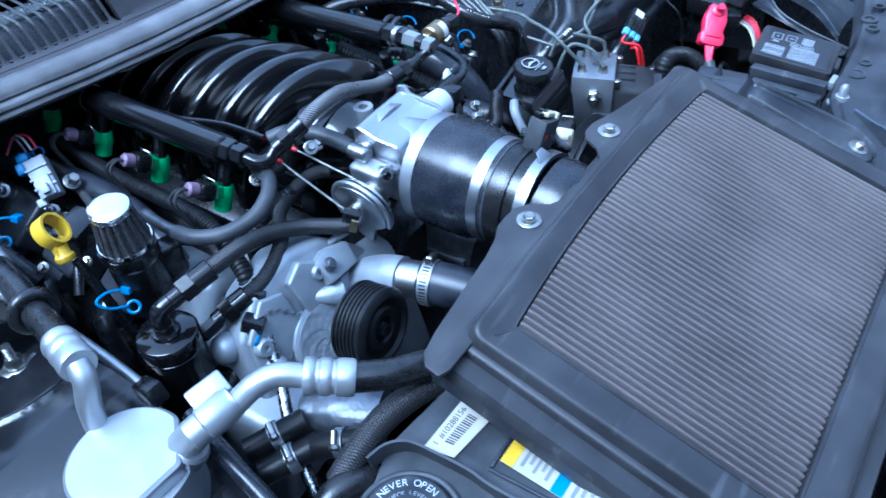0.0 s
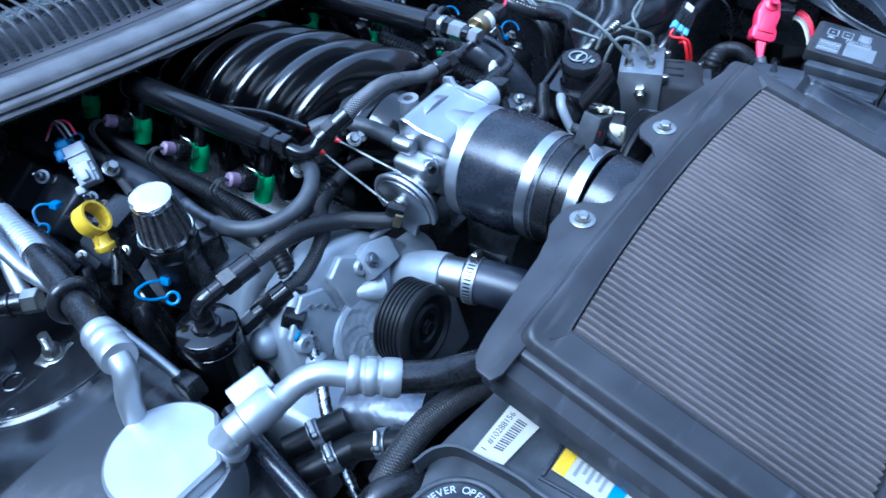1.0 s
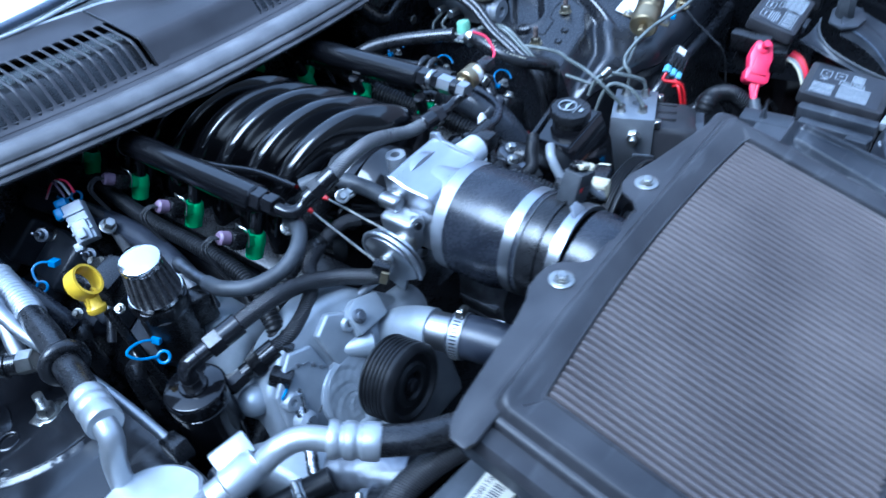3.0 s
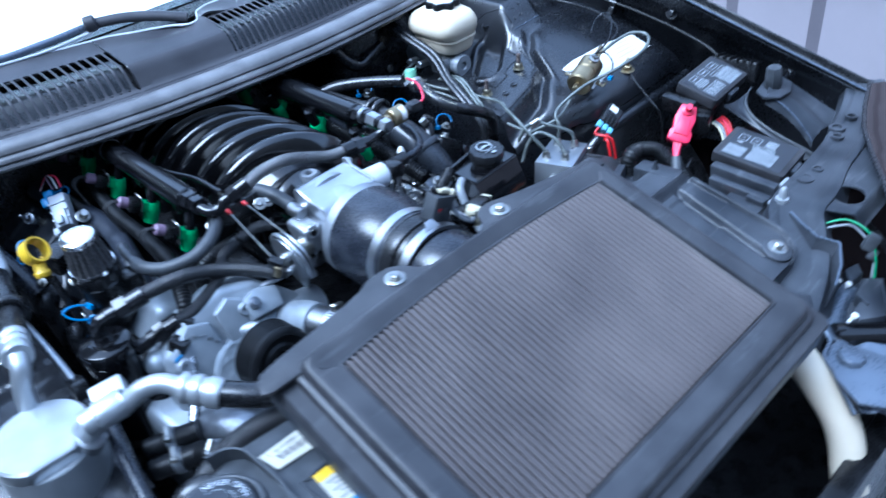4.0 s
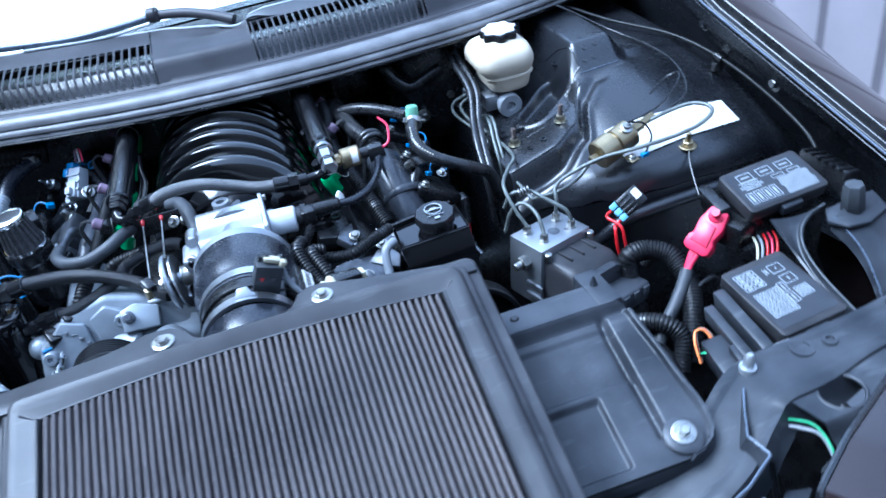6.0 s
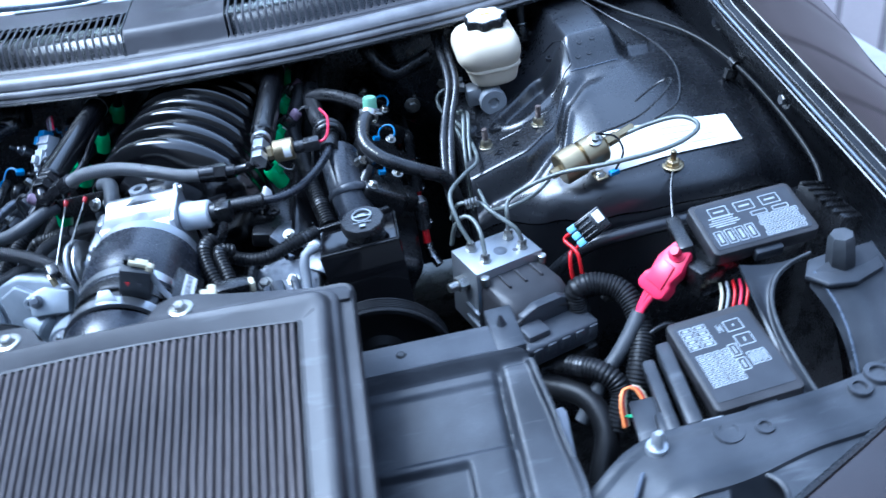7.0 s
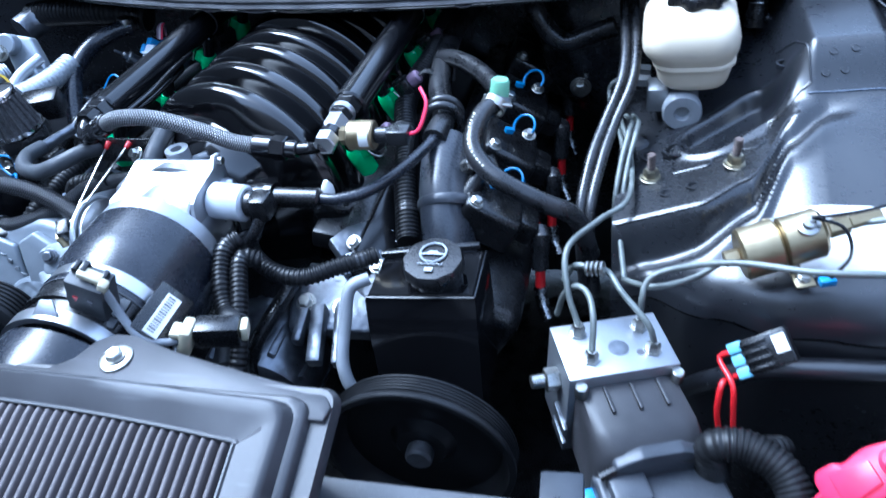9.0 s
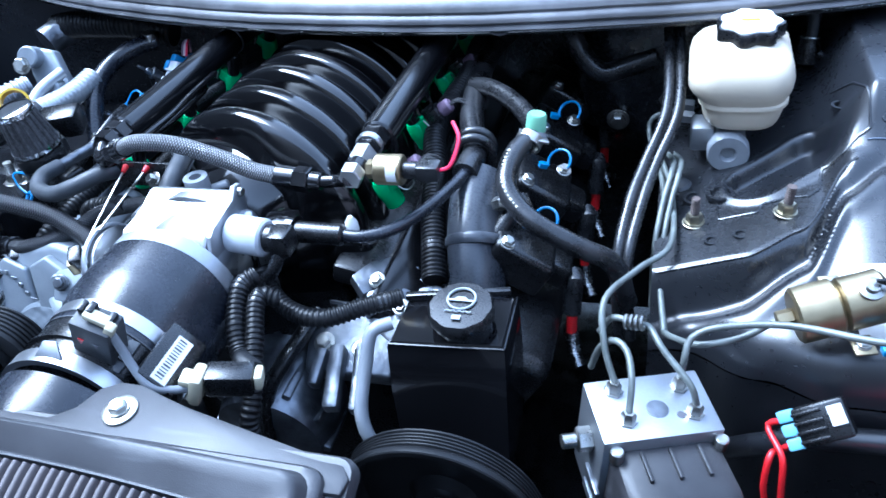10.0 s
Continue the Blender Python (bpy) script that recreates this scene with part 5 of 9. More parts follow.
# ---- intake coupler and tube to the airbox ----
coupler = thing("intake_coupler", (TX, -0.24, 0.79), "blue-black silicone intake coupler with band clamps", "intake coupler")
_bm = bmn()
lathe(_bm, [(0, 0.0605), (0.0015, 0.0620), (0.036, 0.0622), (0.050, 0.0612), (0.060, 0.0585), (0.068, 0.0566), (0.080, 0.0562), (0.0845, 0.0558), (0.086, 0.053)], (TX, -0.172, TZ), (0, -1, 0), 64)
part("sleeve", _bm, M_SILICONE, coupler)
_bm = bmn()
ringband(_bm, (TX, -0.158, TZ), (TX, -0.1725, TZ), 0.0614, 0.056, 64)
part("band", _bm, M_ALU, coupler, "satin throttle bore ring")
_b1 = ringband(bmn(), (TX, -0.2395, TZ), (TX, -0.2515, TZ), 0.0573, 0.052, 64)
_band = part("band", _b1, M_POLISH, coupler, "bright worm-drive band clamp")
_bm = bmn()
rod(_bm, (TX + 0.047, -0.2455, TZ - 0.030), (TX + 0.041, -0.2455, TZ - 0.052), 0.0062, 0.001, 14)
part("screw", _bm, M_STEEL, _band)
_bm = bmn()
lathe(_bm, [(0, 0.0550), (0.0008, 0.0558), (0.010, 0.0556), (0.016, 0.0548), (0.018, 0.0540), (0.040, 0.0535)], (TX, -0.2575, TZ), (0, -1, 0), 64)
part("meter_tube", _bm, M_BLACK, coupler, "black ribbed meter tube")
_bm = bmn()
ringband(_bm, (TX, -0.2565, TZ), (TX, -0.2578, TZ), 0.0566, 0.052, 64)
part("joint_line", _bm, M_RUBBERGREY, coupler, "pale edge of the silicone sleeve")
_bm = bmn()
ringband(_bm, (TX, -0.275, TZ), (TX, -0.2778, TZ), 0.0572, 0.052, 64)
part("flange_lip", _bm, M_BLACK, coupler)
_bm = bmn()
ringband(_bm, (TX, -0.290, TZ), (TX, -0.302, TZ), 0.0568, 0.052, 64)
_band = part("band", _bm, M_POLISH, coupler, "bright band clamp")
_bm = bmn()
prism(_bm, [(-0.011, 0.0), (0.011, 0.0), (0.005, 0.012), (-0.005, 0.012)], 0.002, basis(V(TX + 0.004, -0.297, TZ + 0.0545), (0.05, -0.75, 0.65), (1, 0, 0)), 0.0006)
part("tab", _bm, M_ALU, _band)
_bm = bmn()
lathe(_bm, [(0, 0.0515), (0.002, 0.0548), (0.012, 0.0555), (0.030, 0.055), (0.036, 0.0525), (0.042, 0.0525), (0.047, 0.054), (0.066, 0.0515), (0.10, 0.046)], (TX, -0.300, TZ), (0, -1, -0.12), 56)
part("elbow", _bm, M_SILICONE, coupler)
maf = thing("airflow_sensor", (0.060, -0.275, 0.89), "dark grey airflow sensor with cream clip on the intake tube", "sensor")
_m = basis(V(0.0565, -0.2750, 0.9065), (0.38, -0.12, 0.92), (0.92, 0, -0.38))
_bm = bmn()
box(_bm, (0, 0, 0.006), (0.029, 0.020, 0.038), bev=0.0016, m=_m)
part("shell", _bm, M_RUBBERGREY, maf)
_bm = bmn()
box(_bm, (0.001, 0.001, -0.016), (0.040, 0.028, 0.010), bev=0.002, m=_m)
part("base", _bm, M_RUBBERGREY, maf)
for _x, _w, _h in ((-0.0105, 0.004, 0.007), (-0.004, 0.005, 0.009), (0.0105, 0.004, 0.006)):
    _bm = bmn()
    box(_bm, (_x, 0.003, 0.0245 + _h / 2), (_w, 0.009, _h), bev=0.0010, m=_m)
    part("post", _bm, M_BLACK, maf)
for _x, _mt, _nm in ((-0.0065, M_RED, "red moulded arrow"), (0.0045, M_INK, "dark moulded arrow")):
    _bm = bmn()
    prism(_bm, [(-0.0022, 0.0026), (0.0022, 0.0026), (0.0, -0.0026)], 0.0008, _m @ Matrix.Translation((_x, -0.0100, 0.008)) @ Matrix.Rotation(radians(90), 4, "X"), 0.0)
    part("arrow_mark", _bm, _mt, maf, _nm)
_bm = bmn()
box(_bm, (0.002, -0.001, 0.0290), (0.018, 0.0085, 0.0055), (0, 6, 0), 0.0016, m=_m)
box(_bm, (0.0120, -0.004, 0.0235), (0.0065, 0.0075, 0.015), (0, 16, 0), 0.0016, m=_m)
part("clip", _bm, M_TAN, maf, "cream wire clip")
_bm = bmn()
tube(_bm, [_m @ V(0.0130, -0.004, 0.020), _m @ V(0.020, -0.005, 0.008), (0.083, -0.284, 0.893), (0.093, -0.288, 0.880), (0.104, -0.283, 0.872), (0.116, -0.275, 0.868)], 0.0031, 12, 0.003)
part("lead", _bm, M_GREY, maf, "grey sleeved lead")
_m2 = basis(V(0.094, -0.262, 0.878), (0.75, 0.0, 0.66), (0, -1, 0))
_bm = bmn()
box(_bm, (0, 0, 0), (0.050, 0.030, 0.010), bev=0.002, m=_m2)
part("housing", _bm, M_BLACK, maf)
_bm = bmn()
box(_bm, (0.003, 0.0, 0.0056), (0.040, 0.012, 0.001), bev=0, m=_m2)
_st = part("sticker", _bm, M_WHITE, maf, "white barcode sticker")
for k in range(14):
    _bm = bmn()
    box(_bm, (-0.014 + 0.0026 * k, -0.001, 0.0064), (0.0008 + 0.0006 * (k % 3 == 0), 0.006, 0.0002), bev=0, m=_m2)
    part("bar", _bm, M_INK, _st)
tanc = thing("meter_plug", (0.134, -0.268, 0.86), "cream and black wiring plug beside the intake tube", "wiring plug")
_bm = bmn()
box(_bm, (0.118, -0.272, 0.868), (0.009, 0.020, 0.026), (0, 20, 10), 0.003)
box(_bm, (0.114, -0.274, 0.876), (0.010, 0.014, 0.006), (0, 20, 10), 0.002)
box(_bm, (0.113, -0.272, 0.861), (0.008, 0.018, 0.006), (0, 20, 10), 0.002)
part("lock", _bm, M_TAN, tanc)
_bm = bmn()
box(_bm, (0.138, -0.262, 0.866), (0.034, 0.019, 0.019), (0, 10, 18), 0.003)
part("shell", _bm, M_BLACK, tanc)
_bm = bmn()
box(_bm, (0.157, -0.256, 0.864), (0.006, 0.014, 0.013), (0, 10, 18), 0.002)
part("seal", _bm, M_TAN, tanc)

# ---- power steering ----
psr = thing("power_steering_reservoir", (0.262, -0.142, 0.68), "black plastic power steering reservoir on the pump", "fluid reservoir")
_bm = bmn()
loft(_bm, [([(0.224, -0.20), (0.313, -0.195), (0.309, -0.10), (0.224, -0.11)], 0.70), ([(0.222, -0.19), (0.314, -0.182), (0.311, -0.103), (0.222, -0.118)], 0.79),
           ([(0.218, -0.174), (0.312, -0.168), (0.311, -0.106), (0.219, -0.124)], 0.822), ([(0.221, -0.171), (0.309, -0.165), (0.308, -0.109), (0.222, -0.121)], 0.826)], Matrix.Identity(4), True)
part("tank", _bm, M_BLACK_GLOSS, psr)
_bm = bmn()
tube(_bm, [(0.219, -0.1735, 0.8245), (0.2625, -0.171, 0.8245), (0.3115, -0.1675, 0.8245)], 0.0013, 8, 0.004)
tube(_bm, [(0.3115, -0.1675, 0.8245), (0.311, -0.140, 0.8245), (0.3105, -0.107, 0.8245)], 0.0013, 8, 0.004)
part("top_edge", _bm, M_RAIL, psr)
_bm = bmn()
box(_bm, (0.262, -0.113, 0.829), (0.088, 0.006, 0.006), (0, 0, 11), 0.001)
part("rear_rib", _bm, M_BLACK, psr)
_bm = bmn()
lathe(_bm, [(0, 0.0225), (0.012, 0.023), (0.012, 0.0262), (0.020, 0.0262), (0.0225, 0.0245), (0.0235, 0)], (0.274, -0.143, 0.824), (0, -0.08, 1), 40, lobes=10, depth=0.02)
pscap = part("cap", _bm, M_BLACK, psr, "round black filler cap with a steering wheel mark")
_mc = basis(V(0.274, -0.145, 0.8484), (0, -0.08, 1))
_bm = bmn()
torus(_bm, _mc @ V(0, 0.005, 0), (0, -0.08, 1), 0.0112, 0.0010, 32, 6)
prism(_bm, [(-0.0105, 0.0022), (0.0105, 0.0022), (0.0105, 0.0040), (0.0055, 0.0042), (0.0030, 0.0068), (-0.0030, 0.0068), (-0.0055, 0.0042), (-0.0105, 0.0040)], 0.0008, _mc @ Matrix.Translation((0, 0, -0.0003)), 0)
tube(_bm, [_mc @ V(-0.011 + 0.0024 * k, -0.0090 + 0.001 * (k % 2), 0) for k in range(10)], 0.0006, 6, 0.001)
box(_bm, (0, -0.0150, 0), (0.007, 0.0045, 0.0008), bev=0, m=_mc)
part("mark", _bm, M_PRINT, pscap, "white steering wheel symbol")
pulley = thing("power_steering_pulley", (0.262, -0.235, 0.62), "black ribbed power steering pulley", "pulley")
_bm = bmn()
PC = V(0.264, -0.222, 0.705)
lathe(_bm, [(0, 0.080), (0.001, 0.0835), (0.0025, 0.0835), (0.0035, 0.0815), (0.0045, 0.0830), (0.0055, 0.0830), (0.0065, 0.0812), (0.0075, 0.0830), (0.0085, 0.0830), (0.0095, 0.0812), (0.0105, 0.0830), (0.0115, 0.0830), (0.0125, 0.0812), (0.0135, 0.0830), (0.0145, 0.0830), (0.0155, 0.0812), (0.0165, 0.0830), (0.019, 0.0845), (0.023, 0.0845), (0.024, 0.0835), (0.024, 0.079), (0.010, 0.076), (0.004, 0.070), (0.003, 0.03), (0.010, 0.022), (0.010, 0.0)], PC, (0, -1, 0), 72)
part("rim", _bm, M_LOOM, pulley)
_bm = bmn()
rod(_bm, PC + V(0, -0.010, 0), PC + V(0, -0.024, 0), 0.012, 0.002, 18)
part("hub", _bm, M_BRAIDTAN, pulley)
hose("power_steering_pipe", [(0.215, -0.150, 0.825), (0.200, -0.160, 0.822), (0.196, -0.175, 0.80), (0.195, -0.200, 0.77), (0.205, -0.21, 0.745), (0.225, -0.20, 0.735)], 0.0058, M_GREY, "bent grey steel power steering pipe", "pipe")


# ---- lettering ----
def text_part(txt, m, size, material, parent, name="lettering", depth=0.0002):
    cu = bpy.data.curves.new("lettering", "FONT")
    cu.body, cu.size, cu.extrude, cu.align_x, cu.align_y = txt, size, depth, "CENTER", "CENTER"
    tmp = bpy.data.objects.new("lettering", cu)
    scene.collection.objects.link(tmp)
    me = bpy.data.meshes.new_from_object(tmp.evaluated_get(bpy.context.evaluated_depsgraph_get()))
    bpy.data.objects.remove(tmp)
    bm = bmn()
    bm.from_mesh(me)
    bpy.data.meshes.remove(me)
    bmesh.ops.transform(bm, matrix=m, verts=bm.verts)
    return part(name, bm, material, parent)


# ---- brake hydraulics ----
absm = thing("abs_module", (0.4225, -0.185, 0.68), "aluminium brake valve block with a black pump cover", "brake module")
MA = basis(V(0.4225, -0.163, 0.776), (0.10, 0.0, 1), (0.083, 0.034, -0.010))


def in_a(x, y, z):
    return MA @ V(x, y, z)


_bm = bmn()
box(_bm, (0, 0, -0.045), (0.092, 0.060, 0.090), bev=0.0012, m=MA)
blk = part("valve_block", _bm, M_ALU, absm)
_bm = bmn()
lathe(_bm, [(0, 0.0085), (0.0003, 0.0085), (0.0005, 0.0078), (0.0003, 0.0)], in_a(0.003, -0.004, 0), (0.1, 0, 1), 24)
part("bore_recess", _bm, M_BRAIDTAN, blk)
_bm = bmn()
lathe(_bm, [(0, 0.0035), (0.0004, 0.003), (0.0004, 0)], in_a(0.019, -0.012, 0), (0.1, 0, 1), 14)
part("bore_recess", _bm, M_INK, blk)
NUTS = [(-0.025, 0.018), (-0.023, -0.012), (0.027, 0.015), (0.029, -0.012)]
for nx, ny in NUTS:
    _bm = bmn()
    lathe(_bm, [(0, 0.0075), (0.002, 0.0075), (0.002, 0.006), (0.008, 0.006), (0.011, 0.0042), (0.011, 0)], in_a(nx, ny, 0), (0.1, 0, 1), 6)
    part("pipe_nut", _bm, M_STEEL, blk, "plated pipe nut")
_bm = bmn()
loft(_bm, [([(-0.040, -0.080), (-0.040, -0.024), (-0.036, -0.016), (-0.028, -0.012), (0.034, -0.012), (0.043, -0.016), (0.047, -0.024), (0.047, -0.080)], 0.030), ([(-0.041, -0.080), (-0.041, -0.026), (-0.037, -0.017), (-0.028, -0.013), (0.034, -0.013), (0.044, -0.017), (0.048, -0.026), (0.048, -0.080)], 0.070),
           ([(-0.042, -0.080), (-0.042, -0.036), (-0.034, -0.024), (-0.022, -0.019), (0.030, -0.019), (0.043, -0.024), (0.050, -0.036), (0.050, -0.080)], 0.086), ([(-0.040, -0.080), (-0.040, -0.048), (-0.032, -0.035), (-0.020, -0.029), (0.028, -0.029), (0.040, -0.035), (0.048, -0.048), (0.048, -0.080)], 0.093)], MA @ pose(0, 0, 0, 90, 0, 0), True)
pump = part("pump_cover", _bm, M_COWL, absm, "dusty black pump cover")
for k in (-0.018, 0.004, 0.026):
    _bm = bmn()
    box(_bm, (k, -0.046, -0.0115), (0.003, 0.026, 0.005), bev=0.0010, m=MA)
    part("rib", _bm, M_COWL, pump)
for nx in (-0.037, 0.043):
    _bm = bmn()
    rod(_bm, in_a(nx, -0.034, -0.016), in_a(nx, -0.034, -0.004), 0.0052, 0.001, 14)
    part("screw", _bm, M_STEEL, pump)
_bm = bmn()
box(_bm, (0.006, -0.108, -0.058), (0.098, 0.046, 0.030), bev=0.005, seg=3, m=MA)
box(_bm, (-0.020, -0.106, -0.042), (0.030, 0.030, 0.014), bev=0.004, seg=2, m=MA)
conn = part("connector", _bm, M_PLASTIC, absm, "wide black wiring connector")
for k in range(5):
    _bm = bmn()
    box(_bm, (-0.030 + 0.019 * k, -0.128, -0.054), (0.012, 0.010, 0.016), bev=0.002, m=MA)
    part("rib", _bm, M_PLASTIC, conn)
_bm = bmn()
tube(_bm, [in_a(-0.040, -0.096, -0.036), in_a(-0.020, -0.094, -0.030), in_a(0.020, -0.094, -0.030), in_a(0.050, -0.100, -0.036)], 0.004, 8, 0.006)
part("lock_bar", _bm, M_BLACK, conn)
_bm = bmn()
prism(_bm, [(-0.040, 0), (-0.032, 0.020), (-0.012, 0.028), (0.020, 0.028), (0.040, 0.018), (0.046, 0)], 0.012, MA @ pose(0.004, -0.086, -0.046, 90, 0, 0), 0.002)
part("motor_cap", _bm, M_PLASTIC, pump)
for px_, pz_ in ((-0.047, -0.060), (-0.047, -0.078)):
    _bm = bmn()
    box(_bm, (px_, -0.020, pz_), (0.004, 0.030, 0.010), bev=0.001, m=MA)
    part("side_pad", _bm, M_BRAIDTAN, blk)
_bm = bmn()
box(_bm, (0.010, -0.095, -0.10), (0.10, 0.07, 0.035), bev=0.005, m=MA)
part("bracket", _bm, M_BLACK, absm)
_bm = bmn()
box(_bm, (-0.045, -0.098, -0.064), (0.014, 0.014, 0.018), bev=0.002, m=MA)
box(_bm, (-0.045, -0.108, -0.078), (0.010, 0.008, 0.020), bev=0.002, m=MA)
part("lock_tab", _bm, M_BLUE, absm, "blue locking tab")
_bm = bmn()
rod(_bm, in_a(-0.046, -0.004, -0.026), in_a(-0.058, -0.004, -0.026), 0.010, 0.001, 6)
rod(_bm, in_a(-0.058, -0.004, -0.026), in_a(-0.070, -0.004, -0.026), 0.006, 0.001, 12)
part("mount_bolt", _bm, M_STEEL, absm, "plated side mounting bolt")


def pipe(pts, label="green-grey coated steel brake pipe", r=0.0027, material=None):
    return hose("brake_pipe", pts, r, material or M_PIPE, label, "brake pipe", "brake pipes", seg=10)


def up(i, h=0.010):
    return tuple(in_a(NUTS[i][0], NUTS[i][1], h))


pipe([up(0), (0.384, -0.138, 0.812), (0.382, -0.110, 0.834), (0.405, -0.066, 0.831), (0.429, -0.022, 0.825), (0.427, 0.066, 0.82), (0.414, 0.130, 0.822), (0.412, 0.172, 0.832), (0.430, 0.172, 0.845)])
pipe([up(1), (0.407, -0.166, 0.806), (0.402, -0.146, 0.814), (0.392, -0.136, 0.815), (0.380, -0.130, 0.80), (0.372, -0.124, 0.77)])
pipe([up(2), (0.444, -0.142, 0.808), (0.448, -0.131, 0.820), (0.468, -0.127, 0.830), (0.512, -0.141, 0.850), (0.566, -0.165, 0.864), (0.629, -0.168, 0.870), (0.668, -0.155, 0.875), (0.676, -0.140, 0.880), (0.661, -0.121, 0.881), (0.631, -0.110, 0.873), (0.601, -0.103, 0.862)], "thin green-grey pipe looping over the wheel house")
pipe([up(3), (0.449, -0.160, 0.800), (0.428, -0.140, 0.814), (0.416, -0.122, 0.820), (0.403, -0.123, 0.824), (0.388, -0.117, 0.821), (0.378, -0.112, 0.80)])
pipe([(0.428, -0.092, 0.786), (0.421, -0.024, 0.797), (0.419, 0.085, 0.81), (0.401, 0.170, 0.82), (0.404, 0.185, 0.835), (0.430, 0.185, 0.845)])
pipe([(0.428, -0.092, 0.786), (0.436, -0.112, 0.800), (0.455, -0.127, 0.81), (0.483, -0.126, 0.82), (0.503, -0.121, 0.833)], "green-grey coated pipe to the solenoid valve")
_bm = bmn()
for k in range(4):
    torus(_bm, V(0.4055, -0.123, 0.8235) + V(-0.004, 0.001, -0.001) * (k - 1.5), (-1, 0.2, -0.2), 0.0048, 0.0018, 16, 8)
solo("pipe_spring", _bm, M_STEEL, "coiled spring guard on a brake pipe", "spring")

mcyl = thing("brake_master_cylinder", (0.478, 0.15, 0.83), "ivory plastic brake fluid reservoir on an aluminium cylinder", "master cylinder")
RC = (0.482, 0.150)


def rr(w, d, r, ox=0.0, oy=0.0):
    return [(RC[0] + ox + x, RC[1] + oy + y) for x, y in rounded(0.9 * w, 0.92 * d, 0.92 * r, 6)]


_bm = bmn()
loft(_bm, [(rr(0.040, 0.060, 0.018, 0.004), 0.8615), (rr(0.060, 0.084, 0.022, 0.004), 0.8625), (rr(0.070, 0.096, 0.025, 0.004), 0.8655), (rr(0.076, 0.102, 0.026, 0.003), 0.871), (rr(0.080, 0.106, 0.026, 0.003), 0.880), (rr(0.083, 0.109, 0.026, 0.003), 0.8870), (rr(0.088, 0.114, 0.026, 0.003), 0.8885), (rr(0.088, 0.114, 0.026, 0.003), 0.8915),
           (rr(0.086, 0.112, 0.026, 0.002), 0.8930), (rr(0.095, 0.119, 0.028, 0.0), 0.899), (rr(0.101, 0.124, 0.028, -0.001), 0.906), (rr(0.102, 0.125, 0.028, -0.001), 0.914), (rr(0.098, 0.120, 0.028, -0.001), 0.923), (rr(0.089, 0.108, 0.028), 0.931), (rr(0.072, 0.080, 0.028), 0.9375), (rr(0.056, 0.058, 0.024), 0.9405), (rr(0.048, 0.048, 0.022), 0.942)], Matrix.Identity(4), True)
part("reservoir", _bm, M_RESERVOIR, mcyl, "ivory translucent reservoir with a moulded seam")
_bm = bmn()
lathe(_bm, [(0, 0.0265), (0.002, 0.0285), (0.011, 0.0285), (0.0130, 0.0272), (0.0135, 0.0)], (RC[0] + 0.004, RC[1], 0.9395), (0, -0.05, 1), 72, lobes=7, depth=0.09)
mcap = part("cap", _bm, M_BLACK, mcyl, "black scalloped filler cap")
_bm = bmn()
lathe(_bm, [(0, 0.0255), (0.0014, 0.0252), (0.0020, 0.0235), (0.0022, 0.0)], (RC[0] + 0.004, RC[1] - 0.0006, 0.9526), (0, -0.05, 1), 72, lobes=7, depth=0.08)
part("cap_top", _bm, M_WHITE, mcap, "white cap top")
_bm = bmn()
box(_bm, (RC[0] + 0.004, RC[1] - 0.0008, 0.9553), (0.016, 0.005, 0.0004), bev=0)
part("print_bar", _bm, M_YELLOW, mcap, "yellow printed bar")
_bm = bmn()
rod(_bm, (0.476, 0.24, 0.842), (0.476, 0.108, 0.842), 0.017, 0.002, 24)
part("cylinder", _bm, M_CAST, mcyl)
_bm = bmn()
lathe(_bm, [(0, 0.0195), (0.010, 0.0195), (0.012, 0.018), (0.012, 0.008), (0.007, 0.006), (0.007, 0)], (0.476, 0.112, 0.842), (0, -1, 0), 30)
part("end_plug", _bm, M_GREY, mcyl, "pale grey end plug")
_bm = bmn()
box(_bm, (0.452, 0.135, 0.846), (0.022, 0.030, 0.026), bev=0.003)
rod(_bm, (0.444, 0.165, 0.846), (0.425, 0.165, 0.848), 0.007, 0.001, 6)
rod(_bm, (0.444, 0.19, 0.846), (0.425, 0.19, 0.848), 0.007, 0.001, 6)
part("port_block", _bm, M_ALU, mcyl)
booster = thing("brake_booster", (0.42, 0.30, 0.76), "black round brake booster on the firewall", "brake booster")
_bm = bmn()
lathe(_bm, [(0, 0.03), (0.002, 0.055), (0.012, 0.075), (0.030, 0.108), (0.045, 0.115), (0.060, 0.116), (0.065, 0.120), (0.072, 0.120), (0.078, 0.112), (0.11, 0.10)], (0.425, 0.236, 0.845), (0, 1, 0), 48)
part("shell", _bm, M_BODY, booster)
for _bx, _bz in ((0.4146, 0.830), (0.362, 0.800)):
    _bm = bmn()
    bolt_into(_bm, (_bx, 0.243, _bz), (0, -1, 0), 0.008, 0.008, 0.013)
    part("nut", _bm, M_STEEL, booster)
_bm = bmn()
lathe(_bm, [(0, 0.020), (0.006, 0.020), (0.008, 0.014), (0.012, 0.013), (0.013, 0.0)], (0.410, 0.250, 0.881), (0, -1, 0.15), 24)
part("check_valve", _bm, M_BLACK, booster)
hose("vacuum_hose", [(0.404, 0.238, 0.880), (0.374, 0.238, 0.869), (0.345, 0.236, 0.862), (0.322, 0.244, 0.880), (0.306, 0.26, 0.905), (0.29, 0.32, 0.91)], 0.0115, M_RUBBER, "thick black rubber brake vacuum hose", "hose")

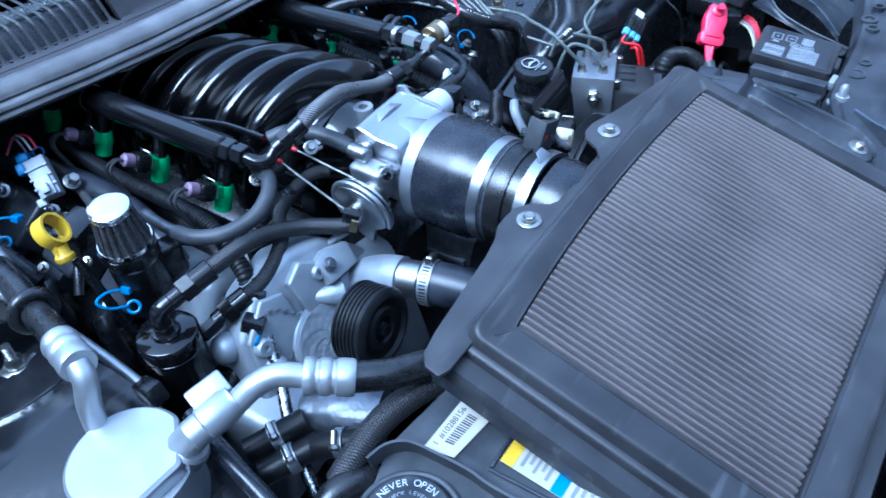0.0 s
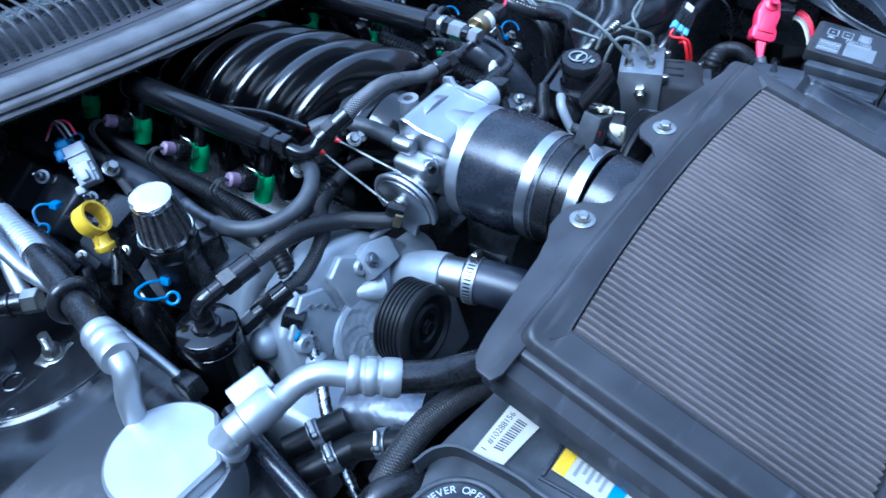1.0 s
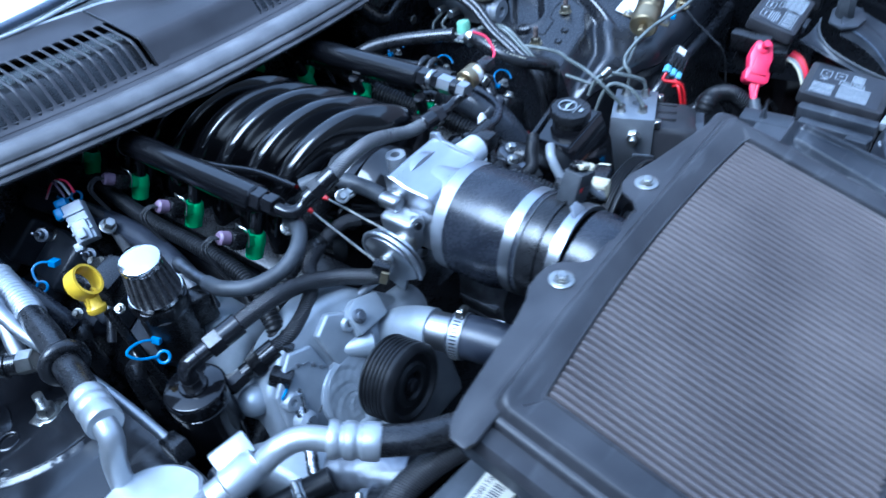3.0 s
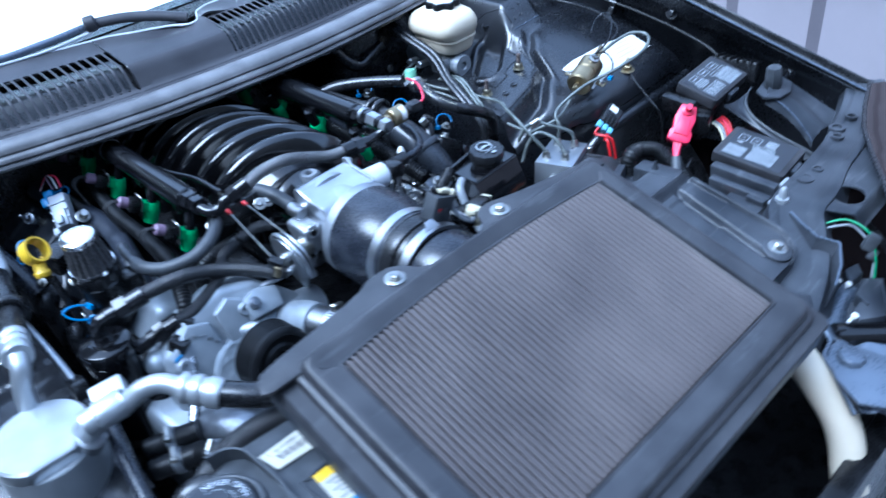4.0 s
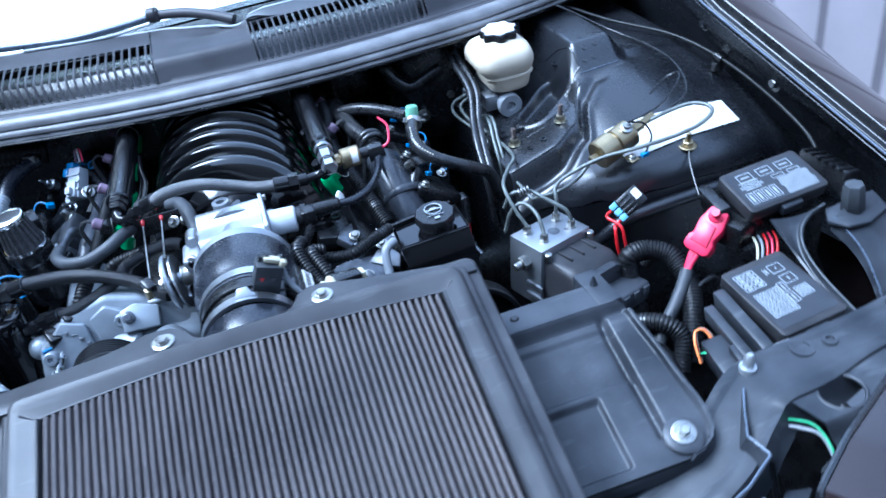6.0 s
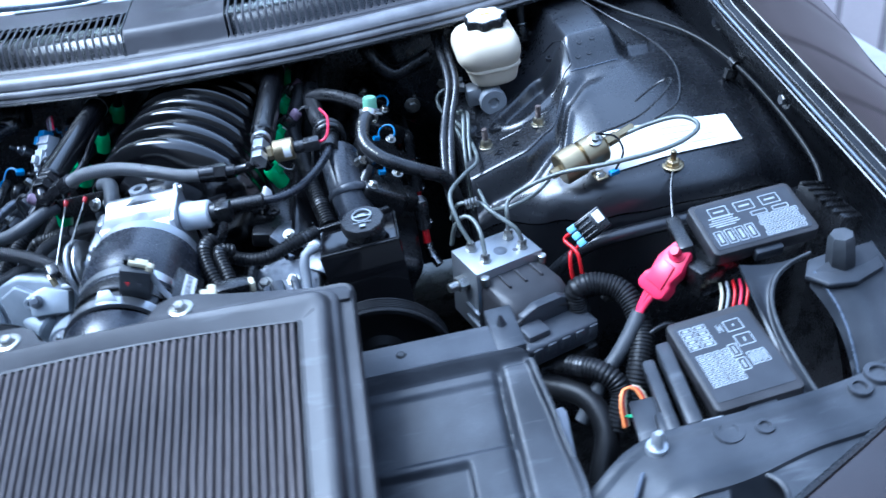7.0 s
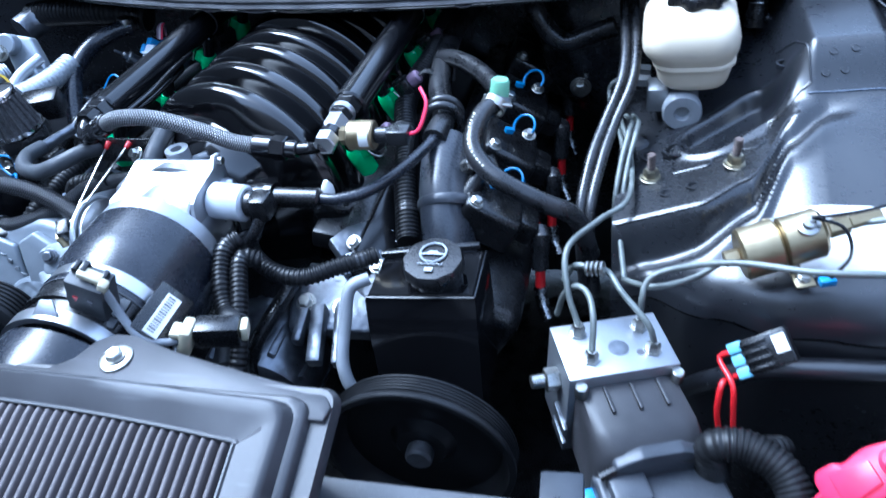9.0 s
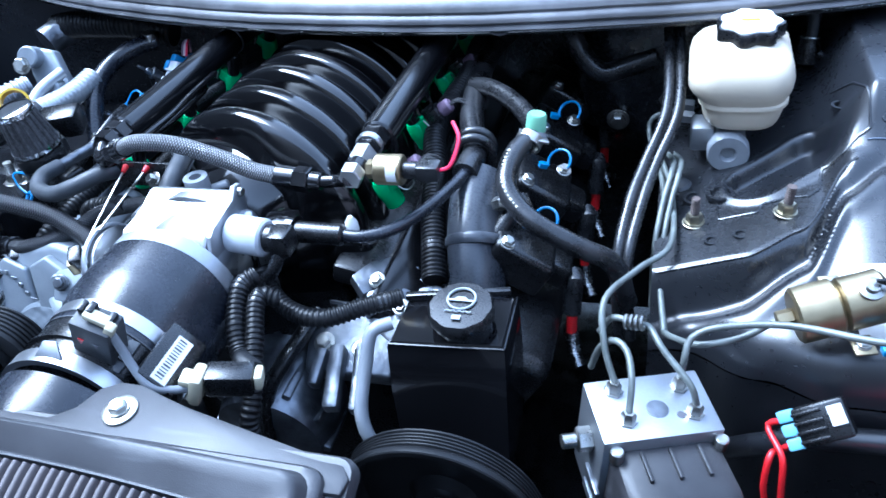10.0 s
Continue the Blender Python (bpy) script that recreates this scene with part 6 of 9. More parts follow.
strut = thing("bonnet_strut", (0.56, 0.26, 0.86), "black bonnet strut with a ball socket on its bracket", "bonnet strut")
_bm = bmn()
tube(_bm, [(0.5565, 0.262, 0.890), (0.5580, 0.270, 0.915), (0.561, 0.285, 0.955), (0.57, 0.34, 1.05)], 0.0058, 14, 0.01)
part("rod", _bm, M_RUBBERGREY, strut)
_bm = bmn()
lathe(_bm, [(0, 0.008), (0.002, 0.0115), (0.018, 0.0115), (0.022, 0.0100), (0.028, 0.0098), (0.029, 0.006)], (0.554, 0.256, 0.862), (0.06, 0.22, 0.97), 20)
part("socket", _bm, M_BLACK, strut)
_bm = bmn()
torus(_bm, (0.5557, 0.2625, 0.8895), (0.06, 0.22, 0.97), 0.0092, 0.0012, 22, 8)
part("ring_clip", _bm, M_STEEL, strut, "steel ring clip")
_bm = bmn()
rod(_bm, (0.560, 0.258, 0.872), (0.590, 0.262, 0.868), 0.0065, 0.001, 14)
prism(_bm, [(-0.012, -0.03), (0.010, -0.03), (0.014, 0.0), (0.008, 0.020), (0.003, 0.032), (-0.002, 0.020), (-0.014, 0.004)], 0.008, basis(V(0.592, 0.262, 0.872), (0.15, -0.95, 0.2)), 0.0025)
part("bracket", _bm, M_BODY, strut)
_bm = bmn()
tube(_bm, [(0.598, 0.262, 0.866), (0.63, 0.268, 0.864), (0.68, 0.28, 0.872)], 0.006, 12, 0.006)
part("arm", _bm, M_BLACK, strut)
_bm = bmn()
prism(_bm, [(-0.032, -0.006), (0.030, -0.012), (0.028, 0.006), (0.010, 0.016), (-0.026, 0.020)], 0.003, basis(V(0.606, 0.276, 0.880), (0.0, -0.9, 0.4)), 0.001)
solo("pale_clip", _bm, M_TAN, "pale plastic clip behind the strut bracket", "clip")

# hoses that drop from the cowl beside the booster
for off, dy in ((-0.005, 0.0), (0.006, 0.004)):
    hose("cowl_hose", [(0.415 + off, 0.262, 0.935), (0.421 + off, 0.194, 0.902), (0.422 + off, 0.120, 0.877), (0.406 + off, 0.067 + dy, 0.850), (0.395 + off, 0.022 + dy, 0.832), (0.388 + off * 0.8, -0.025, 0.800), (0.392 + off, -0.035, 0.72)], 0.0053, M_RUBBER, "black wiring sleeve dropping from the cowl", "wiring loom", "wiring looms")
for off in (0.017, 0.024):
    pipe([(0.404 + off, 0.110, 0.835), (0.410 + off, 0.085, 0.842), (0.408 + off, 0.060, 0.842), (0.402 + off, 0.030, 0.826), (0.398 + off, 0.0, 0.800), (0.398 + off, -0.01, 0.74)], "thin coated pipe dropping from the cowl", 0.0026)
heater = thing("heater_hose", (0.32, -0.04, 0.80), "black rubber hose with worn pale lettering", "hose", "hoses")
_bm = bmn()
_HH = [(0.303, 0.030, 0.896), (0.293, 0.004, 0.897), (0.290, -0.030, 0.888), (0.303, -0.050, 0.876), (0.326, -0.062, 0.864), (0.358, -0.062, 0.845), (0.383, -0.052, 0.822), (0.395, -0.040, 0.77)]
tube(_bm, _HH, 0.0090, 16, 0.004)
part("hose", _bm, M_RUBBER, heater)
_sp = spline(_HH, 0.004)
for k in range(9, 24):
    if k in (14, 15):
        continue
    a, b = _sp[k], _sp[k + 1]
    d = (b - a).normalized()
    up_ = V(-0.15, -0.45, 0.9)
    up_ = (up_ - d * up_.dot(d)).normalized()
    _bm = bmn()
    box(_bm, (0, 0, 0), (0.0017 if k % 3 else 0.0026, 0.0013 + 0.0006 * (k % 2), 0.0003), bev=0, m=basis(a + up_ * 0.0091 + d.cross(up_) * 0.0012, up_, d))
    part("print_bar", _bm, M_TAN, heater)
greencap = thing("port_cap", (0.303, 0.041, 0.89), "pale green plastic cap with a spring clamp on a port", "cap")
_bm = bmn()
lathe(_bm, [(0, 0.0095), (0.014, 0.0090), (0.016, 0.0075), (0.016, 0.0)], (0.304, 0.042, 0.898), (0.15, 0.1, 1), 20)
part("cap", _bm, M_PALEGREEN, greencap)
_bm = bmn()
ringband(_bm, (0.302, 0.036, 0.893), (0.303, 0.039, 0.898), 0.0135, 0.010, 22)
part("flange", _bm, M_GREY, greencap)
_bm = bmn()
ringband(_bm, (0.2995, 0.022, 0.893), (0.302, 0.030, 0.8965), 0.0125, 0.0105, 22)
box(_bm, (0.312, 0.024, 0.897), (0.014, 0.008, 0.003), (0, 20, 20), 0.0008)
part("clamp", _bm, M_STEEL, greencap)

# ---- coils, plug leads and blue clips, driver's bank ----
for k in range(4):
    y = -0.01 + 0.104 * k
    coil = thing("ignition_coil", (0.292, y, 0.76), "black ignition coil on the valve cover", "ignition coil", "ignition coils")
    mc_ = pose(0.292, y, 0.798, 0, 34, 6)
    bm = bmn()
    box(bm, (0, 0, 0), (0.062, 0.066, 0.040), bev=0.006, seg=3, m=mc_)
    box(bm, (0.036, 0.0, 0.004), (0.030, 0.036, 0.026), bev=0.005, seg=2, m=mc_)
    part("body", bm, M_BLACK, coil)
    bm = bmn()
    bolt_into(bm, mc_ @ V(-0.022, -0.028, 0.020), (0.5, 0, 0.8), 0.0055, 0.005, 0.008)
    part("screw", bm, M_STEEL, coil)
    bm = bmn()
    rod(bm, mc_ @ V(0.045, 0, 0.0), mc_ @ V(0.068, 0, -0.004), 0.0105, 0.002, 14)
    part("tower", bm, M_RUBBER, coil)
    lead = thing("plug_lead", (0.342, y - 0.02, 0.70), "black spark plug lead with a red boot", "plug lead", "plug leads")
    bm = bmn()
    tube(bm, [mc_ @ V(0.060, 0, -0.003), (0.345, y - 0.006, 0.775), (0.343, y - 0.012, 0.752), (0.343, y - 0.016, 0.738)], 0.0088, 12, 0.005)
    part("boot", bm, M_RUBBER, lead)
    bm = bmn()
    rod(bm, (0.343, y - 0.014, 0.742), (0.342, y - 0.020, 0.714), 0.0052, 0.001, 12)
    part("sleeve", bm, M_RED, lead, "red silicone sleeve")
    bm = bmn()
    tube(bm, [(0.342, y - 0.019, 0.716), (0.345, y - 0.028, 0.700), (0.352, y - 0.040, 0.690)], 0.0058, 10, 0.0015, 0.0012, 0.004)
    part("heat_wrap", bm, M_FOIL, lead, "shiny heat wrap")
for px, py, pz in ((0.318, -0.008, 0.832), (0.316, 0.095, 0.832), (0.314, 0.188, 0.838)):
    clip = thing("cable_clip", (px, py, pz), "sky blue looped cable tie by the coils", "cable tie", "blue cable ties")
    _bm = bmn()
    torus(_bm, (px, py, pz), (-0.3, -0.6, 0.7), 0.0125, 0.0014, 24, 8, radians(-40), radians(200))
    part("loop", _bm, M_BLUE, clip)
    _bm = bmn()
    box(_bm, (px - 0.016, py - 0.003, pz - 0.003), (0.009, 0.007, 0.006), (0, 20, 20), 0.001)
    part("head", _bm, M_BLUE, clip)
    bolt((px + 0.004, py + 0.002, pz - 0.012), (0.3, -0.3, 0.9), 0.005, 0.005, 0.0075, "small plated screw among the coils", group="coil screws")

# ---- wiring on the engine ----
def loom(pts, r, label="black corrugated wiring loom", material=None, pitch=0.0045):
    t = thing("wiring_loom", pts[0], label, "wiring loom", "wiring looms")
    bm = bmn()
    tube(bm, pts, r, 14, 0.006, 0.0011, pitch)
    part("sleeve", bm, material or M_LOOM, t)
    line = spline(pts, 0.005)
    for k in (int(len(line) * 0.06) + 1, int(len(line) * 0.90)):
        k = min(k, len(line) - 4)
        bm = bmn()
        tube(bm, line[k:k + 3], r + 0.0006, 14, 0.003)
        part("tape_band", bm, M_RUBBER, t, "wound black tape")
    return t


loom([(0.222, -0.060, 0.795), (0.207, 0.004, 0.822), (0.195, 0.062, 0.838), (0.184, 0.108, 0.852), (0.188, 0.155, 0.862), (0.196, 0.210, 0.868), (0.192, 0.300, 0.870), (0.20, 0.37, 0.86)], 0.0115)
hose("taped_loom", [(0.239, 0.018, 0.862), (0.241, 0.056, 0.864), (0.232, 0.086, 0.867), (0.222, 0.124, 0.870), (0.214, 0.190, 0.874), (0.212, 0.27, 0.874), (0.22, 0.36, 0.865)], 0.0125, M_RUBBER, "thick taped black wiring trunk", "wiring loom", "wiring looms")
_bm = bmn()
for o, r in (((0.2405, 0.052, 0.864), 0.0185), ((0.239, 0.066, 0.865), 0.0175)):
    torus(_bm, o, (-0.1, 1, 0.05), r, 0.0045, 26, 10)
solo("rubber_collar", _bm, M_RUBBER, "ribbed black rubber collar on the wiring trunk", "collar")
hose("branch_hose", [(0.216, 0.166, 0.880), (0.236, 0.150, 0.886), (0.262, 0.122, 0.889), (0.285, 0.088, 0.891), (0.300, 0.058, 0.893)], 0.0095, M_RUBBER, "black rubber branch hose to the capped port", "hose")
vac_ = thing("purge_hose", (0.17, -0.09, 0.85), "glossy black purge hose with a moulded sleeve", "hose", "hoses")
_bm = bmn()
tube(_bm, [(0.158, -0.097, 0.871), (0.180, -0.096, 0.870), (0.205, -0.080, 0.870), (0.225, -0.040, 0.868), (0.236, 0.000, 0.865), (0.240, 0.020, 0.864)], 0.0055, 14, 0.004)
part("hose", _bm, M_SILICONE, vac_)
_bm = bmn()
rod(_bm, (0.118, -0.099, 0.873), (0.162, -0.097, 0.871), 0.0095, 0.002, 20)
part("sleeve", _bm, M_BLACK, vac_)
_bm = bmn()
box(_bm, (0.103, -0.092, 0.872), (0.030, 0.022, 0.022), (0, 0, 10), 0.003)
ringband(_bm, (0.112, -0.097, 0.873), (0.119, -0.098, 0.873), 0.013, 0.008, 20)
part("elbow", _bm, M_BLACK_GLOSS, vac_)
_bm = bmn()
lathe(_bm, [(0, 0.006), (0.008, 0.0055), (0.014, 0.002), (0.014, 0)], (0.165, -0.085, 0.868), (0, 0, 1), 12)
solo("white_nipple", _bm, M_WHITE, "small white plastic nipple on the manifold", "nipple")
loom([(0.216, -0.124, 0.830), (0.186, -0.141, 0.830), (0.157, -0.158, 0.830), (0.125, -0.153, 0.832), (0.102, -0.138, 0.840), (0.094, -0.128, 0.856)], 0.0072)
loom([(0.104, -0.150, 0.866), (0.094, -0.163, 0.862), (0.100, -0.191, 0.850), (0.116, -0.218, 0.838), (0.150, -0.250, 0.862)], 0.0075)
loom([(0.124, -0.160, 0.850), (0.110, -0.168, 0.856), (0.121, -0.205, 0.842), (0.129, -0.237, 0.820), (0.128, -0.254, 0.795), (0.13, -0.26, 0.72)], 0.0068)
hose("idle_lead", [(0.118, -0.128, 0.876), (0.112, -0.136, 0.862), (0.100, -0.140, 0.846), (0.108, -0.150, 0.836)], 0.006, M_RUBBER, "black taped lead of the idle valve", "lead")
_bm = bmn()
sheet(_bm, lambda u, v: V(lerp(0.150, 0.226, u), lerp(-0.092, -0.040, v), 0.774 + 0.006 * math.sin(u * 11 + v * 7) + 0.004 * math.sin(u * 23 - v * 19) + 0.016 * v - 0.01 * u), 26, 22, 0.001)
solo("heat_shield", _bm, M_FOIL, "crumpled foil heat shield under the loom", "heat shield")
# oil filler neck and brackets of the driver's bank
neck = thing("alternator_bracket", (0.25, -0.03, 0.74), "dark blue-grey cast neck beside the coils", "bracket")
_bm = bmn()
tube(_bm, [(0.262, -0.085, 0.700), (0.262, -0.072, 0.750), (0.260, -0.050, 0.790), (0.254, -0.022, 0.818), (0.250, 0.010, 0.834), (0.248, 0.040, 0.842)], 0.027, 26, 0.006, flat=0.85)
part("casting", _bm, M_CASTDARK, neck)
_bm = bmn()
lathe(_bm, [(0, 0.0275), (0.003, 0.029), (0.008, 0.029), (0.010, 0.0275)], (0.256, -0.030, 0.812), (-0.1, 0.75, 0.62), 28)
part("collar", _bm, M_CASTDARK, neck)
for p in ((0.283, -0.062, 0.772), (0.272, -0.030, 0.80), (0.262, -0.008, 0.826), (0.286, -0.058, 0.748)):
    bolt(p, (0.6, -0.5, 0.6), 0.006, 0.006, 0.009, "plated bolt on the cast bracket", group="bracket bolts")
spk = thing("sensor_plug", (0.283, 0.0, 0.83), "black sensor plug with a steel clip", "sensor")
_bm = bmn()
rod(_bm, (0.275, -0.020, 0.822), (0.288, -0.004, 0.838), 0.0085, 0.001, 16)
box(_bm, (0.292, 0.002, 0.842), (0.02, 0.018, 0.016), (30, 20, 40), 0.002)
part("shell", _bm, M_BLACK, spk)
_bm = bmn()
rod(_bm, (0.273, -0.006, 0.846), (0.282, -0.010, 0.852), 0.007, 0.001, 6)
part("nut", _bm, M_STEEL, spk)
# alternator and pump castings seen under the hoses
altern = thing("alternator", (0.12, -0.13, 0.66), "grey cast accessory housing low in the bay", "alternator")
_bm = bmn()
lathe(_bm, [(0, 0.030), (0.006, 0.050), (0.030, 0.056), (0.080, 0.056), (0.088, 0.045)], (0.088, -0.196, 0.705), (0, 1, 0.1), 40)
part("housing", _bm, M_BRAIDTAN, altern)
for k in range(9):
    a = radians(20 + 40 * k)
    _bm = bmn()
    box(_bm, (0.088 + 0.054 * math.cos(a), -0.15, 0.708 + 0.054 * math.sin(a)), (0.008, 0.07, 0.008), (0, -math.degrees(a), 0), 0.002)
    part("fin", _bm, M_BRAIDTAN, altern)
_bm = bmn()
prism(_bm, [(-0.03, -0.02), (0.05, -0.03), (0.06, 0.02), (0.02, 0.04), (-0.03, 0.03)], 0.02, pose(0.15, -0.13, 0.755, 20, 0, 10), 0.004, 3)
part("bracket", _bm, M_BRAIDTAN, altern)
for px, py, pz, sx, rz in ((0.185, -0.085, 0.782, 0.05, 25), (0.205, -0.115, 0.772, 0.045, -35), (0.165, -0.060, 0.790, 0.06, 60), (0.225, -0.075, 0.778, 0.04, 10)):
    _bm = bmn()
    prism(_bm, [(-sx / 2, -0.012), (sx / 2, -0.010), (sx / 2 - 0.006, 0.010), (0.0, 0.016), (-sx / 2 + 0.004, 0.012)], 0.012, pose(px, py, pz, 24, 8, rz), 0.003, 2)
    part("casting_lug", _bm, M_BRAIDTAN, altern)
_bm = bmn()
tube(_bm, [(0.120, -0.108, 0.786), (0.116, -0.138, 0.783), (0.108, -0.165, 0.775), (0.098, -0.185, 0.755), (0.092, -0.20, 0.70)], 0.012, 14, 0.005, flat=0.6)
part("tensioner_arm", _bm, M_BLACK, altern, "curved black arm")
for px, py, pz in ((0.202, -0.100, 0.795), (0.172, -0.075, 0.803), (0.228, -0.080, 0.792)):
    _bm = bmn()
    bolt_into(_bm, (px, py, pz), (0, -0.5, 0.85), 0.0055, 0.005, 0.008)
    part("bolt_head", _bm, M_STEEL, altern)
for p0_, p1_, w_, h_ in (((0.140, -0.176, 0.764), (0.140, -0.142, 0.775), 0.010, 0.014), ((0.163, -0.195, 0.760), (0.153, -0.138, 0.776), 0.014, 0.014), ((0.184, -0.193, 0.758), (0.172, -0.130, 0.776), 0.010, 0.014), ((0.126, -0.088, 0.778), (0.168, -0.092, 0.780), 0.006, 0.016), ((0.134, -0.104, 0.776), (0.166, -0.108, 0.778), 0.004, 0.014)):
    p0_, p1_ = Vector(p0_), Vector(p1_)
    _bm = bmn()
    box(_bm, (0, 0, 0), ((p1_ - p0_).length, w_, h_), bev=0.003, seg=2, m=basis((p0_ + p1_) / 2, V(0, -0.3, 0.95), p1_ - p0_))
    part("casting_rib", _bm, M_BRAIDTAN, altern)
_bm = bmn()
rod(_bm, (0.137, -0.124, 0.755), (0.137, -0.134, 0.776), 0.013, 0.003, 22, 0.011)
part("bolt_boss", _bm, M_BRAIDTAN, altern)
bolt((0.137, -0.134, 0.776), (0, -0.4, 0.9), 0.007, 0.006, 0.010, "plated bolt on the accessory housing", group="bracket bolts")
bolt((0.172, -0.135, 0.774), (0, -0.4, 0.9), 0.006, 0.006, 0.009, "plated bolt on the accessory housing", group="bracket bolts")

# ---- wheel house fittings ----
for px, py, tilt in ((0.521, 0.010, 0.05), (0.448, 0.019, 0.0)):
    pz = tower_z(px, py)
    stud = thing("strut_stud", (px, py, pz), "rusty threaded stud with a plated flange nut on the strut tower", "stud", "strut studs")
    _bm = bmn()
    bolt_into(_bm, (px, py, pz), (tilt, 0, 1), 0.0075, 0.009, 0.0105)
    part("nut", _bm, M_ZINC, stud)
    _bm = bmn()
    tube(_bm, [(px, py, pz + 0.008), (px + tilt * 0.03, py, pz + 0.027)], 0.0034, 12, 0.002, 0.0006, 0.002)
    part("thread", _bm, M_RUST, stud, "rusty thread")
_pz = tower_z(0.656, -0.122)
stud = thing("earth_stud", (0.656, -0.122, _pz), "brass-plated stud and nut with a thin cable", "stud")
_bm = bmn()
bolt_into(_bm, (0.656, -0.122, _pz), (0, -0.1, 1), 0.008, 0.007, 0.013)
rod(_bm, (0.656, -0.122, _pz + 0.007), (0.656, -0.124, _pz + 0.022), 0.0035, 0.001, 12)
part("nut", _bm, M_BRASS, stud)
_bm = bmn()
tube(_bm, [(0.654, -0.128, _pz), (0.643, -0.150, _pz - 0.012), (0.632, -0.185, _pz - 0.03), (0.628, -0.21, _pz - 0.05), (0.626, -0.22, _pz - 0.10)], 0.0016, 8, 0.006)
part("cable", _bm, M_BLACK, stud)
for px, py, r in ((0.470, 0.055, 0.013), (0.485, -0.010, 0.006), (0.462, -0.012, 0.006), (0.448, 0.058, 0.011), (0.57, 0.13, 0.008)):
    _bm = bmn()
    pz = tower_z(px, py)
    ringband(_bm, (px, py, pz - 0.003), (px, py, pz + 0.0014), r, r * 0.7, 22)
    part("pressed_hole", _bm, M_BODY, car)


def plate(u, v):
    x = lerp(lerp(0.566, 0.560, v), lerp(0.750, 0.744, v), u)
    y = lerp(lerp(-0.116, -0.056, v), lerp(-0.105, -0.066, v), u)
    return V(x, y, tower_z(x, y) + 0.003)


plab = thing("emissions_label", (0.655, -0.08, 0.84), "white paper information label on the wheel house", "label")
part("paper", sheet(bmn(), plate, 24, 8, 0.0006), M_WHITE, plab)
for k in range(4):
    _bm = bmn()
    sheet(_bm, lambda u, v, k=k: plate(0.50 + 0.36 * u, 0.20 + 0.18 * k + 0.025 * v) + V(0, 0, 0.0005), 14, 1, 0)
    part("print_bar", _bm, M_LABEL, plab)
sol = thing("solenoid_valve", (0.545, -0.11, 0.83), "yellow-passivated brass solenoid valve with fittings", "solenoid valve")
A0, A1 = V(0.516, -0.124, 0.844), V(0.584, -0.106, 0.860)
AD = (A1 - A0).normalized()
_bm = bmn()
rod(_bm, A0, A0 + AD * 0.030, 0.0205, 0.002, 36)
part("coil_can", _bm, M_BRASS, sol)
_bm = bmn()
rod(_bm, A0 + AD * 0.030, A0 + AD * 0.062, 0.0195, 0.003, 36)
part("body", _bm, M_BRASS, sol)
_bm = bmn()
rod(_bm, A0 - AD * 0.012, A0, 0.0065, 0.0008, 6)
part("inlet_nut", _bm, M_BRASS, sol)
_bm = bmn()
rod(_bm, A0 + AD * 0.066, A0 + AD * 0.082, 0.0075, 0.0008, 6)
rod(_bm, A0 + AD * 0.082, A0 + AD * 0.105, 0.0055, 0.0008, 6)
part("outlet_nut", _bm, M_BRASS, sol)
_bm = bmn()
lathe(_bm, [(0, 0.0085), (0.003, 0.0085), (0.004, 0.005), (0.008, 0.0045), (0.008, 0)], A0 + AD * 0.048 + V(0, -0.009, 0.0168), (0, -0.45, 0.9), 18)
part("terminal", _bm, M_STEEL, sol)
_bm = bmn()
tube(_bm, [A0 + AD * 0.048 + V(0, -0.013, 0.028), A0 + AD * 0.060 + V(0, -0.015, 0.026), A0 + AD * 0.085 + V(0, -0.016, 0.022), A0 + AD * 0.115 + V(0, -0.012, 0.018), A0 + AD * 0.15 + V(0, 0.0, 0.020), A0 + AD * 0.17 + V(0, 0.02, 0.02), A0 + AD * 0.155 + V(0, 0.035, 0.015), A0 + AD * 0.12 + V(0, 0.03, 0.012)], 0.0014, 8, 0.005)
part("lead", _bm, M_BLACK, sol)
_bm = bmn()
tube(_bm, [A0 + AD * 0.050 + V(0, -0.013, 0.027), A0 + AD * 0.072 + V(0, -0.022, 0.016), A0 + AD * 0.078 + V(0, -0.034, -0.002), A0 + AD * 0.066 + V(0, -0.036, -0.018)], 0.0014, 8, 0.004)
part("lead", _bm, M_BLACK, sol)
for q, rz in ((A0 + AD * 0.048 + V(0.0, -0.024, -0.022), 15), (A0 + AD * 0.030 + V(0, 0.030, -0.006), 15)):
    _bm = bmn()
    box(_bm, tuple(q), (0.015, 0.016, 0.0025), (12, 0, rz), 0.0006)
    ear = part("mounting_ear", _bm, M_BRASS, sol)
    _bm = bmn()
    bolt_into(_bm, q + V(0, 0, 0.001), (0, -0.2, 1), 0.0042, 0.003, 0.0055)
    part("screw", _bm, M_STEEL, ear)
_bm = bmn()
box(_bm, tuple(A0 + AD * 0.064 + V(0, -0.036, -0.020)), (0.012, 0.007, 0.006), (0, 0, 15), 0.0012)
part("crimp", _bm, M_BLUE, sol, "blue crimp terminal")

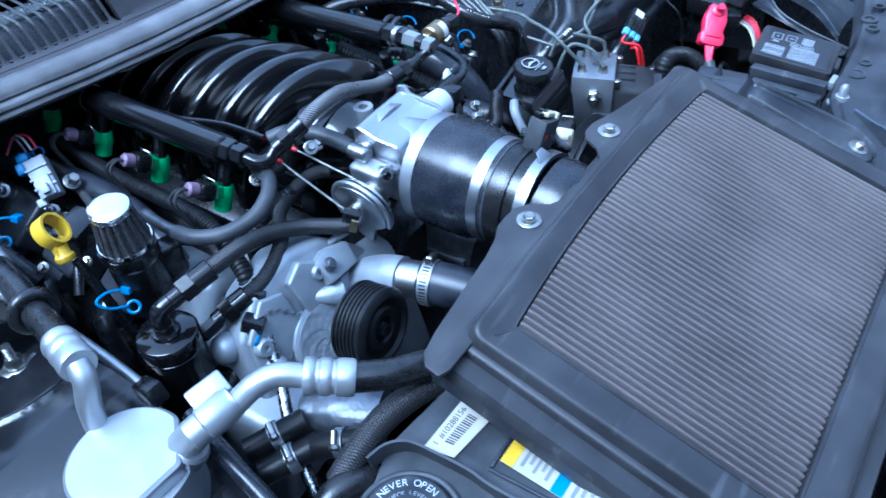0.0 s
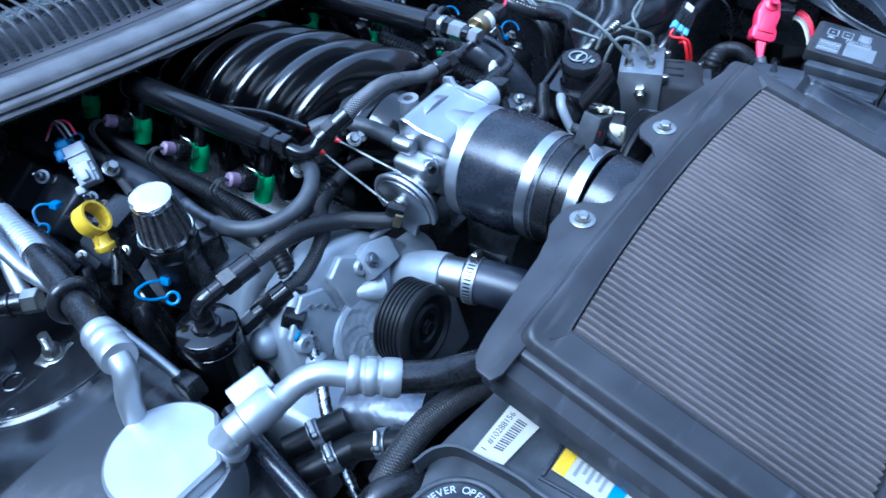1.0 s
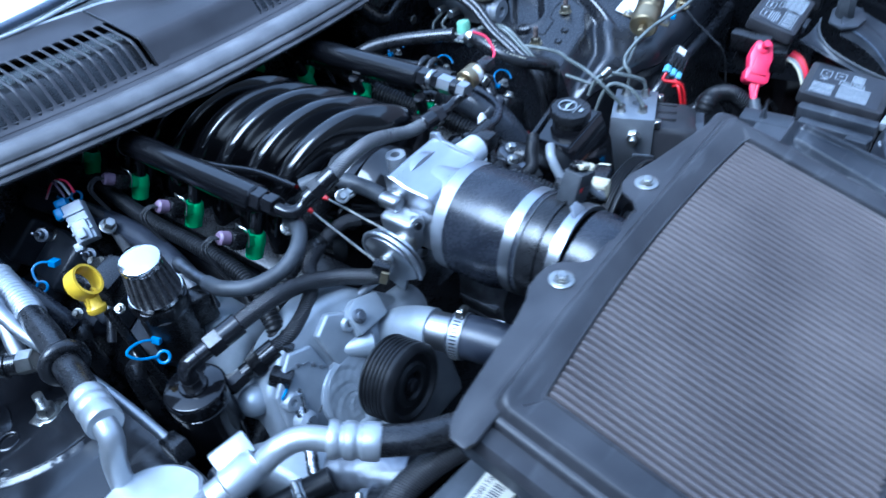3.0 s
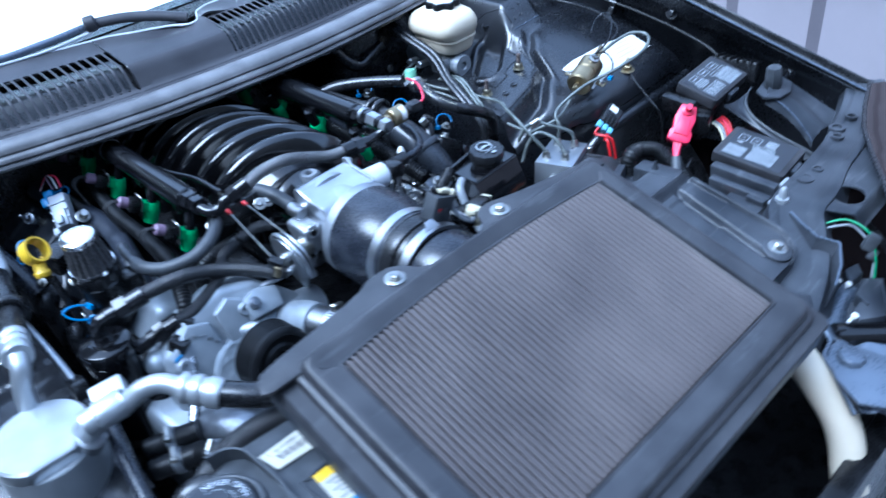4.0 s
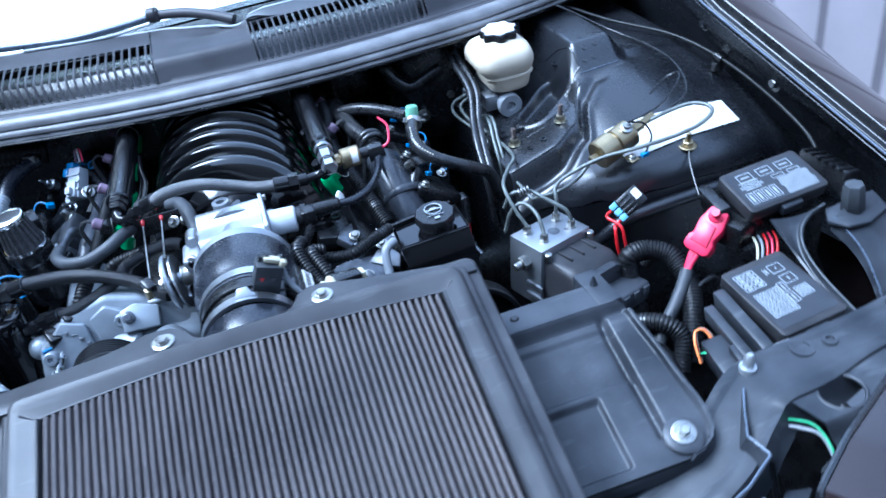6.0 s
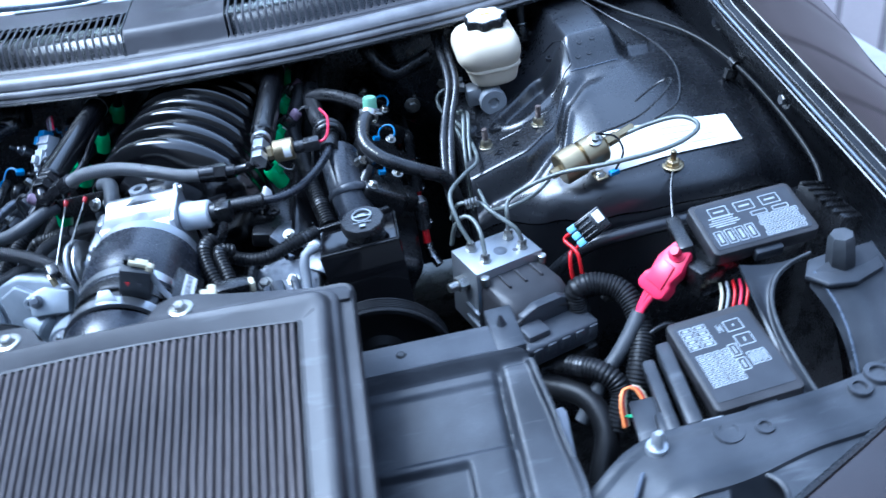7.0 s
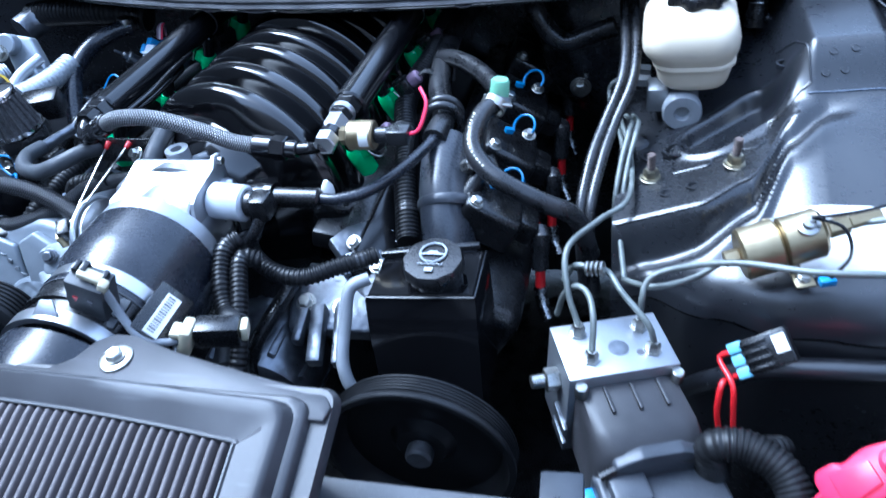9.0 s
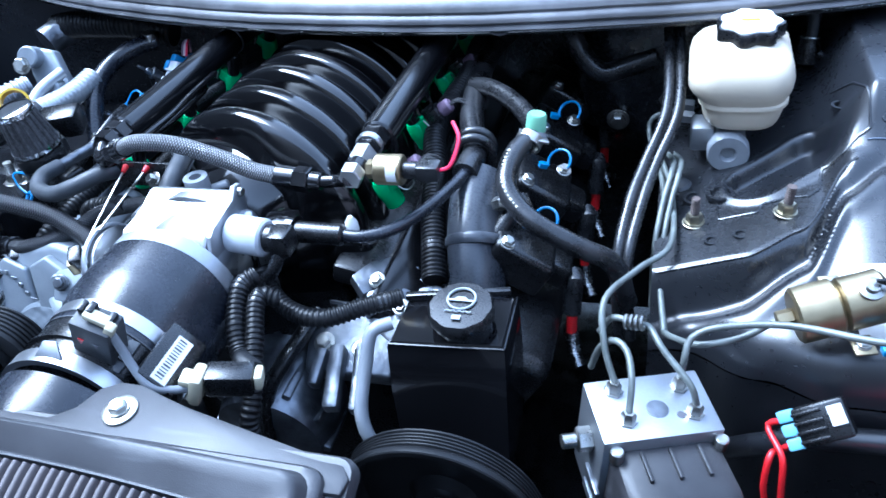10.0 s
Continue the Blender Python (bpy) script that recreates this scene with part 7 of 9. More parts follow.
relay = thing("relay_plug", (0.534, -0.178, 0.76), "black relay plug with sky blue inserts and red wires", "relay")
_mr = basis(V(0.536, -0.172, 0.788), (-0.3, -0.75, 0.65), (0.9, 0.25, 0.3))
_bm = bmn()
box(_bm, (0.004, 0, 0), (0.036, 0.028, 0.016), bev=0.0025, m=_mr)
part("shell", _bm, M_BLACK, relay)
for k in range(4):
    _bm = bmn()
    box(_bm, (-0.004, -0.010 + 0.0065 * k, 0.009), (0.020, 0.0022, 0.003), bev=0.0005, m=_mr)
    part("rib", _bm, M_BLACK, relay)
_bm = bmn()
box(_bm, (0.015, 0.003, 0.0085), (0.010, 0.014, 0.001), bev=0, m=_mr)
part("sticker", _bm, M_WHITE, relay, "white and yellow sticker")
for k in range(3):
    _bm = bmn()
    box(_bm, (-0.018, -0.010 + 0.010 * k, 0.001), (0.012, 0.0085, 0.010), bev=0.0015, m=_mr)
    part("insert", _bm, M_PALEBLUE, relay, "pale blue insert")
for k, dx in enumerate((-0.010, 0.008)):
    _bm = bmn()
    tube(_bm, [_mr @ V(-0.022, dx, 0), _mr @ V(-0.034, dx - 0.002, -0.004), (0.506 + 0.008 * k, -0.190, 0.768), (0.504 + 0.012 * k, -0.198, 0.745), (0.508 + 0.01 * k, -0.20, 0.72)], 0.0024, 10, 0.004)
    part("wire", _bm, M_RED, relay, "red wire")
# cables that run along the inner wing
hose("wing_cable", [(0.60, 0.30, 0.945), (0.69, 0.20, 0.905), (0.752, 0.09, 0.894), (0.782, 0.0, 0.876), (0.794, -0.1, 0.852), (0.796, -0.19, 0.825), (0.782, -0.24, 0.805)], 0.0030, M_LOOM, "thin black cable clipped along the inner wing", "cable")
hose("wing_cable", [(0.52, 0.32, 0.95), (0.60, 0.25, 0.945), (0.68, 0.16, 0.90), (0.705, 0.06, 0.893), (0.70, -0.02, 0.890), (0.675, -0.085, 0.882), (0.64, -0.10, 0.872)], 0.0018, M_BLACK, "thin black wire looping over the wheel house", "cable")

cl_ = thing("cable_clamp", (0.768, 0.0, 0.862), "black plastic clip holding the wing cable", "clip")
_bm = bmn()
ringband(_bm, (0.782, 0.006, 0.877), (0.783, -0.008, 0.874), 0.0062, 0.0032, 18)
part("loop", _bm, M_BLACK, cl_)
_bm = bmn()
box(_bm, (0.778, -0.002, 0.862), (0.016, 0.012, 0.014), (0, 20, 0), 0.002)
part("foot", _bm, M_BLACK, cl_)

# ---- fuse boxes ----
def fuse_box(name, corners, h, label, seedn):
    """corners: rear left, rear right, front right, front left of the lid."""
    rl, rt, fr, fl = [Vector(c) for c in corners]
    cen = (rl + rt + fr + fl) / 4
    xd = ((rt - rl) + (fr - fl)).normalized()
    yd = ((rl - fl) + (rt - fr))
    nz = xd.cross(yd).normalized()
    m = basis(cen, nz, xd)
    w, d = ((rt - rl).length + (fr - fl).length) / 2, ((rl - fl).length + (rt - fr).length) / 2
    t = thing(name, cen - V(0, 0, h), label, "fuse box", "fuse boxes")
    bm = bmn()
    prism(bm, rounded(w, d, 0.006, 4), 0.018, m @ Matrix.Translation((0, 0, -0.018)), 0.002)
    ld = part("lid", bm, M_COWL, t)
    bm = bmn()
    prism(bm, rounded(w - 0.008, d - 0.008, 0.005, 4), h - 0.019, m @ Matrix.Translation((0, 0, -h)), 0.002)
    part("base", bm, M_BLACK, t)
    bm = bmn()
    box(bm, (0, -d / 2 - 0.003, -0.012), (0.03, 0.008, 0.014), bev=0.002, m=m)
    part("latch", bm, M_PLASTIC, ld)
    bm = bmn()
    prism(bm, rounded(w * 0.90, d * 0.84, 0.003, 3), 0.0004, m @ Matrix.Translation((0, 0, 0.0001)), 0)
    lb = part("chart", bm, M_CHART, ld, "glossy black fuse chart with pale print")
    rg = random.Random(seedn)
    W, D = w * 0.86, d * 0.80

    def bars(x, y, a, b):
        bb = bmn()
        box(bb, (x, y, 0.0008), (a, b, 0.0002), bev=0, m=m)
        part("print_bar", bb, M_PRINT, lb)

    def cell(x, y, a, b, inner=(0.0, 0.0)):
        bb = bmn()
        for ox, oy, sx, sy in ((0, b / 2, a, 0.0010), (0, -b / 2, a, 0.0010), (-a / 2, 0, 0.0010, b), (a / 2, 0, 0.0010, b)):
            box(bb, (x + ox, y + oy, 0.0008), (sx, sy, 0.0002), bev=0, m=m)
        part("print_cell", bb, M_PRINT, lb)
        if inner[0]:
            bars(x, y, *inner)
    if seedn == 1:
        for i in range(6):
            for j in range(4):
                cell(-W / 2 + W * 0.53 + (i + 0.5 + 0.25 * (j % 2)) * W * 0.075, -D / 2 + (j + 0.5) * D * 0.13, W * 0.055, D * 0.095, (W * 0.022, D * 0.04))
        for i in range(4):
            cell(-W / 2 + (i + 0.6) * W * 0.115, -D / 2 + D * 0.22, W * 0.085, D * 0.32, (W * 0.03, D * 0.22))
        for i in range(3):
            cell(-W / 2 + (i + 0.5) * W * 0.29 + 0.006, D / 2 - D * 0.18, W * 0.20, D * 0.22, (W * 0.12, 0.0022))
        for i in range(2):
            cell(W * 0.10 + i * W * 0.24, -D * 0.02 + 0.006, W * 0.17, D * 0.09)
        for i in range(5):
            bars(-W / 2 + W * 0.20, -D * 0.02 + i * 0.0030, W * rg.uniform(0.2, 0.36), 0.0014)
    else:
        # wide fuses, relays and a block of small fuses, read from the car's side
        for i in range(2):
            for j in range(4):
                cell(-W * 0.38 + i * W * 0.19, D * 0.45 - j * D * 0.082, W * 0.16, D * 0.062, (W * 0.08, D * 0.03))
        for i in range(6):
            bars(W * 0.02 + W * 0.012 * i, D * 0.36, W * 0.006, D * rg.uniform(0.05, 0.12))
        cell(W * 0.24, D * 0.36, W * 0.22, D * 0.15, (0.002, D * 0.03))
        cell(W * 0.26, D * 0.14, W * 0.22, D * 0.15, (0.002, D * 0.06))
        for i in range(4):
            for j in range(6):
                cell(-W * 0.40 + i * W * 0.115, D * 0.06 - j * D * 0.075, W * 0.085, D * 0.055, (W * 0.035, D * 0.02))
        for i in range(2):
            cell(W * 0.06, D * 0.04 - i * D * 0.20, W * 0.11, D * 0.16, (0.0018, D * 0.10))
        for i in range(3):
            cell(W * 0.20 + i * W * 0.085, -D * 0.12, W * 0.06, D * 0.17, (W * 0.02, D * 0.12))
    return t, m


fuse_box("fuse_box", [(0.622, -0.240, 0.834), (0.740, -0.231, 0.836), (0.746, -0.301, 0.818), (0.634, -0.307, 0.816)], 0.085, "black fuse box with a printed chart beside the wing", 1)
fuse_box("fuse_box", [(0.568, -0.344, 0.770), (0.648, -0.337, 0.774), (0.660, -0.450, 0.761), (0.567, -0.455, 0.758)], 0.060, "black fuse box with a printed chart behind the tie bar", 2)
tray = thing("fuse_tray", (0.69, -0.33, 0.70), "black plastic tray that carries the fuse boxes", "tray")
# web plate with its arched cut-out beside the bonnet stop
_rim = [V(0.727, -0.316, 0.802), V(0.704, -0.321, 0.799), V(0.684, -0.332, 0.794), V(0.671, -0.350, 0.786), V(0.664, -0.375, 0.778), V(0.663, -0.405, 0.768), V(0.665, -0.435, 0.759), V(0.668, -0.456, 0.751)]
_rims = spline(_rim, 0.006)


def web_fn(u, v):
    k = u * (len(_rims) - 1)
    i = min(len(_rims) - 2, int(k))
    p = _rims[i].lerp(_rims[i + 1], k - i)
    q = V(lerp(0.655, 0.655, u), lerp(-0.310, -0.452, u), lerp(0.800, 0.748, u))
    return p.lerp(q, v) + V(0, 0, -0.006 * math.sin(v * 3.14))


part("web", sheet(bmn(), web_fn, 40, 10, 0.003), M_PLASTIC, tray)
_bm = bmn()
tube(_bm, _rims, 0.0018, 8, 0.004)
part("web_rim", _bm, M_RUBBERGREY, tray)


def web_drop(u, v):
    k = u * (len(_rims) - 1)
    i = min(len(_rims) - 2, int(k))
    return _rims[i].lerp(_rims[i + 1], k - i) + V(-0.006 * v, 0, -0.10 * v)


part("web_side", sheet(bmn(), web_drop, 40, 4, 0.002), M_BLACK, tray)
_bm = bmn()
box(_bm, (0.772, -0.262, 0.808), (0.026, 0.080, 0.034), (0, 14, 4), 0.003)
_rib = part("plug_holder", _bm, M_BLACK, tray, "ribbed black plug holder")
for k in range(6):
    _bm = bmn()
    box(_bm, (0.772, -0.292 + 0.012 * k, 0.826), (0.027, 0.004, 0.004), (0, 14, 4), 0.0008)
    part("rib", _bm, M_BLACK, _rib)
_bm = bmn()
box(_bm, (0.616, -0.252, 0.800), (0.016, 0.060, 0.030), (0, -10, -6), 0.003)
part("side_lug", _bm, M_BLACK, tray)
boot = thing("battery_terminal_boot", (0.600, -0.29, 0.77), "pink-red rubber terminal boot on a heavy cable", "terminal boot")
_bm = bmn()
P0 = V(0.604, -0.272, 0.793)
_mb = basis(P0, (-0.50, -0.45, 0.74), (-0.76, -0.20, -0.62))
prism(_bm, [(-0.016, -0.012), (0.006, -0.017), (0.024, -0.014), (0.028, -0.018), (0.042, -0.018), (0.046, -0.012), (0.046, 0.012), (0.042, 0.018), (0.028, 0.018), (0.024, 0.014), (0.006, 0.017), (-0.016, 0.012), (-0.020, 0.0)], 0.022, _mb @ pose(0, 0, -0.012, 0, 6, 0), 0.003, 2)
loft(_bm, [(rounded(0.022, 0.022, 0.010), 0.008), (rounded(0.020, 0.020, 0.009), 0.012), (rounded(0.011, 0.011, 0.005), 0.014), (rounded(0.010, 0.010, 0.005), 0.024)], _mb @ pose(-0.006, 0, 0, 0, 0, 0), True)
prism(_bm, [(0.008, -0.008), (0.036, -0.012), (0.036, 0.012), (0.008, 0.008)], 0.004, _mb @ pose(0, 0, 0.009, 0, 6, 0), 0.0012)
part("boot", _bm, M_PINK, boot)
_ce = _mb @ V(0.044, 0, -0.002)
for k in (-1, 0, 1):
    _bm = bmn()
    tube(_bm, [_ce + V(0, 0.005 * k, 0.003 * k), _ce + V(-0.010, -0.004 + 0.003 * k, -0.012 + 0.002 * k), _ce + V(-0.020, -0.010 + 0.001 * k, -0.026)], 0.0034, 12, 0.004)
    part("cable", _bm, M_PINK, boot, "red heavy cable")
_bm = bmn()
tube(_bm, [_ce + V(-0.016, -0.008, -0.020), (0.540, -0.300, 0.726), (0.524, -0.310, 0.710), (0.506, -0.320, 0.694), (0.47, -0.345, 0.655)], 0.0085, 14, 0.005)
part("sleeve", _bm, M_RUBBERGREY, boot, "taped cable sleeve")
_bm = bmn()
box(_bm, (0.625, -0.280, 0.778), (0.036, 0.045, 0.035), (0, 0, 20), 0.004)
solo("terminal_block", _bm, M_BLACK, "black plastic terminal block under the boot", "terminal block")
for k in range(5):
    hose("red_wire", [(0.640 + 0.007 * k, -0.300, 0.772), (0.636 + 0.007 * k, -0.315, 0.768), (0.628 + 0.007 * k, -0.328, 0.755), (0.62 + 0.007 * k, -0.338, 0.735)], 0.0018, (M_TAN, M_GREY, M_RED, M_PINK, M_RED)[k], "short insulated wires between the fuse boxes", "wire", "fuse box wires")
# heavy corrugated loom of the brake module
loom([in_a(0.050, -0.100, -0.050), (0.500, -0.238, 0.752), (0.525, -0.240, 0.756), (0.550, -0.258, 0.748), (0.556, -0.292, 0.725), (0.540, -0.330, 0.70), (0.52, -0.36, 0.66)], 0.0125, "thick black corrugated wiring loom of the brake module", pitch=0.0042)
loom([(0.512, -0.206, 0.724), (0.520, -0.222, 0.735), (0.540, -0.225, 0.740), (0.552, -0.215, 0.728), (0.545, -0.20, 0.70)], 0.0085)
loom([(0.47, -0.30, 0.70), (0.50, -0.325, 0.705), (0.515, -0.345, 0.69), (0.50, -0.37, 0.66)], 0.011)
hose("taped_loom", [(0.44, -0.29, 0.67), (0.48, -0.33, 0.675), (0.49, -0.37, 0.66), (0.47, -0.41, 0.63)], 0.013, M_LOOM, "taped black wiring trunk low in the bay", "wiring loom", "wiring looms")
hose("black_wire", [(0.53, -0.33, 0.69), (0.55, -0.31, 0.72), (0.585, -0.30, 0.73), (0.60, -0.31, 0.71)], 0.003, M_BLACK, "loose black wire by the fuse box", "wire")
junct = thing("wiring_junction", (0.54, -0.41, 0.70), "black wiring junction block beside the fuse box", "junction block")
for _c, _sz, _rz in (((0.556, -0.404, 0.742), (0.015, 0.108, 0.026), -4), ((0.538, -0.408, 0.732), (0.013, 0.100, 0.022), -4), ((0.520, -0.425, 0.716), (0.028, 0.060, 0.028), -6), ((0.528, -0.440, 0.734), (0.012, 0.030, 0.014), -6)):
    _bm = bmn()
    box(_bm, _c, _sz, (0, -8, _rz), 0.003)
    part("block", _bm, M_PLASTIC, junct)
_bm = bmn()
box(_bm, (0.566, -0.462, 0.750), (0.020, 0.008, 0.014), (0, -8, -4), 0.0015)
part("lock", _bm, M_GREY, junct, "grey locking tab")
_wp = [(0.524, -0.396, 0.722), (0.518, -0.384, 0.734), (0.506, -0.384, 0.737), (0.499, -0.396, 0.729), (0.498, -0.410, 0.712)]
for k, mt in enumerate((M_ORANGE, M_RED, M_TAN)):
    hose("coloured_wire", [(x + 0.003 * k, y + 0.003 * k - 0.002, z - 0.003 * k) for x, y, z in _wp], 0.0016, mt, "thin coloured wire looping beside the junction block", "wire", "coloured wires")
for k, mt in enumerate((M_WIREGREEN, M_WIREGREEN, M_BLUE)):
    hose("coloured_wire", [(0.500 + 0.003 * k, -0.402, 0.716), (0.508 + 0.003 * k, -0.410, 0.722), (0.513 + 0.003 * k, -0.425, 0.712), (0.512 + 0.003 * k, -0.440, 0.69)], 0.0014, mt, "thin coloured wire hanging beside the junction block", "wire", "coloured wires")
_bm = bmn()
prism(_bm, [(-0.014, -0.025), (0.014, -0.025), (0.014, 0.02), (0.010, 0.025), (-0.014, 0.025)], 0.002, basis(V(0.432, -0.415, 0.725), (0.5, -0.6, 0.5)), 0.0006)
solo("steel_tab", _bm, M_PALEGREY, "bare steel bracket tab beside the duct", "bracket")
# hood stop
stop = thing("bonnet_stop", (0.742, -0.35, 0.74), "black rubber bonnet stop on a curved steel arm", "bonnet stop")
_bm = bmn()
lathe(_bm, [(0, 0.012), (0.003, 0.0140), (0.034, 0.0125), (0.038, 0.0105), (0.039, 0)], (0.742, -0.345, 0.804), (-0.1, 0, 1), 7)
part("rubber", _bm, M_RUBBERGREY, stop)


def arm_fn(u, v):
    """Tapered channel that falls from the rubber, its inner flange turned down."""
    left = V(0.712, -0.350, 0.806).lerp(V(0.719, -0.432, 0.742), u) + V(0.006 * math.sin(u * 3.1), 0, 0.006 * math.sin(u * 3.1))
    right = V(0.782, -0.330, 0.812).lerp(V(0.800, -0.440, 0.765), u)
    if v < 0.25:
        return left + V(-0.004, -0.002, -0.016 * (1 - 0.4 * u)) * (1 - v / 0.25)
    w = (v - 0.25) / 0.75
    return left.lerp(right, w) + V(0, 0, 0.006 * math.sin(w * 3.1) - 0.010 * smooth(0.25, 0.6, w) * u)


part("arm", sheet(bmn(), arm_fn, 24, 24, 0.002), M_PLASTIC, stop)
_bm = bmn()
prism(_bm, [(0.702, -0.352), (0.716, -0.330), (0.760, -0.322), (0.784, -0.336), (0.776, -0.362), (0.742, -0.376), (0.716, -0.372)], 0.006, pose(0, 0, 0.800), 0.002, 2)
part("saucer", _bm, M_PLASTIC, stop)
# pale tube paints the light caught where the flange turns down
_bm = bmn()
tube(_bm, [arm_fn(k / 12, 0.25) for k in range(13)], 0.0016, 8, 0.004)
part("arm_edge_glint", _bm, M_SILVERBLUE, stop, "arm edge with the light it catches painted pale")
for py, pz in ((-0.33, 0.80), (-0.12, 0.86), (0.02, 0.91), (0.12, 0.93)):
    e = fender_edge(py)
    bolt((e.x + 0.006, py, e.z - 0.045), (-1, 0, 0.15), 0.0075, 0.006, 0.012, "black-painted bolt on the inner wing", M_BODY, "inner wing bolts")

# ---- headlamp corner ----
white = hose("washer_neck", [(0.316, -0.592, 0.712), (0.305, -0.618, 0.697), (0.298, -0.648, 0.678), (0.288, -0.690, 0.635), (0.265, -0.72, 0.57)], 0.021, M_RESERVOIR, "curved ivory plastic filler neck", "filler neck", "filler neck")
lampb = thing("headlamp_bracket", (0.42, -0.64, 0.56), "blue-grey painted steel headlamp bracket with a faceted stop", "bracket")


def hb_edge(u):
    P = [V(0.449, -0.600, 0.713), V(0.415, -0.601, 0.706), V(0.362, -0.612, 0.714), V(0.344, -0.637, 0.706), V(0.314, -0.642, 0.708), V(0.298, -0.664, 0.700), V(0.275, -0.70, 0.68)]
    k = min(5, int(u * 6))
    return P[k].lerp(P[k + 1], u * 6 - k)


def hb(u, v):
    e = hb_edge(u)
    n = V(0.55, -0.62, -0.55) if u < 0.5 else V(0.60, -0.75, -0.12)
    fold = 0.010 * math.exp(-(((v - 0.25) / 0.1) ** 2)) * math.sin(u * 9)
    return e + n.normalized() * (0.006 + 0.085 * v) + V(0, 0, 0.004 * math.sin(u * 14 + 3 * v) + fold - 0.05 * smooth(0.8, 1.0, v))


part("pressing", sheet(bmn(), hb, 40, 20, 0.0015), M_SILVERBLUE, lampb)
_bm = bmn()
tube(_bm, [hb_edge(k / 24) for k in range(25)], 0.003, 8, 0.006)
part("rolled_edge", _bm, M_SILVERBLUE, lampb)
_bm = bmn()
prism(_bm, [(0.335, -0.638), (0.346, -0.643), (0.354, -0.668), (0.360, -0.706), (0.364, -0.737), (0.306, -0.776), (0.268, -0.702), (0.288, -0.668), (0.314, -0.646)], 0.005, pose(0, 0, 0.702), 0.0015, 2)
part("top_flange", _bm, M_SILVERBLUE, lampb)
_bm = bmn()
lathe(_bm, [(0, 0.0165), (0.005, 0.0160), (0.0075, 0.0135), (0.0085, 0.006), (0.0085, 0)], (0.328, -0.667, 0.7065), (0.06, -0.10, 1), 9)
part("stop_disc", _bm, M_SILVERBLUE, lampb, "faceted round stop")
motor = thing("headlamp_motor", (0.46, -0.63, 0.62), "blue-black plastic headlamp motor housing", "headlamp motor")
_mm = basis(V(0.452, -0.636, 0.690), (-0.15, -0.35, 0.92), (0.55, 0.15, 0.0))
_bm = bmn()
loft(_bm, [(rounded(0.085, 0.062, 0.006, 3), -0.06), (rounded(0.080, 0.058, 0.006, 3), -0.012), (rounded(0.074, 0.052, 0.008, 3), -0.002), (rounded(0.066, 0.046, 0.008, 3), 0.0)], _mm, True)
part("housing", _bm, M_PLASTIC, motor)
_bm = bmn()
prism(_bm, [(0.396, -0.648), (0.408, -0.634), (0.434, -0.634), (0.440, -0.624), (0.476, -0.617), (0.491, -0.636), (0.424, -0.670)], 0.030, pose(0, 0, 0.680), 0.003, 2)
hood_ = part("hood", _bm, M_PLASTIC, motor, "angular blue-black top cover")
_bm = bmn()
prism(_bm, [(0.452, -0.612), (0.474, -0.594), (0.500, -0.602), (0.482, -0.616)], 0.034, pose(0, 0, 0.680), 0.003, 2)
part("rear_block", _bm, M_PLASTIC, motor)
for q0, q1 in (((0.428, -0.668, 0.711), (0.486, -0.638, 0.711)), ((0.436, -0.630, 0.711), (0.428, -0.645, 0.711))):
    _bm = bmn()
    tube(_bm, [q0, q1], 0.0018, 8, 0.01)
    part("rib", _bm, M_PLASTIC, hood_)
_bm = bmn()
rod(_bm, (0.366, -0.630, 0.690), (0.425, -0.690, 0.685), 0.019, 0.004, 24)
rod(_bm, (0.425, -0.690, 0.685), (0.52, -0.79, 0.68), 0.022, 0.004, 24)
part("actuator", _bm, M_BLACK_GLOSS, motor, "glossy black actuator tube")
for p in ((0.447, -0.598, 0.712), (0.451, -0.610, 0.710), (0.377, -0.646, 0.727)):
    st_ = thing("plastic_screw", p, "small white plastic screw on the headlamp bracket", "screw", "headlamp screws")
    _bm = bmn()
    lathe(_bm, [(-0.01, 0.0025), (0, 0.0025), (0, 0.0042), (0.0035, 0.0042), (0.0045, 0.003), (0.0045, 0)], p, (0.2, -0.4, 1), 12)
    part("head", _bm, M_WHITE, st_)
lens_ = thing("headlamp", (0.60, -0.70, 0.60), "dark headlamp housing with an orange reflector edge", "headlamp")


def lens_fn(u, v):
    x = lerp(0.46, 0.80, u)
    return V(x, -0.70 - 0.02 * math.sin(u * 3) - 0.05 * v + 0.12 * smooth(0.4, 1.0, u), 0.672 + 0.02 * u - 0.10 * v * v)


part("shell", sheet(bmn(), lens_fn, 24, 12, 0.003), M_BLACK_GLOSS, lens_)
_bm = bmn()
tube(_bm, [lens_fn(0.05, 0.35) + V(0, 0, 0.004), lens_fn(0.2, 0.45) + V(0, 0, 0.004), lens_fn(0.4, 0.6) + V(0, 0, 0.004)], 0.006, 10, 0.006)
part("reflector", _bm, M_ORANGE, lens_, "amber reflector edge")
hose("black_stay", [(0.47, -0.575, 0.735), (0.468, -0.588, 0.712), (0.466, -0.60, 0.69)], 0.0035, M_BLACK, "black wire stay beside the headlamp", "stay")
hose("black_stay", [(0.56, -0.53, 0.74), (0.575, -0.56, 0.735), (0.585, -0.60, 0.70), (0.58, -0.64, 0.66)], 0.005, M_RUBBER, "black cable behind the headlamp", "cable")
hose("green_wire", [(0.500, -0.540, 0.746), (0.506, -0.548, 0.751), (0.519, -0.571, 0.759), (0.517, -0.602, 0.751), (0.512, -0.618, 0.72), (0.505, -0.625, 0.69)], 0.0013, M_WIREGREEN, "green wire beside the headlamp", "wire")
_bm = bmn()
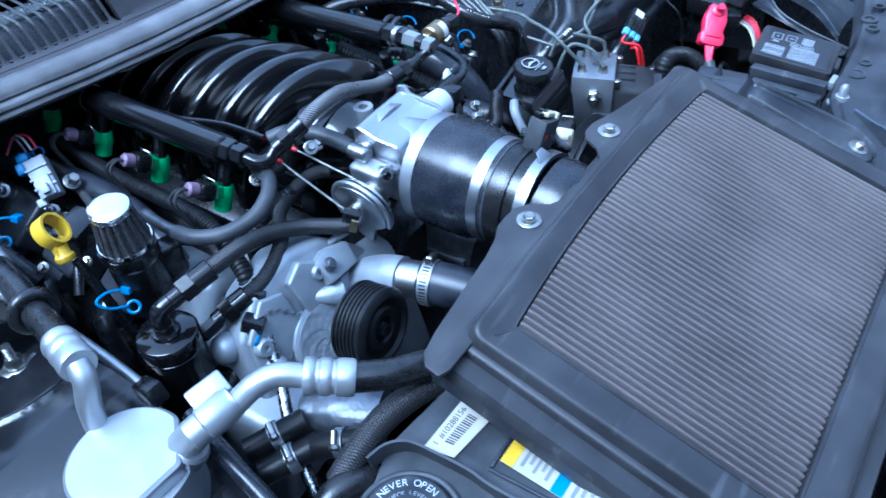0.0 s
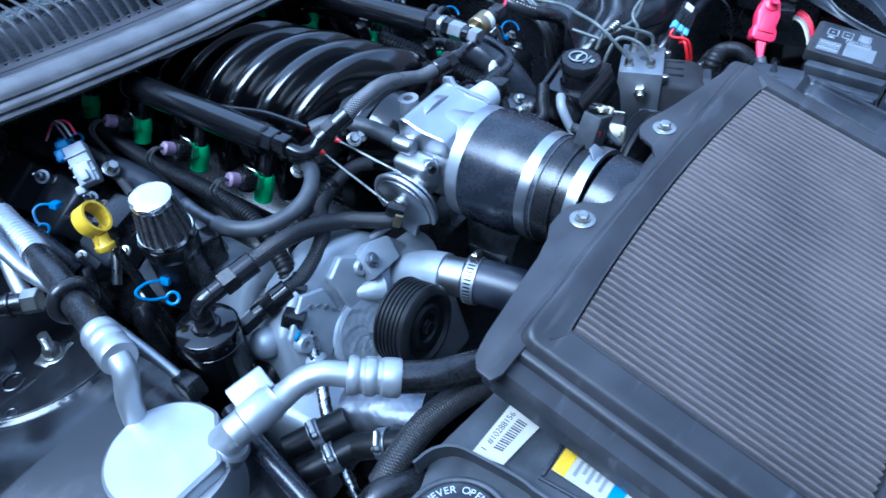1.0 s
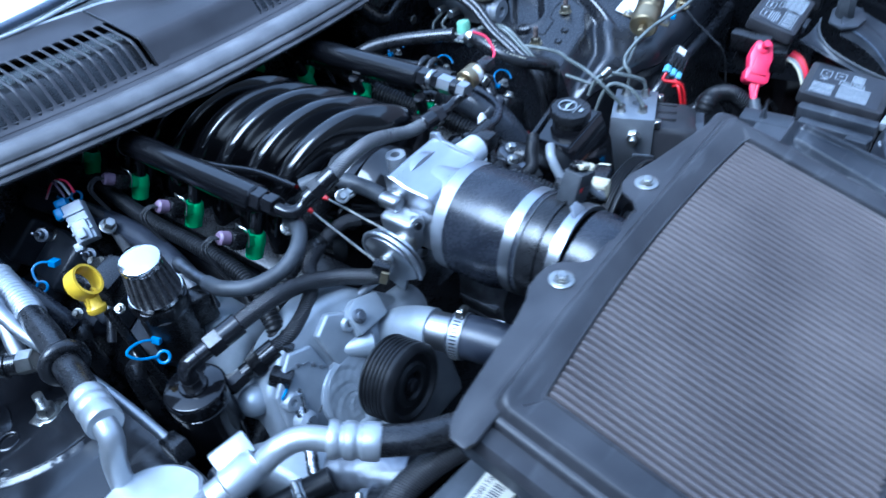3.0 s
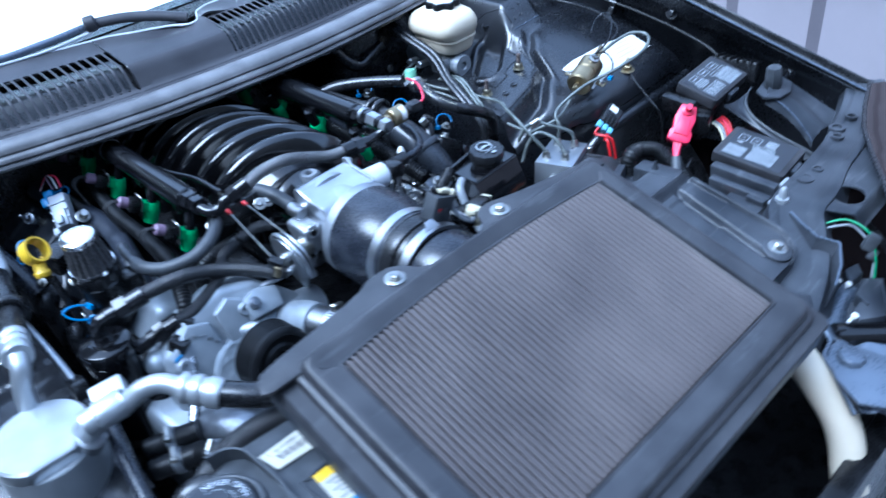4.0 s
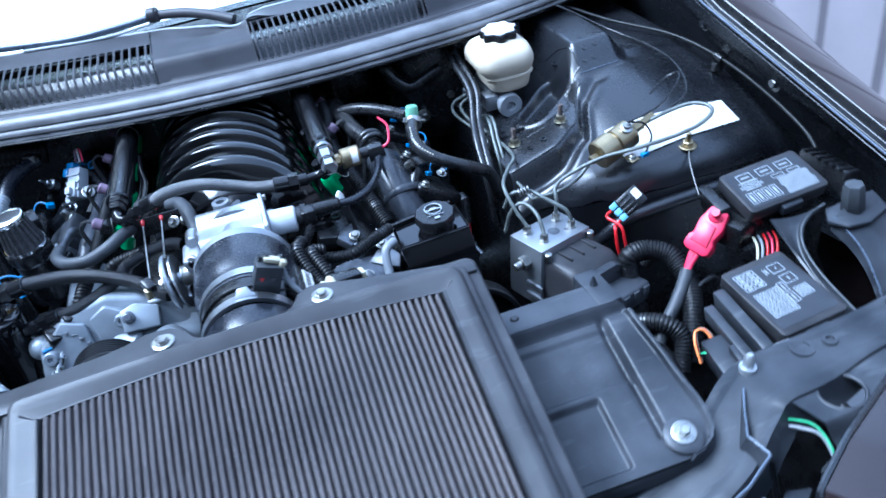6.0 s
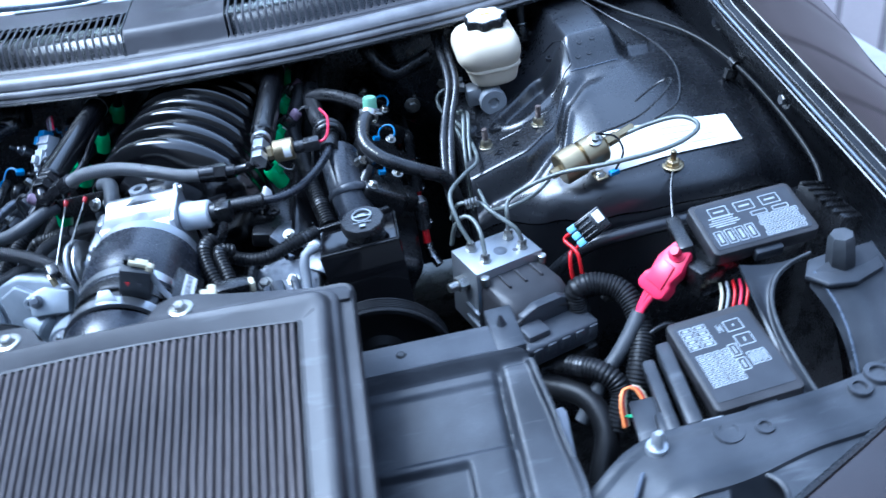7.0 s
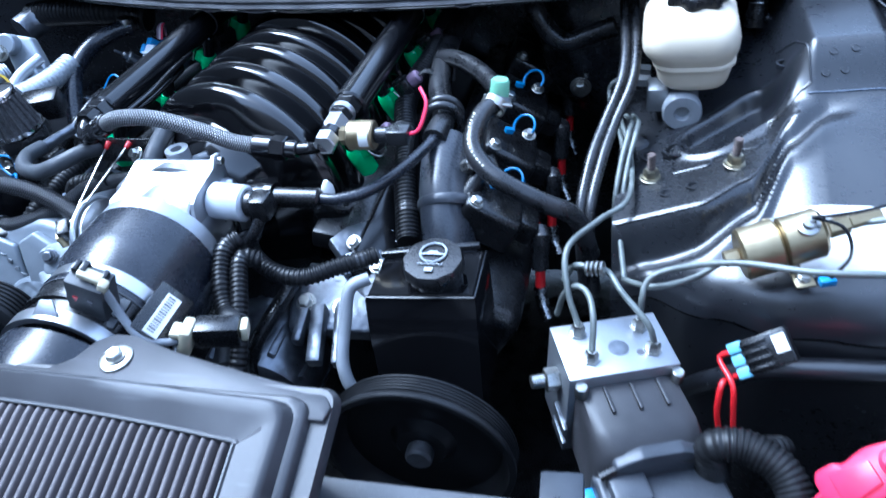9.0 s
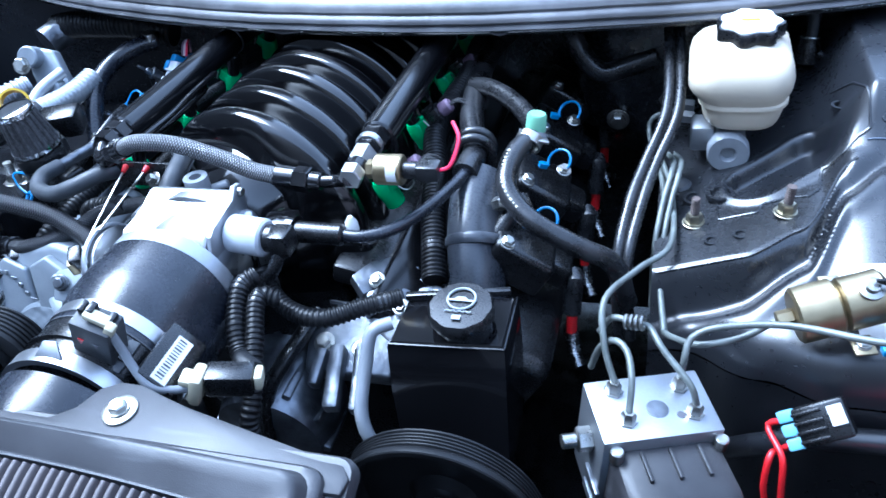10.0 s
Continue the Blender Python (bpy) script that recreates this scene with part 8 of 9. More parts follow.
box(_bm, (0.518, -0.606, 0.738), (0.014, 0.016, 0.024), (20, 10, 25), 0.002)
box(_bm, (0.515, -0.612, 0.722), (0.010, 0.011, 0.014), (20, 10, 25), 0.002)
solo("wire_splice", _bm, M_RUBBERGREY, "grey plastic plug on the headlamp wires", "wiring plug")
hose("grey_wire", [(0.500, -0.545, 0.742), (0.512, -0.560, 0.748), (0.522, -0.580, 0.750), (0.520, -0.61, 0.725), (0.51, -0.62, 0.69)], 0.0016, M_GREY, "grey wire beside the headlamp", "wire")


# ---- passenger side: breather, dipstick, catch can ----
breather = thing("breather_filter", (-0.258, 0.006, 0.86), "small conical breather filter with a chrome cap on a black neck", "breather filter")
B0 = V(-0.2487, 0.0175, 0.879)
BD = V(-0.053, -0.098, 0.994).normalized()
_bm = bmn()
lathe(_bm, [(0, 0.0240), (0.042, 0.0175), (0.044, 0.016)], B0, BD, 72)
part("cone", _bm, M_CONE, breather, "pleated black gauze cone")
for k in range(18):
    a = 2 * math.pi * k / 18
    mb = basis(B0, BD)
    _bm = bmn()
    tube(_bm, [mb @ V(0.0240 * math.cos(a), 0.0240 * math.sin(a), 0.001), mb @ V(0.0174 * math.cos(a), 0.0174 * math.sin(a), 0.044)], 0.0024, 8, 0.01)
    part("pleat", _bm, M_CONE, breather)
_bm = bmn()
lathe(_bm, [(0, 0.0190), (0.0012, 0.0200), (0.0028, 0.0197), (0.0032, 0.0203), (0.0066, 0.0203), (0.0082, 0.0196), (0.0090, 0.0180), (0.0094, 0.010), (0.0096, 0)], B0 + BD * 0.0405, BD, 56)
part("cap", _bm, M_CHROME, breather, "mirror chrome cap")
_bm = bmn()
ringband(_bm, B0 - BD * 0.001, B0 + BD * 0.0035, 0.0268, 0.0255, 56)
part("base_ring", _bm, M_CHROME, breather, "chrome base ring")
_bm = bmn()
lathe(_bm, [(-0.020, 0.025), (-0.018, 0.0275), (-0.006, 0.0285), (-0.003, 0.0275), (-0.002, 0.0)], B0, BD, 84, lobes=7, depth=0.055)
part("collar", _bm, M_BLACK, breather, "ribbed black collar")
_bm = bmn()
rod(_bm, B0 - BD * 0.085, B0 - BD * 0.018, 0.027, 0.003, 30)
box(_bm, tuple(B0 - BD * 0.045 + V(0.030, -0.010, 0)), (0.03, 0.025, 0.04), (0, 0, -20), 0.006, 3)
part("neck", _bm, M_BLACK, breather)

dip = thing("dipstick", (-0.296, 0.052, 0.82), "yellow plastic oil dipstick handle in its tube", "dipstick")
_bm = bmn()
_ra = V(0.56, -0.643, 0.523).normalized()
ringband(_bm, V(-0.2928, 0.056, 0.9102) - _ra * 0.0075, V(-0.2928, 0.056, 0.9102) + _ra * 0.0075, 0.0165, 0.0138, 40)
part("ring", _bm, M_YELLOW, dip)
_bm = bmn()
lathe(_bm, [(0, 0.008), (0.002, 0.0095), (0.006, 0.0095), (0.008, 0.0075), (0.016, 0.0065), (0.018, 0.004)], (-0.2985, 0.042, 0.882), (0.15, 0.35, 0.9), 18)
for _k in (-1, 1):
    box(_bm, (-0.2965 + 0.005 * _k, 0.0475, 0.896), (0.003, 0.010, 0.016), (-20, 12, 0), 0.001)
part("stem", _bm, M_YELLOW, dip)
_bm = bmn()
tube(_bm, [(-0.292, 0.037, 0.880), (-0.29, 0.03, 0.85), (-0.285, 0.02, 0.78), (-0.28, 0.0, 0.70)], 0.005, 10, 0.01)
part("tube", _bm, M_BLACK, dip)
_bm = bmn()
box(_bm, (-0.262, 0.078, 0.876), (0.045, 0.03, 0.03), (10, 0, 20), 0.004)
solo("wiring_junction", _bm, M_BLACK, "black plug block behind the dipstick", "plug")

can = thing("catch_can", (-0.291, -0.074, 0.70), "gloss black cylindrical oil catch can with braided hoses", "catch can")
CC = V(-0.291, -0.074, 0.700)
_bm = bmn()
lathe(_bm, [(0, 0.028), (0.003, 0.0292), (0.120, 0.0292), (0.1205, 0.0284), (0.122, 0.0284), (0.1225, 0.0298), (0.136, 0.0298), (0.1378, 0.0286), (0.1385, 0.0275), (0.139, 0.0)], CC, (0, 0, 1), 48)
part("can", _bm, M_BLACK_GLOSS, can)
_bm = bmn()
rod(_bm, CC + V(0, 0, 0.138), CC + V(0, 0, 0.150), 0.010, 0.001, 6)
tube(_bm, [CC + V(0, 0, 0.148), CC + V(0, 0, 0.158), CC + V(0.004, -0.001, 0.166), CC + V(0.016, -0.004, 0.170)], 0.0085, 16, 0.003)
lathe(_bm, [(0, 0.013), (0.002, 0.014), (0.004, 0.013), (0.004, 0.0)], CC + V(0, 0, 0.1385), (0, 0, 1), 24)
part("elbow", _bm, M_ANOD, can, "black anodised elbow")
_bm = bmn()
rod(_bm, CC + V(0.026, -0.009, 0.112), CC + V(0.046, -0.012, 0.116), 0.009, 0.001, 6)
part("side_port", _bm, M_ANOD, can, "black anodised side port")
h1 = thing("braided_hose", (-0.18, -0.09, 0.83), "black braided hose with anodised ends", "hose", "braided hoses")
an_fitting((-0.232, -0.090, 0.880), CC + V(0.014, -0.004, 0.170), 0.0112, h1)
_bm = bmn()
tube(_bm, [(-0.236, -0.089, 0.880), (-0.192, -0.088, 0.875), (-0.151, -0.086, 0.860), (-0.113, -0.096, 0.843), (-0.088, -0.116, 0.833), (-0.074, -0.127, 0.83)], 0.0088, 18, 0.004)
part("hose", _bm, M_BRAID, h1)
h2 = thing("braided_hose", (-0.16, -0.09, 0.81), "black braided hose with anodised ends", "hose", "braided hoses")
an_fitting((-0.210, -0.097, 0.828), CC + V(0.044, -0.010, 0.116), 0.0112, h2)
_bm = bmn()
tube(_bm, [(-0.213, -0.096, 0.828), (-0.193, -0.100, 0.832), (-0.164, -0.094, 0.838), (-0.137, -0.080, 0.845), (-0.120, -0.062, 0.852), (-0.086, -0.054, 0.858), (-0.060, -0.058, 0.862), (-0.045, -0.070, 0.862)], 0.0078, 18, 0.004)
part("hose", _bm, M_BRAID, h2)
hose("heater_hose", [(-0.100, -0.020, 0.880), (-0.112, -0.050, 0.890), (-0.133, -0.068, 0.886), (-0.160, -0.070, 0.878), (-0.190, -0.056, 0.874), (-0.206, -0.030, 0.872), (-0.207, -0.005, 0.868)], 0.0082, M_RUBBERGREY, "dull grey-black rubber hose curving to a pipe", "hose")
_bm = bmn()
tube(_bm, [(-0.207, -0.008, 0.868), (-0.204, 0.030, 0.864), (-0.199, 0.058, 0.860), (-0.197, 0.066, 0.845)], 0.0062, 14, 0.004)
solo("metal_pipe", _bm, M_BRAIDTAN, "dull bent metal pipe in the hose end", "pipe")
hose("vacuum_hose", [(-0.018, -0.088, 0.878), (-0.024, -0.068, 0.888), (-0.030, -0.040, 0.892), (-0.040, -0.010, 0.890), (-0.055, 0.005, 0.885)], 0.0092, M_RUBBERGREY, "dull black vacuum hose to the throttle body", "hose")
_bm = bmn()
rod(_bm, (-0.016, -0.094, 0.876), (-0.020, -0.082, 0.880), 0.0105, 0.001, 18)
solo("hose_collar", _bm, M_BLACK, "black hose end collar on the throttle body", "collar")
loom([(-0.134, 0.350, 0.826), (-0.150, 0.255, 0.836), (-0.160, 0.172, 0.842), (-0.163, 0.077, 0.847), (-0.168, -0.003, 0.846), (-0.186, -0.062, 0.832), (-0.195, -0.080, 0.815), (-0.20, -0.09, 0.77)], 0.0088)
loom([(-0.150, -0.040, 0.80), (-0.152, -0.048, 0.83), (-0.140, -0.052, 0.850), (-0.115, -0.050, 0.855), (-0.09, -0.055, 0.86)], 0.0075)
hose("taped_loom", [(-0.21, 0.36, 0.84), (-0.185, 0.26, 0.83), (-0.178, 0.17, 0.828), (-0.19, 0.08, 0.825), (-0.205, 0.02, 0.80)], 0.0145, M_BLUEHOSE, "taped blue-black wiring trunk along the valve cover", "wiring loom", "wiring looms")
for pts in ([(-0.096, 0.16, 0.898), (-0.090, 0.102, 0.902), (-0.080, 0.044, 0.907), (-0.080, -0.020, 0.910)], [(-0.098, 0.133, 0.889), (-0.092, 0.051, 0.893), (-0.098, -0.02, 0.897), (-0.108, -0.046, 0.893)]):
    hose("control_cable", pts, 0.0036, M_BLACK_GLOSS, "thin black control cable beside the fuel rail", "cable", "control cables")
# throttle cables with red ferrules, and their bracket
cab = thing("throttle_cable_bracket", (-0.075, -0.04, 0.86), "black cable bracket with two red ferrules and steel cables", "cable bracket")
_bm = bmn()
box(_bm, (-0.070, -0.036, 0.884), (0.070, 0.004, 0.024), (-12, 0, 0), 0.001)
box(_bm, (-0.070, -0.026, 0.872), (0.070, 0.022, 0.004), (0, 0, 0), 0.001)
part("plate", _bm, M_BLACK, cab)
for x0, p1 in ((-0.087, V(-0.088, -0.136, 0.858)), (-0.063, V(-0.062, -0.126, 0.882))):
    p0 = V(x0, -0.042, 0.893)
    d = (p1 - p0).normalized()
    _bm = bmn()
    rod(_bm, p0 - d * 0.004, p0 + d * 0.005, 0.0030, 0.0008, 14, 0.0022)
    part("ferrule", _bm, M_RED, cab, "red ferrule")
    _bm = bmn()
    tube(_bm, [p0, p1], 0.0011, 6, 0.01)
    part("cable", _bm, M_STEEL, cab, "bare steel cable")
_bm = bmn()
box(_bm, (-0.090, -0.138, 0.858), (0.012, 0.018, 0.014), (20, 0, 30), 0.002)
part("cable_end", _bm, M_BLACK, cab)
_bm = bmn()
box(_bm, (-0.093, -0.143, 0.850), (0.007, 0.008, 0.016), (20, 0, 30), 0.001)
part("cable_nipple", _bm, M_BRASS, cab, "brass cable nipple")
for p in ((-0.048, -0.052, 0.888), (-0.034, -0.048, 0.884), (-0.105, -0.020, 0.872)):
    bolt(p, (-0.3, -0.6, 0.7), 0.005, 0.006, 0.008, "plated bolt near the cable bracket", group="bracket bolts")

# grey coil plug with blue lock on the passenger bank
plug = thing("coil_plug", (-0.21, 0.235, 0.82), "grey wiring plug with sky blue locks on the valve cover", "wiring plug")
_mp = basis(V(-0.212, 0.232, 0.852), (-0.45, -0.55, 0.7), (0.2, 0.6, 0.75))
_bm = bmn()
box(_bm, (0.0, 0.0, 0.0), (0.050, 0.024, 0.020), bev=0.002, m=_mp)
box(_bm, (-0.012, 0.0, 0.010), (0.026, 0.018, 0.010), bev=0.002, m=_mp)
part("shell", _bm, M_PALEGREY, plug)
_bm = bmn()
box(_bm, (0.030, 0.010, 0.0), (0.010, 0.014, 0.018), bev=0.002, m=_mp)
box(_bm, (0.018, 0.016, 0.006), (0.014, 0.010, 0.012), bev=0.002, m=_mp)
part("lock", _bm, M_BLUE, plug, "sky blue lock")
for k, mt in enumerate((M_PINK, M_WHITE, M_PURPLE)):
    _bm = bmn()
    tube(_bm, [_mp @ V(0.036, -0.008 + 0.006 * k, 0), _mp @ V(0.052, -0.006 + 0.006 * k, 0.004), _mp @ V(0.060, 0.010, -0.004), _mp @ V(0.05, 0.03, -0.02)], 0.0015, 6, 0.004)
    part("wire", _bm, mt, plug)
_bm = bmn()
bolt_into(_bm, (-0.196, 0.205, 0.846), (0.2, -0.6, 0.7), 0.007, 0.010, 0.010)
part("screw", _bm, M_STEEL, plug)
for k in range(4):
    y = 0.055 + 0.104 * k
    coil = thing("ignition_coil", (-0.262, y, 0.76), "black ignition coil on the valve cover", "ignition coil", "ignition coils")
    mc_ = pose(-0.240, y, 0.796, 0, -34, -6)
    bm = bmn()
    box(bm, (0, 0, 0), (0.062, 0.066, 0.040), bev=0.006, seg=3, m=mc_)
    box(bm, (-0.036, 0.0, 0.004), (0.030, 0.036, 0.026), bev=0.005, seg=2, m=mc_)
    part("body", bm, M_PLASTIC, coil)
    bm = bmn()
    bolt_into(bm, mc_ @ V(0.02, 0.026, 0.020), (-0.5, 0, 0.8), 0.006, 0.012, 0.009)
    part("stud", bm, M_STEEL, coil)
    lead = thing("plug_lead", (-0.29, y - 0.02, 0.70), "black spark plug lead with a moulded boot", "plug lead", "plug leads")
    bm = bmn()
    tube(bm, [mc_ @ V(-0.050, 0, 0), (-0.296, y - 0.010, 0.790), (-0.300, y - 0.018, 0.760), (-0.296, y - 0.024, 0.70)], 0.0105, 12, 0.005)
    part("boot", bm, M_RUBBER, lead)
for head_, bow_, ring_ in ((V(-0.2705, 0.0128, 0.8334), V(-0.303, 0.017, 0.840), V(-0.278, 0.001, 0.820)), (V(-0.263, 0.225, 0.832), V(-0.285, 0.232, 0.836), V(-0.291, 0.213, 0.822)), (V(-0.214, 0.249, 0.862), V(-0.206, 0.283, 0.868), V(-0.190, 0.270, 0.862))):
    clip = thing("cable_clip", head_, "sky blue looped cable tie by the coils", "cable tie", "blue cable ties")
    _bm = bmn()
    _q = ring_ + (bow_ - ring_).normalized() * 0.006
    tube(_bm, [head_, head_.lerp(bow_, 0.55) + V(0, 0.003, 0.004), bow_, bow_.lerp(_q, 0.45) + V(-0.003, -0.001, -0.003), _q], 0.0015, 8, 0.003, flat=0.7)
    part("strap", _bm, M_BLUE, clip)
    _bm = bmn()
    box(_bm, head_, (0.012, 0.010, 0.008), (10, 20, 25), 0.0015)
    part("head", _bm, M_BLUE, clip)
    _bm = bmn()
    torus(_bm, ring_, (-0.4, -0.6, 0.7), 0.0060, 0.0017, 22, 8)
    part("end_ring", _bm, M_BLUE, clip)

for px, py, pz in ((-0.247, 0.254, 0.862), (-0.222, 0.218, 0.828), (-0.296, 0.205, 0.822)):
    st = thing("coil_stud", (px, py, pz - 0.02), "pale grey stepped stud between the coils", "stud", "coil studs")
    _bm = bmn()
    lathe(_bm, [(0, 0.0065), (0.010, 0.0065), (0.011, 0.0082), (0.014, 0.0082), (0.015, 0.005), (0.022, 0.0042), (0.023, 0.0022), (0.034, 0.0018), (0.035, 0)], (px, py, pz - 0.014), (-0.5, -0.5, 0.7), 16)
    part("body", _bm, M_BRAIDTAN, st)
for p in ((-0.290, 0.145, 0.815), (-0.262, 0.10, 0.822), (-0.282, 0.05, 0.80), (-0.30, 0.17, 0.80)):
    bolt(p, (-0.5, -0.4, 0.75), 0.0042, 0.005, 0.006, "plated bolt between the passenger coils", group="coil screws")
for k in range(3):
    _bm = bmn()
    box(_bm, (-0.012 + 0.012 * k, 0.0, 0.0105), (0.003, 0.026, 0.004), bev=0.0008, m=_mp)
    part("rib", _bm, M_PALEGREY, plug)
_bm = bmn()
box(_bm, (-0.016, 0.0, 0.017), (0.012, 0.010, 0.010), bev=0.002, m=_mp)
box(_bm, (-0.026, 0.014, 0.0), (0.010, 0.010, 0.014), bev=0.002, m=_mp)
part("latch", _bm, M_PALEGREY, plug)
hose("coil_lead", [(-0.20, 0.245, 0.862), (-0.19, 0.25, 0.85), (-0.185, 0.23, 0.835), (-0.20, 0.17, 0.825)], 0.006, M_CLOTH, "black sleeved coil lead", "lead")
hose("coil_lead", [(-0.27, 0.19, 0.835), (-0.262, 0.15, 0.838), (-0.268, 0.11, 0.825), (-0.29, 0.09, 0.80)], 0.005, M_RUBBER, "black rubber coil lead", "lead")

# ---- water pump and front castings ----
wp = thing("water_pump", (-0.12, -0.10, 0.62), "bare cast aluminium water pump housing", "water pump")
_bm = bmn()
prism(_bm, [(-0.115, -0.10), (0.10, -0.10), (0.11, 0.02), (0.06, 0.080), (0.025, 0.115), (-0.02, 0.128), (-0.075, 0.116), (-0.115, 0.085), (-0.125, 0.03)], 0.055, basis(V(-0.135, -0.095, 0.705), (0.0, -0.94, 0.34)), 0.010, 3)
part("front_cover", _bm, M_CAST, wp)
_bm = bmn()
tube(_bm, [(-0.10, -0.13, 0.755), (-0.092, -0.150, 0.775), (-0.088, -0.175, 0.787), (-0.085, -0.192, 0.790)], 0.0235, 24, 0.006)
tube(_bm, [(-0.150, -0.110, 0.760), (-0.115, -0.118, 0.765), (-0.080, -0.118, 0.760), (-0.04, -0.115, 0.750)], 0.026, 20, 0.006)
part("outlet_neck", _bm, M_CAST, wp)
_bm = bmn()
rod(_bm, (-0.085, -0.190, 0.790), (-0.078, -0.226, 0.794), 0.0205, 0.002, 30)
part("spigot", _bm, M_POLISH, wp, "polished hose spigot")
for p in ((-0.2486, -0.112, 0.750), (-0.20, -0.17, 0.70)):
    bolt(p, (0, -0.85, 0.5), 0.006, 0.006, 0.009, "plated bolt on the water pump", group="water pump bolts")
_bm = bmn()
tube(_bm, [(-0.117, -0.120, 0.820), (-0.215, -0.141, 0.760)], 0.0012, 8, 0.02)
part("parting_seam", _bm, M_BLACK, wp, "dark parting seam")
_bm = bmn()
prism(_bm, [(-0.024, -0.014), (0.020, -0.016), (0.024, 0.010), (-0.004, 0.020), (-0.024, 0.014)], 0.020, basis(V(-0.118, -0.118, 0.802), (0.1, -0.75, 0.62)), 0.003, 2)
blk_ = part("bolt_pad", _bm, M_CAST, wp)
_bm = bmn()
bolt_into(_bm, (-0.130, -0.134, 0.820), (0.1, -0.75, 0.62), 0.0055, 0.004, 0.008)
part("screw", _bm, M_BRAIDTAN, blk_)
_bm = bmn()
rod(_bm, (-0.160, -0.125, 0.792), (-0.128, -0.142, 0.782), 0.0070, 0.003, 18, 0.015)
part("tapered_boss", _bm, M_CAST, wp)
_ms = basis(V(-0.168, -0.148, 0.748), (0.0, -0.9, 0.44))
_bm = bmn()
torus(_bm, _ms.translation, (0.0, -0.9, 0.44), 0.040, 0.005, 40, 8, radians(30), radians(250))
part("shield_rim", _bm, M_CAST, wp)
_bm = bmn()
lathe(_bm, [(0, 0.041), (0.004, 0.039), (0.005, 0.0)], _ms.translation, (0.0, -0.9, 0.44), 40)
shd = part("shield", _bm, M_CAST, wp)
_mq = basis(V(-0.193, -0.1265, 0.803), (0, -0.94, 0.34), (0.75, -0.2, -0.4))
for k, (w_, h_) in enumerate(((0.010, 0.0016), (0.004, 0.005), (0.007, 0.0016), (0.005, 0.005), (0.004, 0.004), (0.009, 0.0016), (0.005, 0.005))):
    _bm = bmn()
    box(_bm, (-0.030 + 0.0095 * k, 0.004 * math.sin(k), 0.0), (w_, h_, 0.0012), (0, 0, 20), 0.0004, m=_mq)
    part("raised_bar", _bm, M_ALU, wp)
# raised fields of the front casting, split by a dark joint
_mf = basis(V(-0.135, -0.095, 0.705) + V(0.0, -0.94, 0.34).normalized() * 0.055, (0.0, -0.94, 0.34))
for _poly, _h in (([(-0.116, 0.030), (-0.064, -0.012), (-0.044, 0.050), (-0.050, 0.100), (-0.076, 0.110), (-0.110, 0.082)], 0.007), ([(-0.036, 0.052), (-0.010, 0.040), (0.010, 0.070), (0.004, 0.100), (-0.020, 0.116), (-0.042, 0.104)], 0.011), ([(-0.050, -0.060), (0.040, -0.060), (0.050, -0.010), (0.005, 0.020), (-0.045, 0.010)], 0.009)):
    _bm = bmn()
    prism(_bm, _poly, _h, _mf, 0.003, 3)
    part("raised_field", _bm, M_CAST, wp)
for _p, _r in (((-0.100, 0.070), 0.009), ((-0.058, 0.020), 0.010), ((-0.006, 0.092), 0.008)):
    _bm = bmn()
    lathe(_bm, [(-0.002, _r * 1.2), (0.010, _r), (0.0115, _r * 0.85), (0.0115, _r * 0.4), (0.008, _r * 0.36), (0.008, 0)], _mf @ V(_p[0], _p[1], 0.004), _mf.to_3x3() @ V(0, 0, 1), 24)
    part("boss", _bm, M_CAST, wp)
_bm = bmn()
sheet(_bm, lambda u, v: _ms @ V((0.004 + 0.036 * v) * math.cos(lerp(0.6, 4.3, u)), (0.004 + 0.036 * v) * math.sin(lerp(0.6, 4.3, u)), 0.0065 + 0.0006 * math.sin(u * 31 + 4 * v) * math.sin(v * 17 + u * 9) + 0.0003 * math.sin(u * 53 - v * 21)), 48, 14, 0.001)
part("rough_patch", _bm, M_CAST, shd, "rough unmachined patch")
rad = thing("radiator_hose", (-0.06, -0.28, 0.76), "blue-black rubber radiator hose with a worm-drive clamp", "hose", "hoses")
_bm = bmn()
tube(_bm, [(-0.080, -0.214, 0.793), (-0.072, -0.245, 0.793), (-0.060, -0.285, 0.786), (-0.045, -0.33, 0.765), (-0.04, -0.38, 0.73)], 0.0235, 24, 0.006)
part("hose", _bm, M_BLUEHOSE, rad)
clamp((-0.0795, -0.217, 0.7935), (-0.0765, -0.229, 0.7935), 0.0240, rad, at=70)
_bm = bmn()
_mc = basis(V(-0.078, -0.223, 0.7935), (0.003, -0.012, 0.0))
for k in range(40):
    a = 2 * math.pi * k / 40
    box(_bm, (0.0253 * math.cos(a), 0.0253 * math.sin(a), 0.0), (0.0008, 0.0014, 0.0075), (0, 0, math.degrees(a)), 0.0, m=_mc)
part("slots", _bm, M_BLACK, rad, "dark slots of the worm band")
idler = thing("idler_pulley", (-0.152, -0.225, 0.75), "black idler pulley in front of the water pump", "pulley")
IC = V(-0.158, -0.187, 0.791)
_bm = bmn()
lathe(_bm, [(0, 0.040), (0.002, 0.0425), (0.004, 0.0425)] + [(0.005 + 0.0045 * k + d, r) for k in range(6) for d, r in ((0.0, 0.0405), (0.0008, 0.0405), (0.0016, 0.0422), (0.0036, 0.0422))] + [(0.0335, 0.0425), (0.037, 0.039), (0.038, 0.034), (0.034, 0.031), (0.033, 0.024), (0.036, 0.021), (0.036, 0.015), (0.032, 0.013), (0.032, 0.0)], IC, (0.08, -0.98, 0.10), 56)
part("wheel", _bm, M_LOOM, idler)
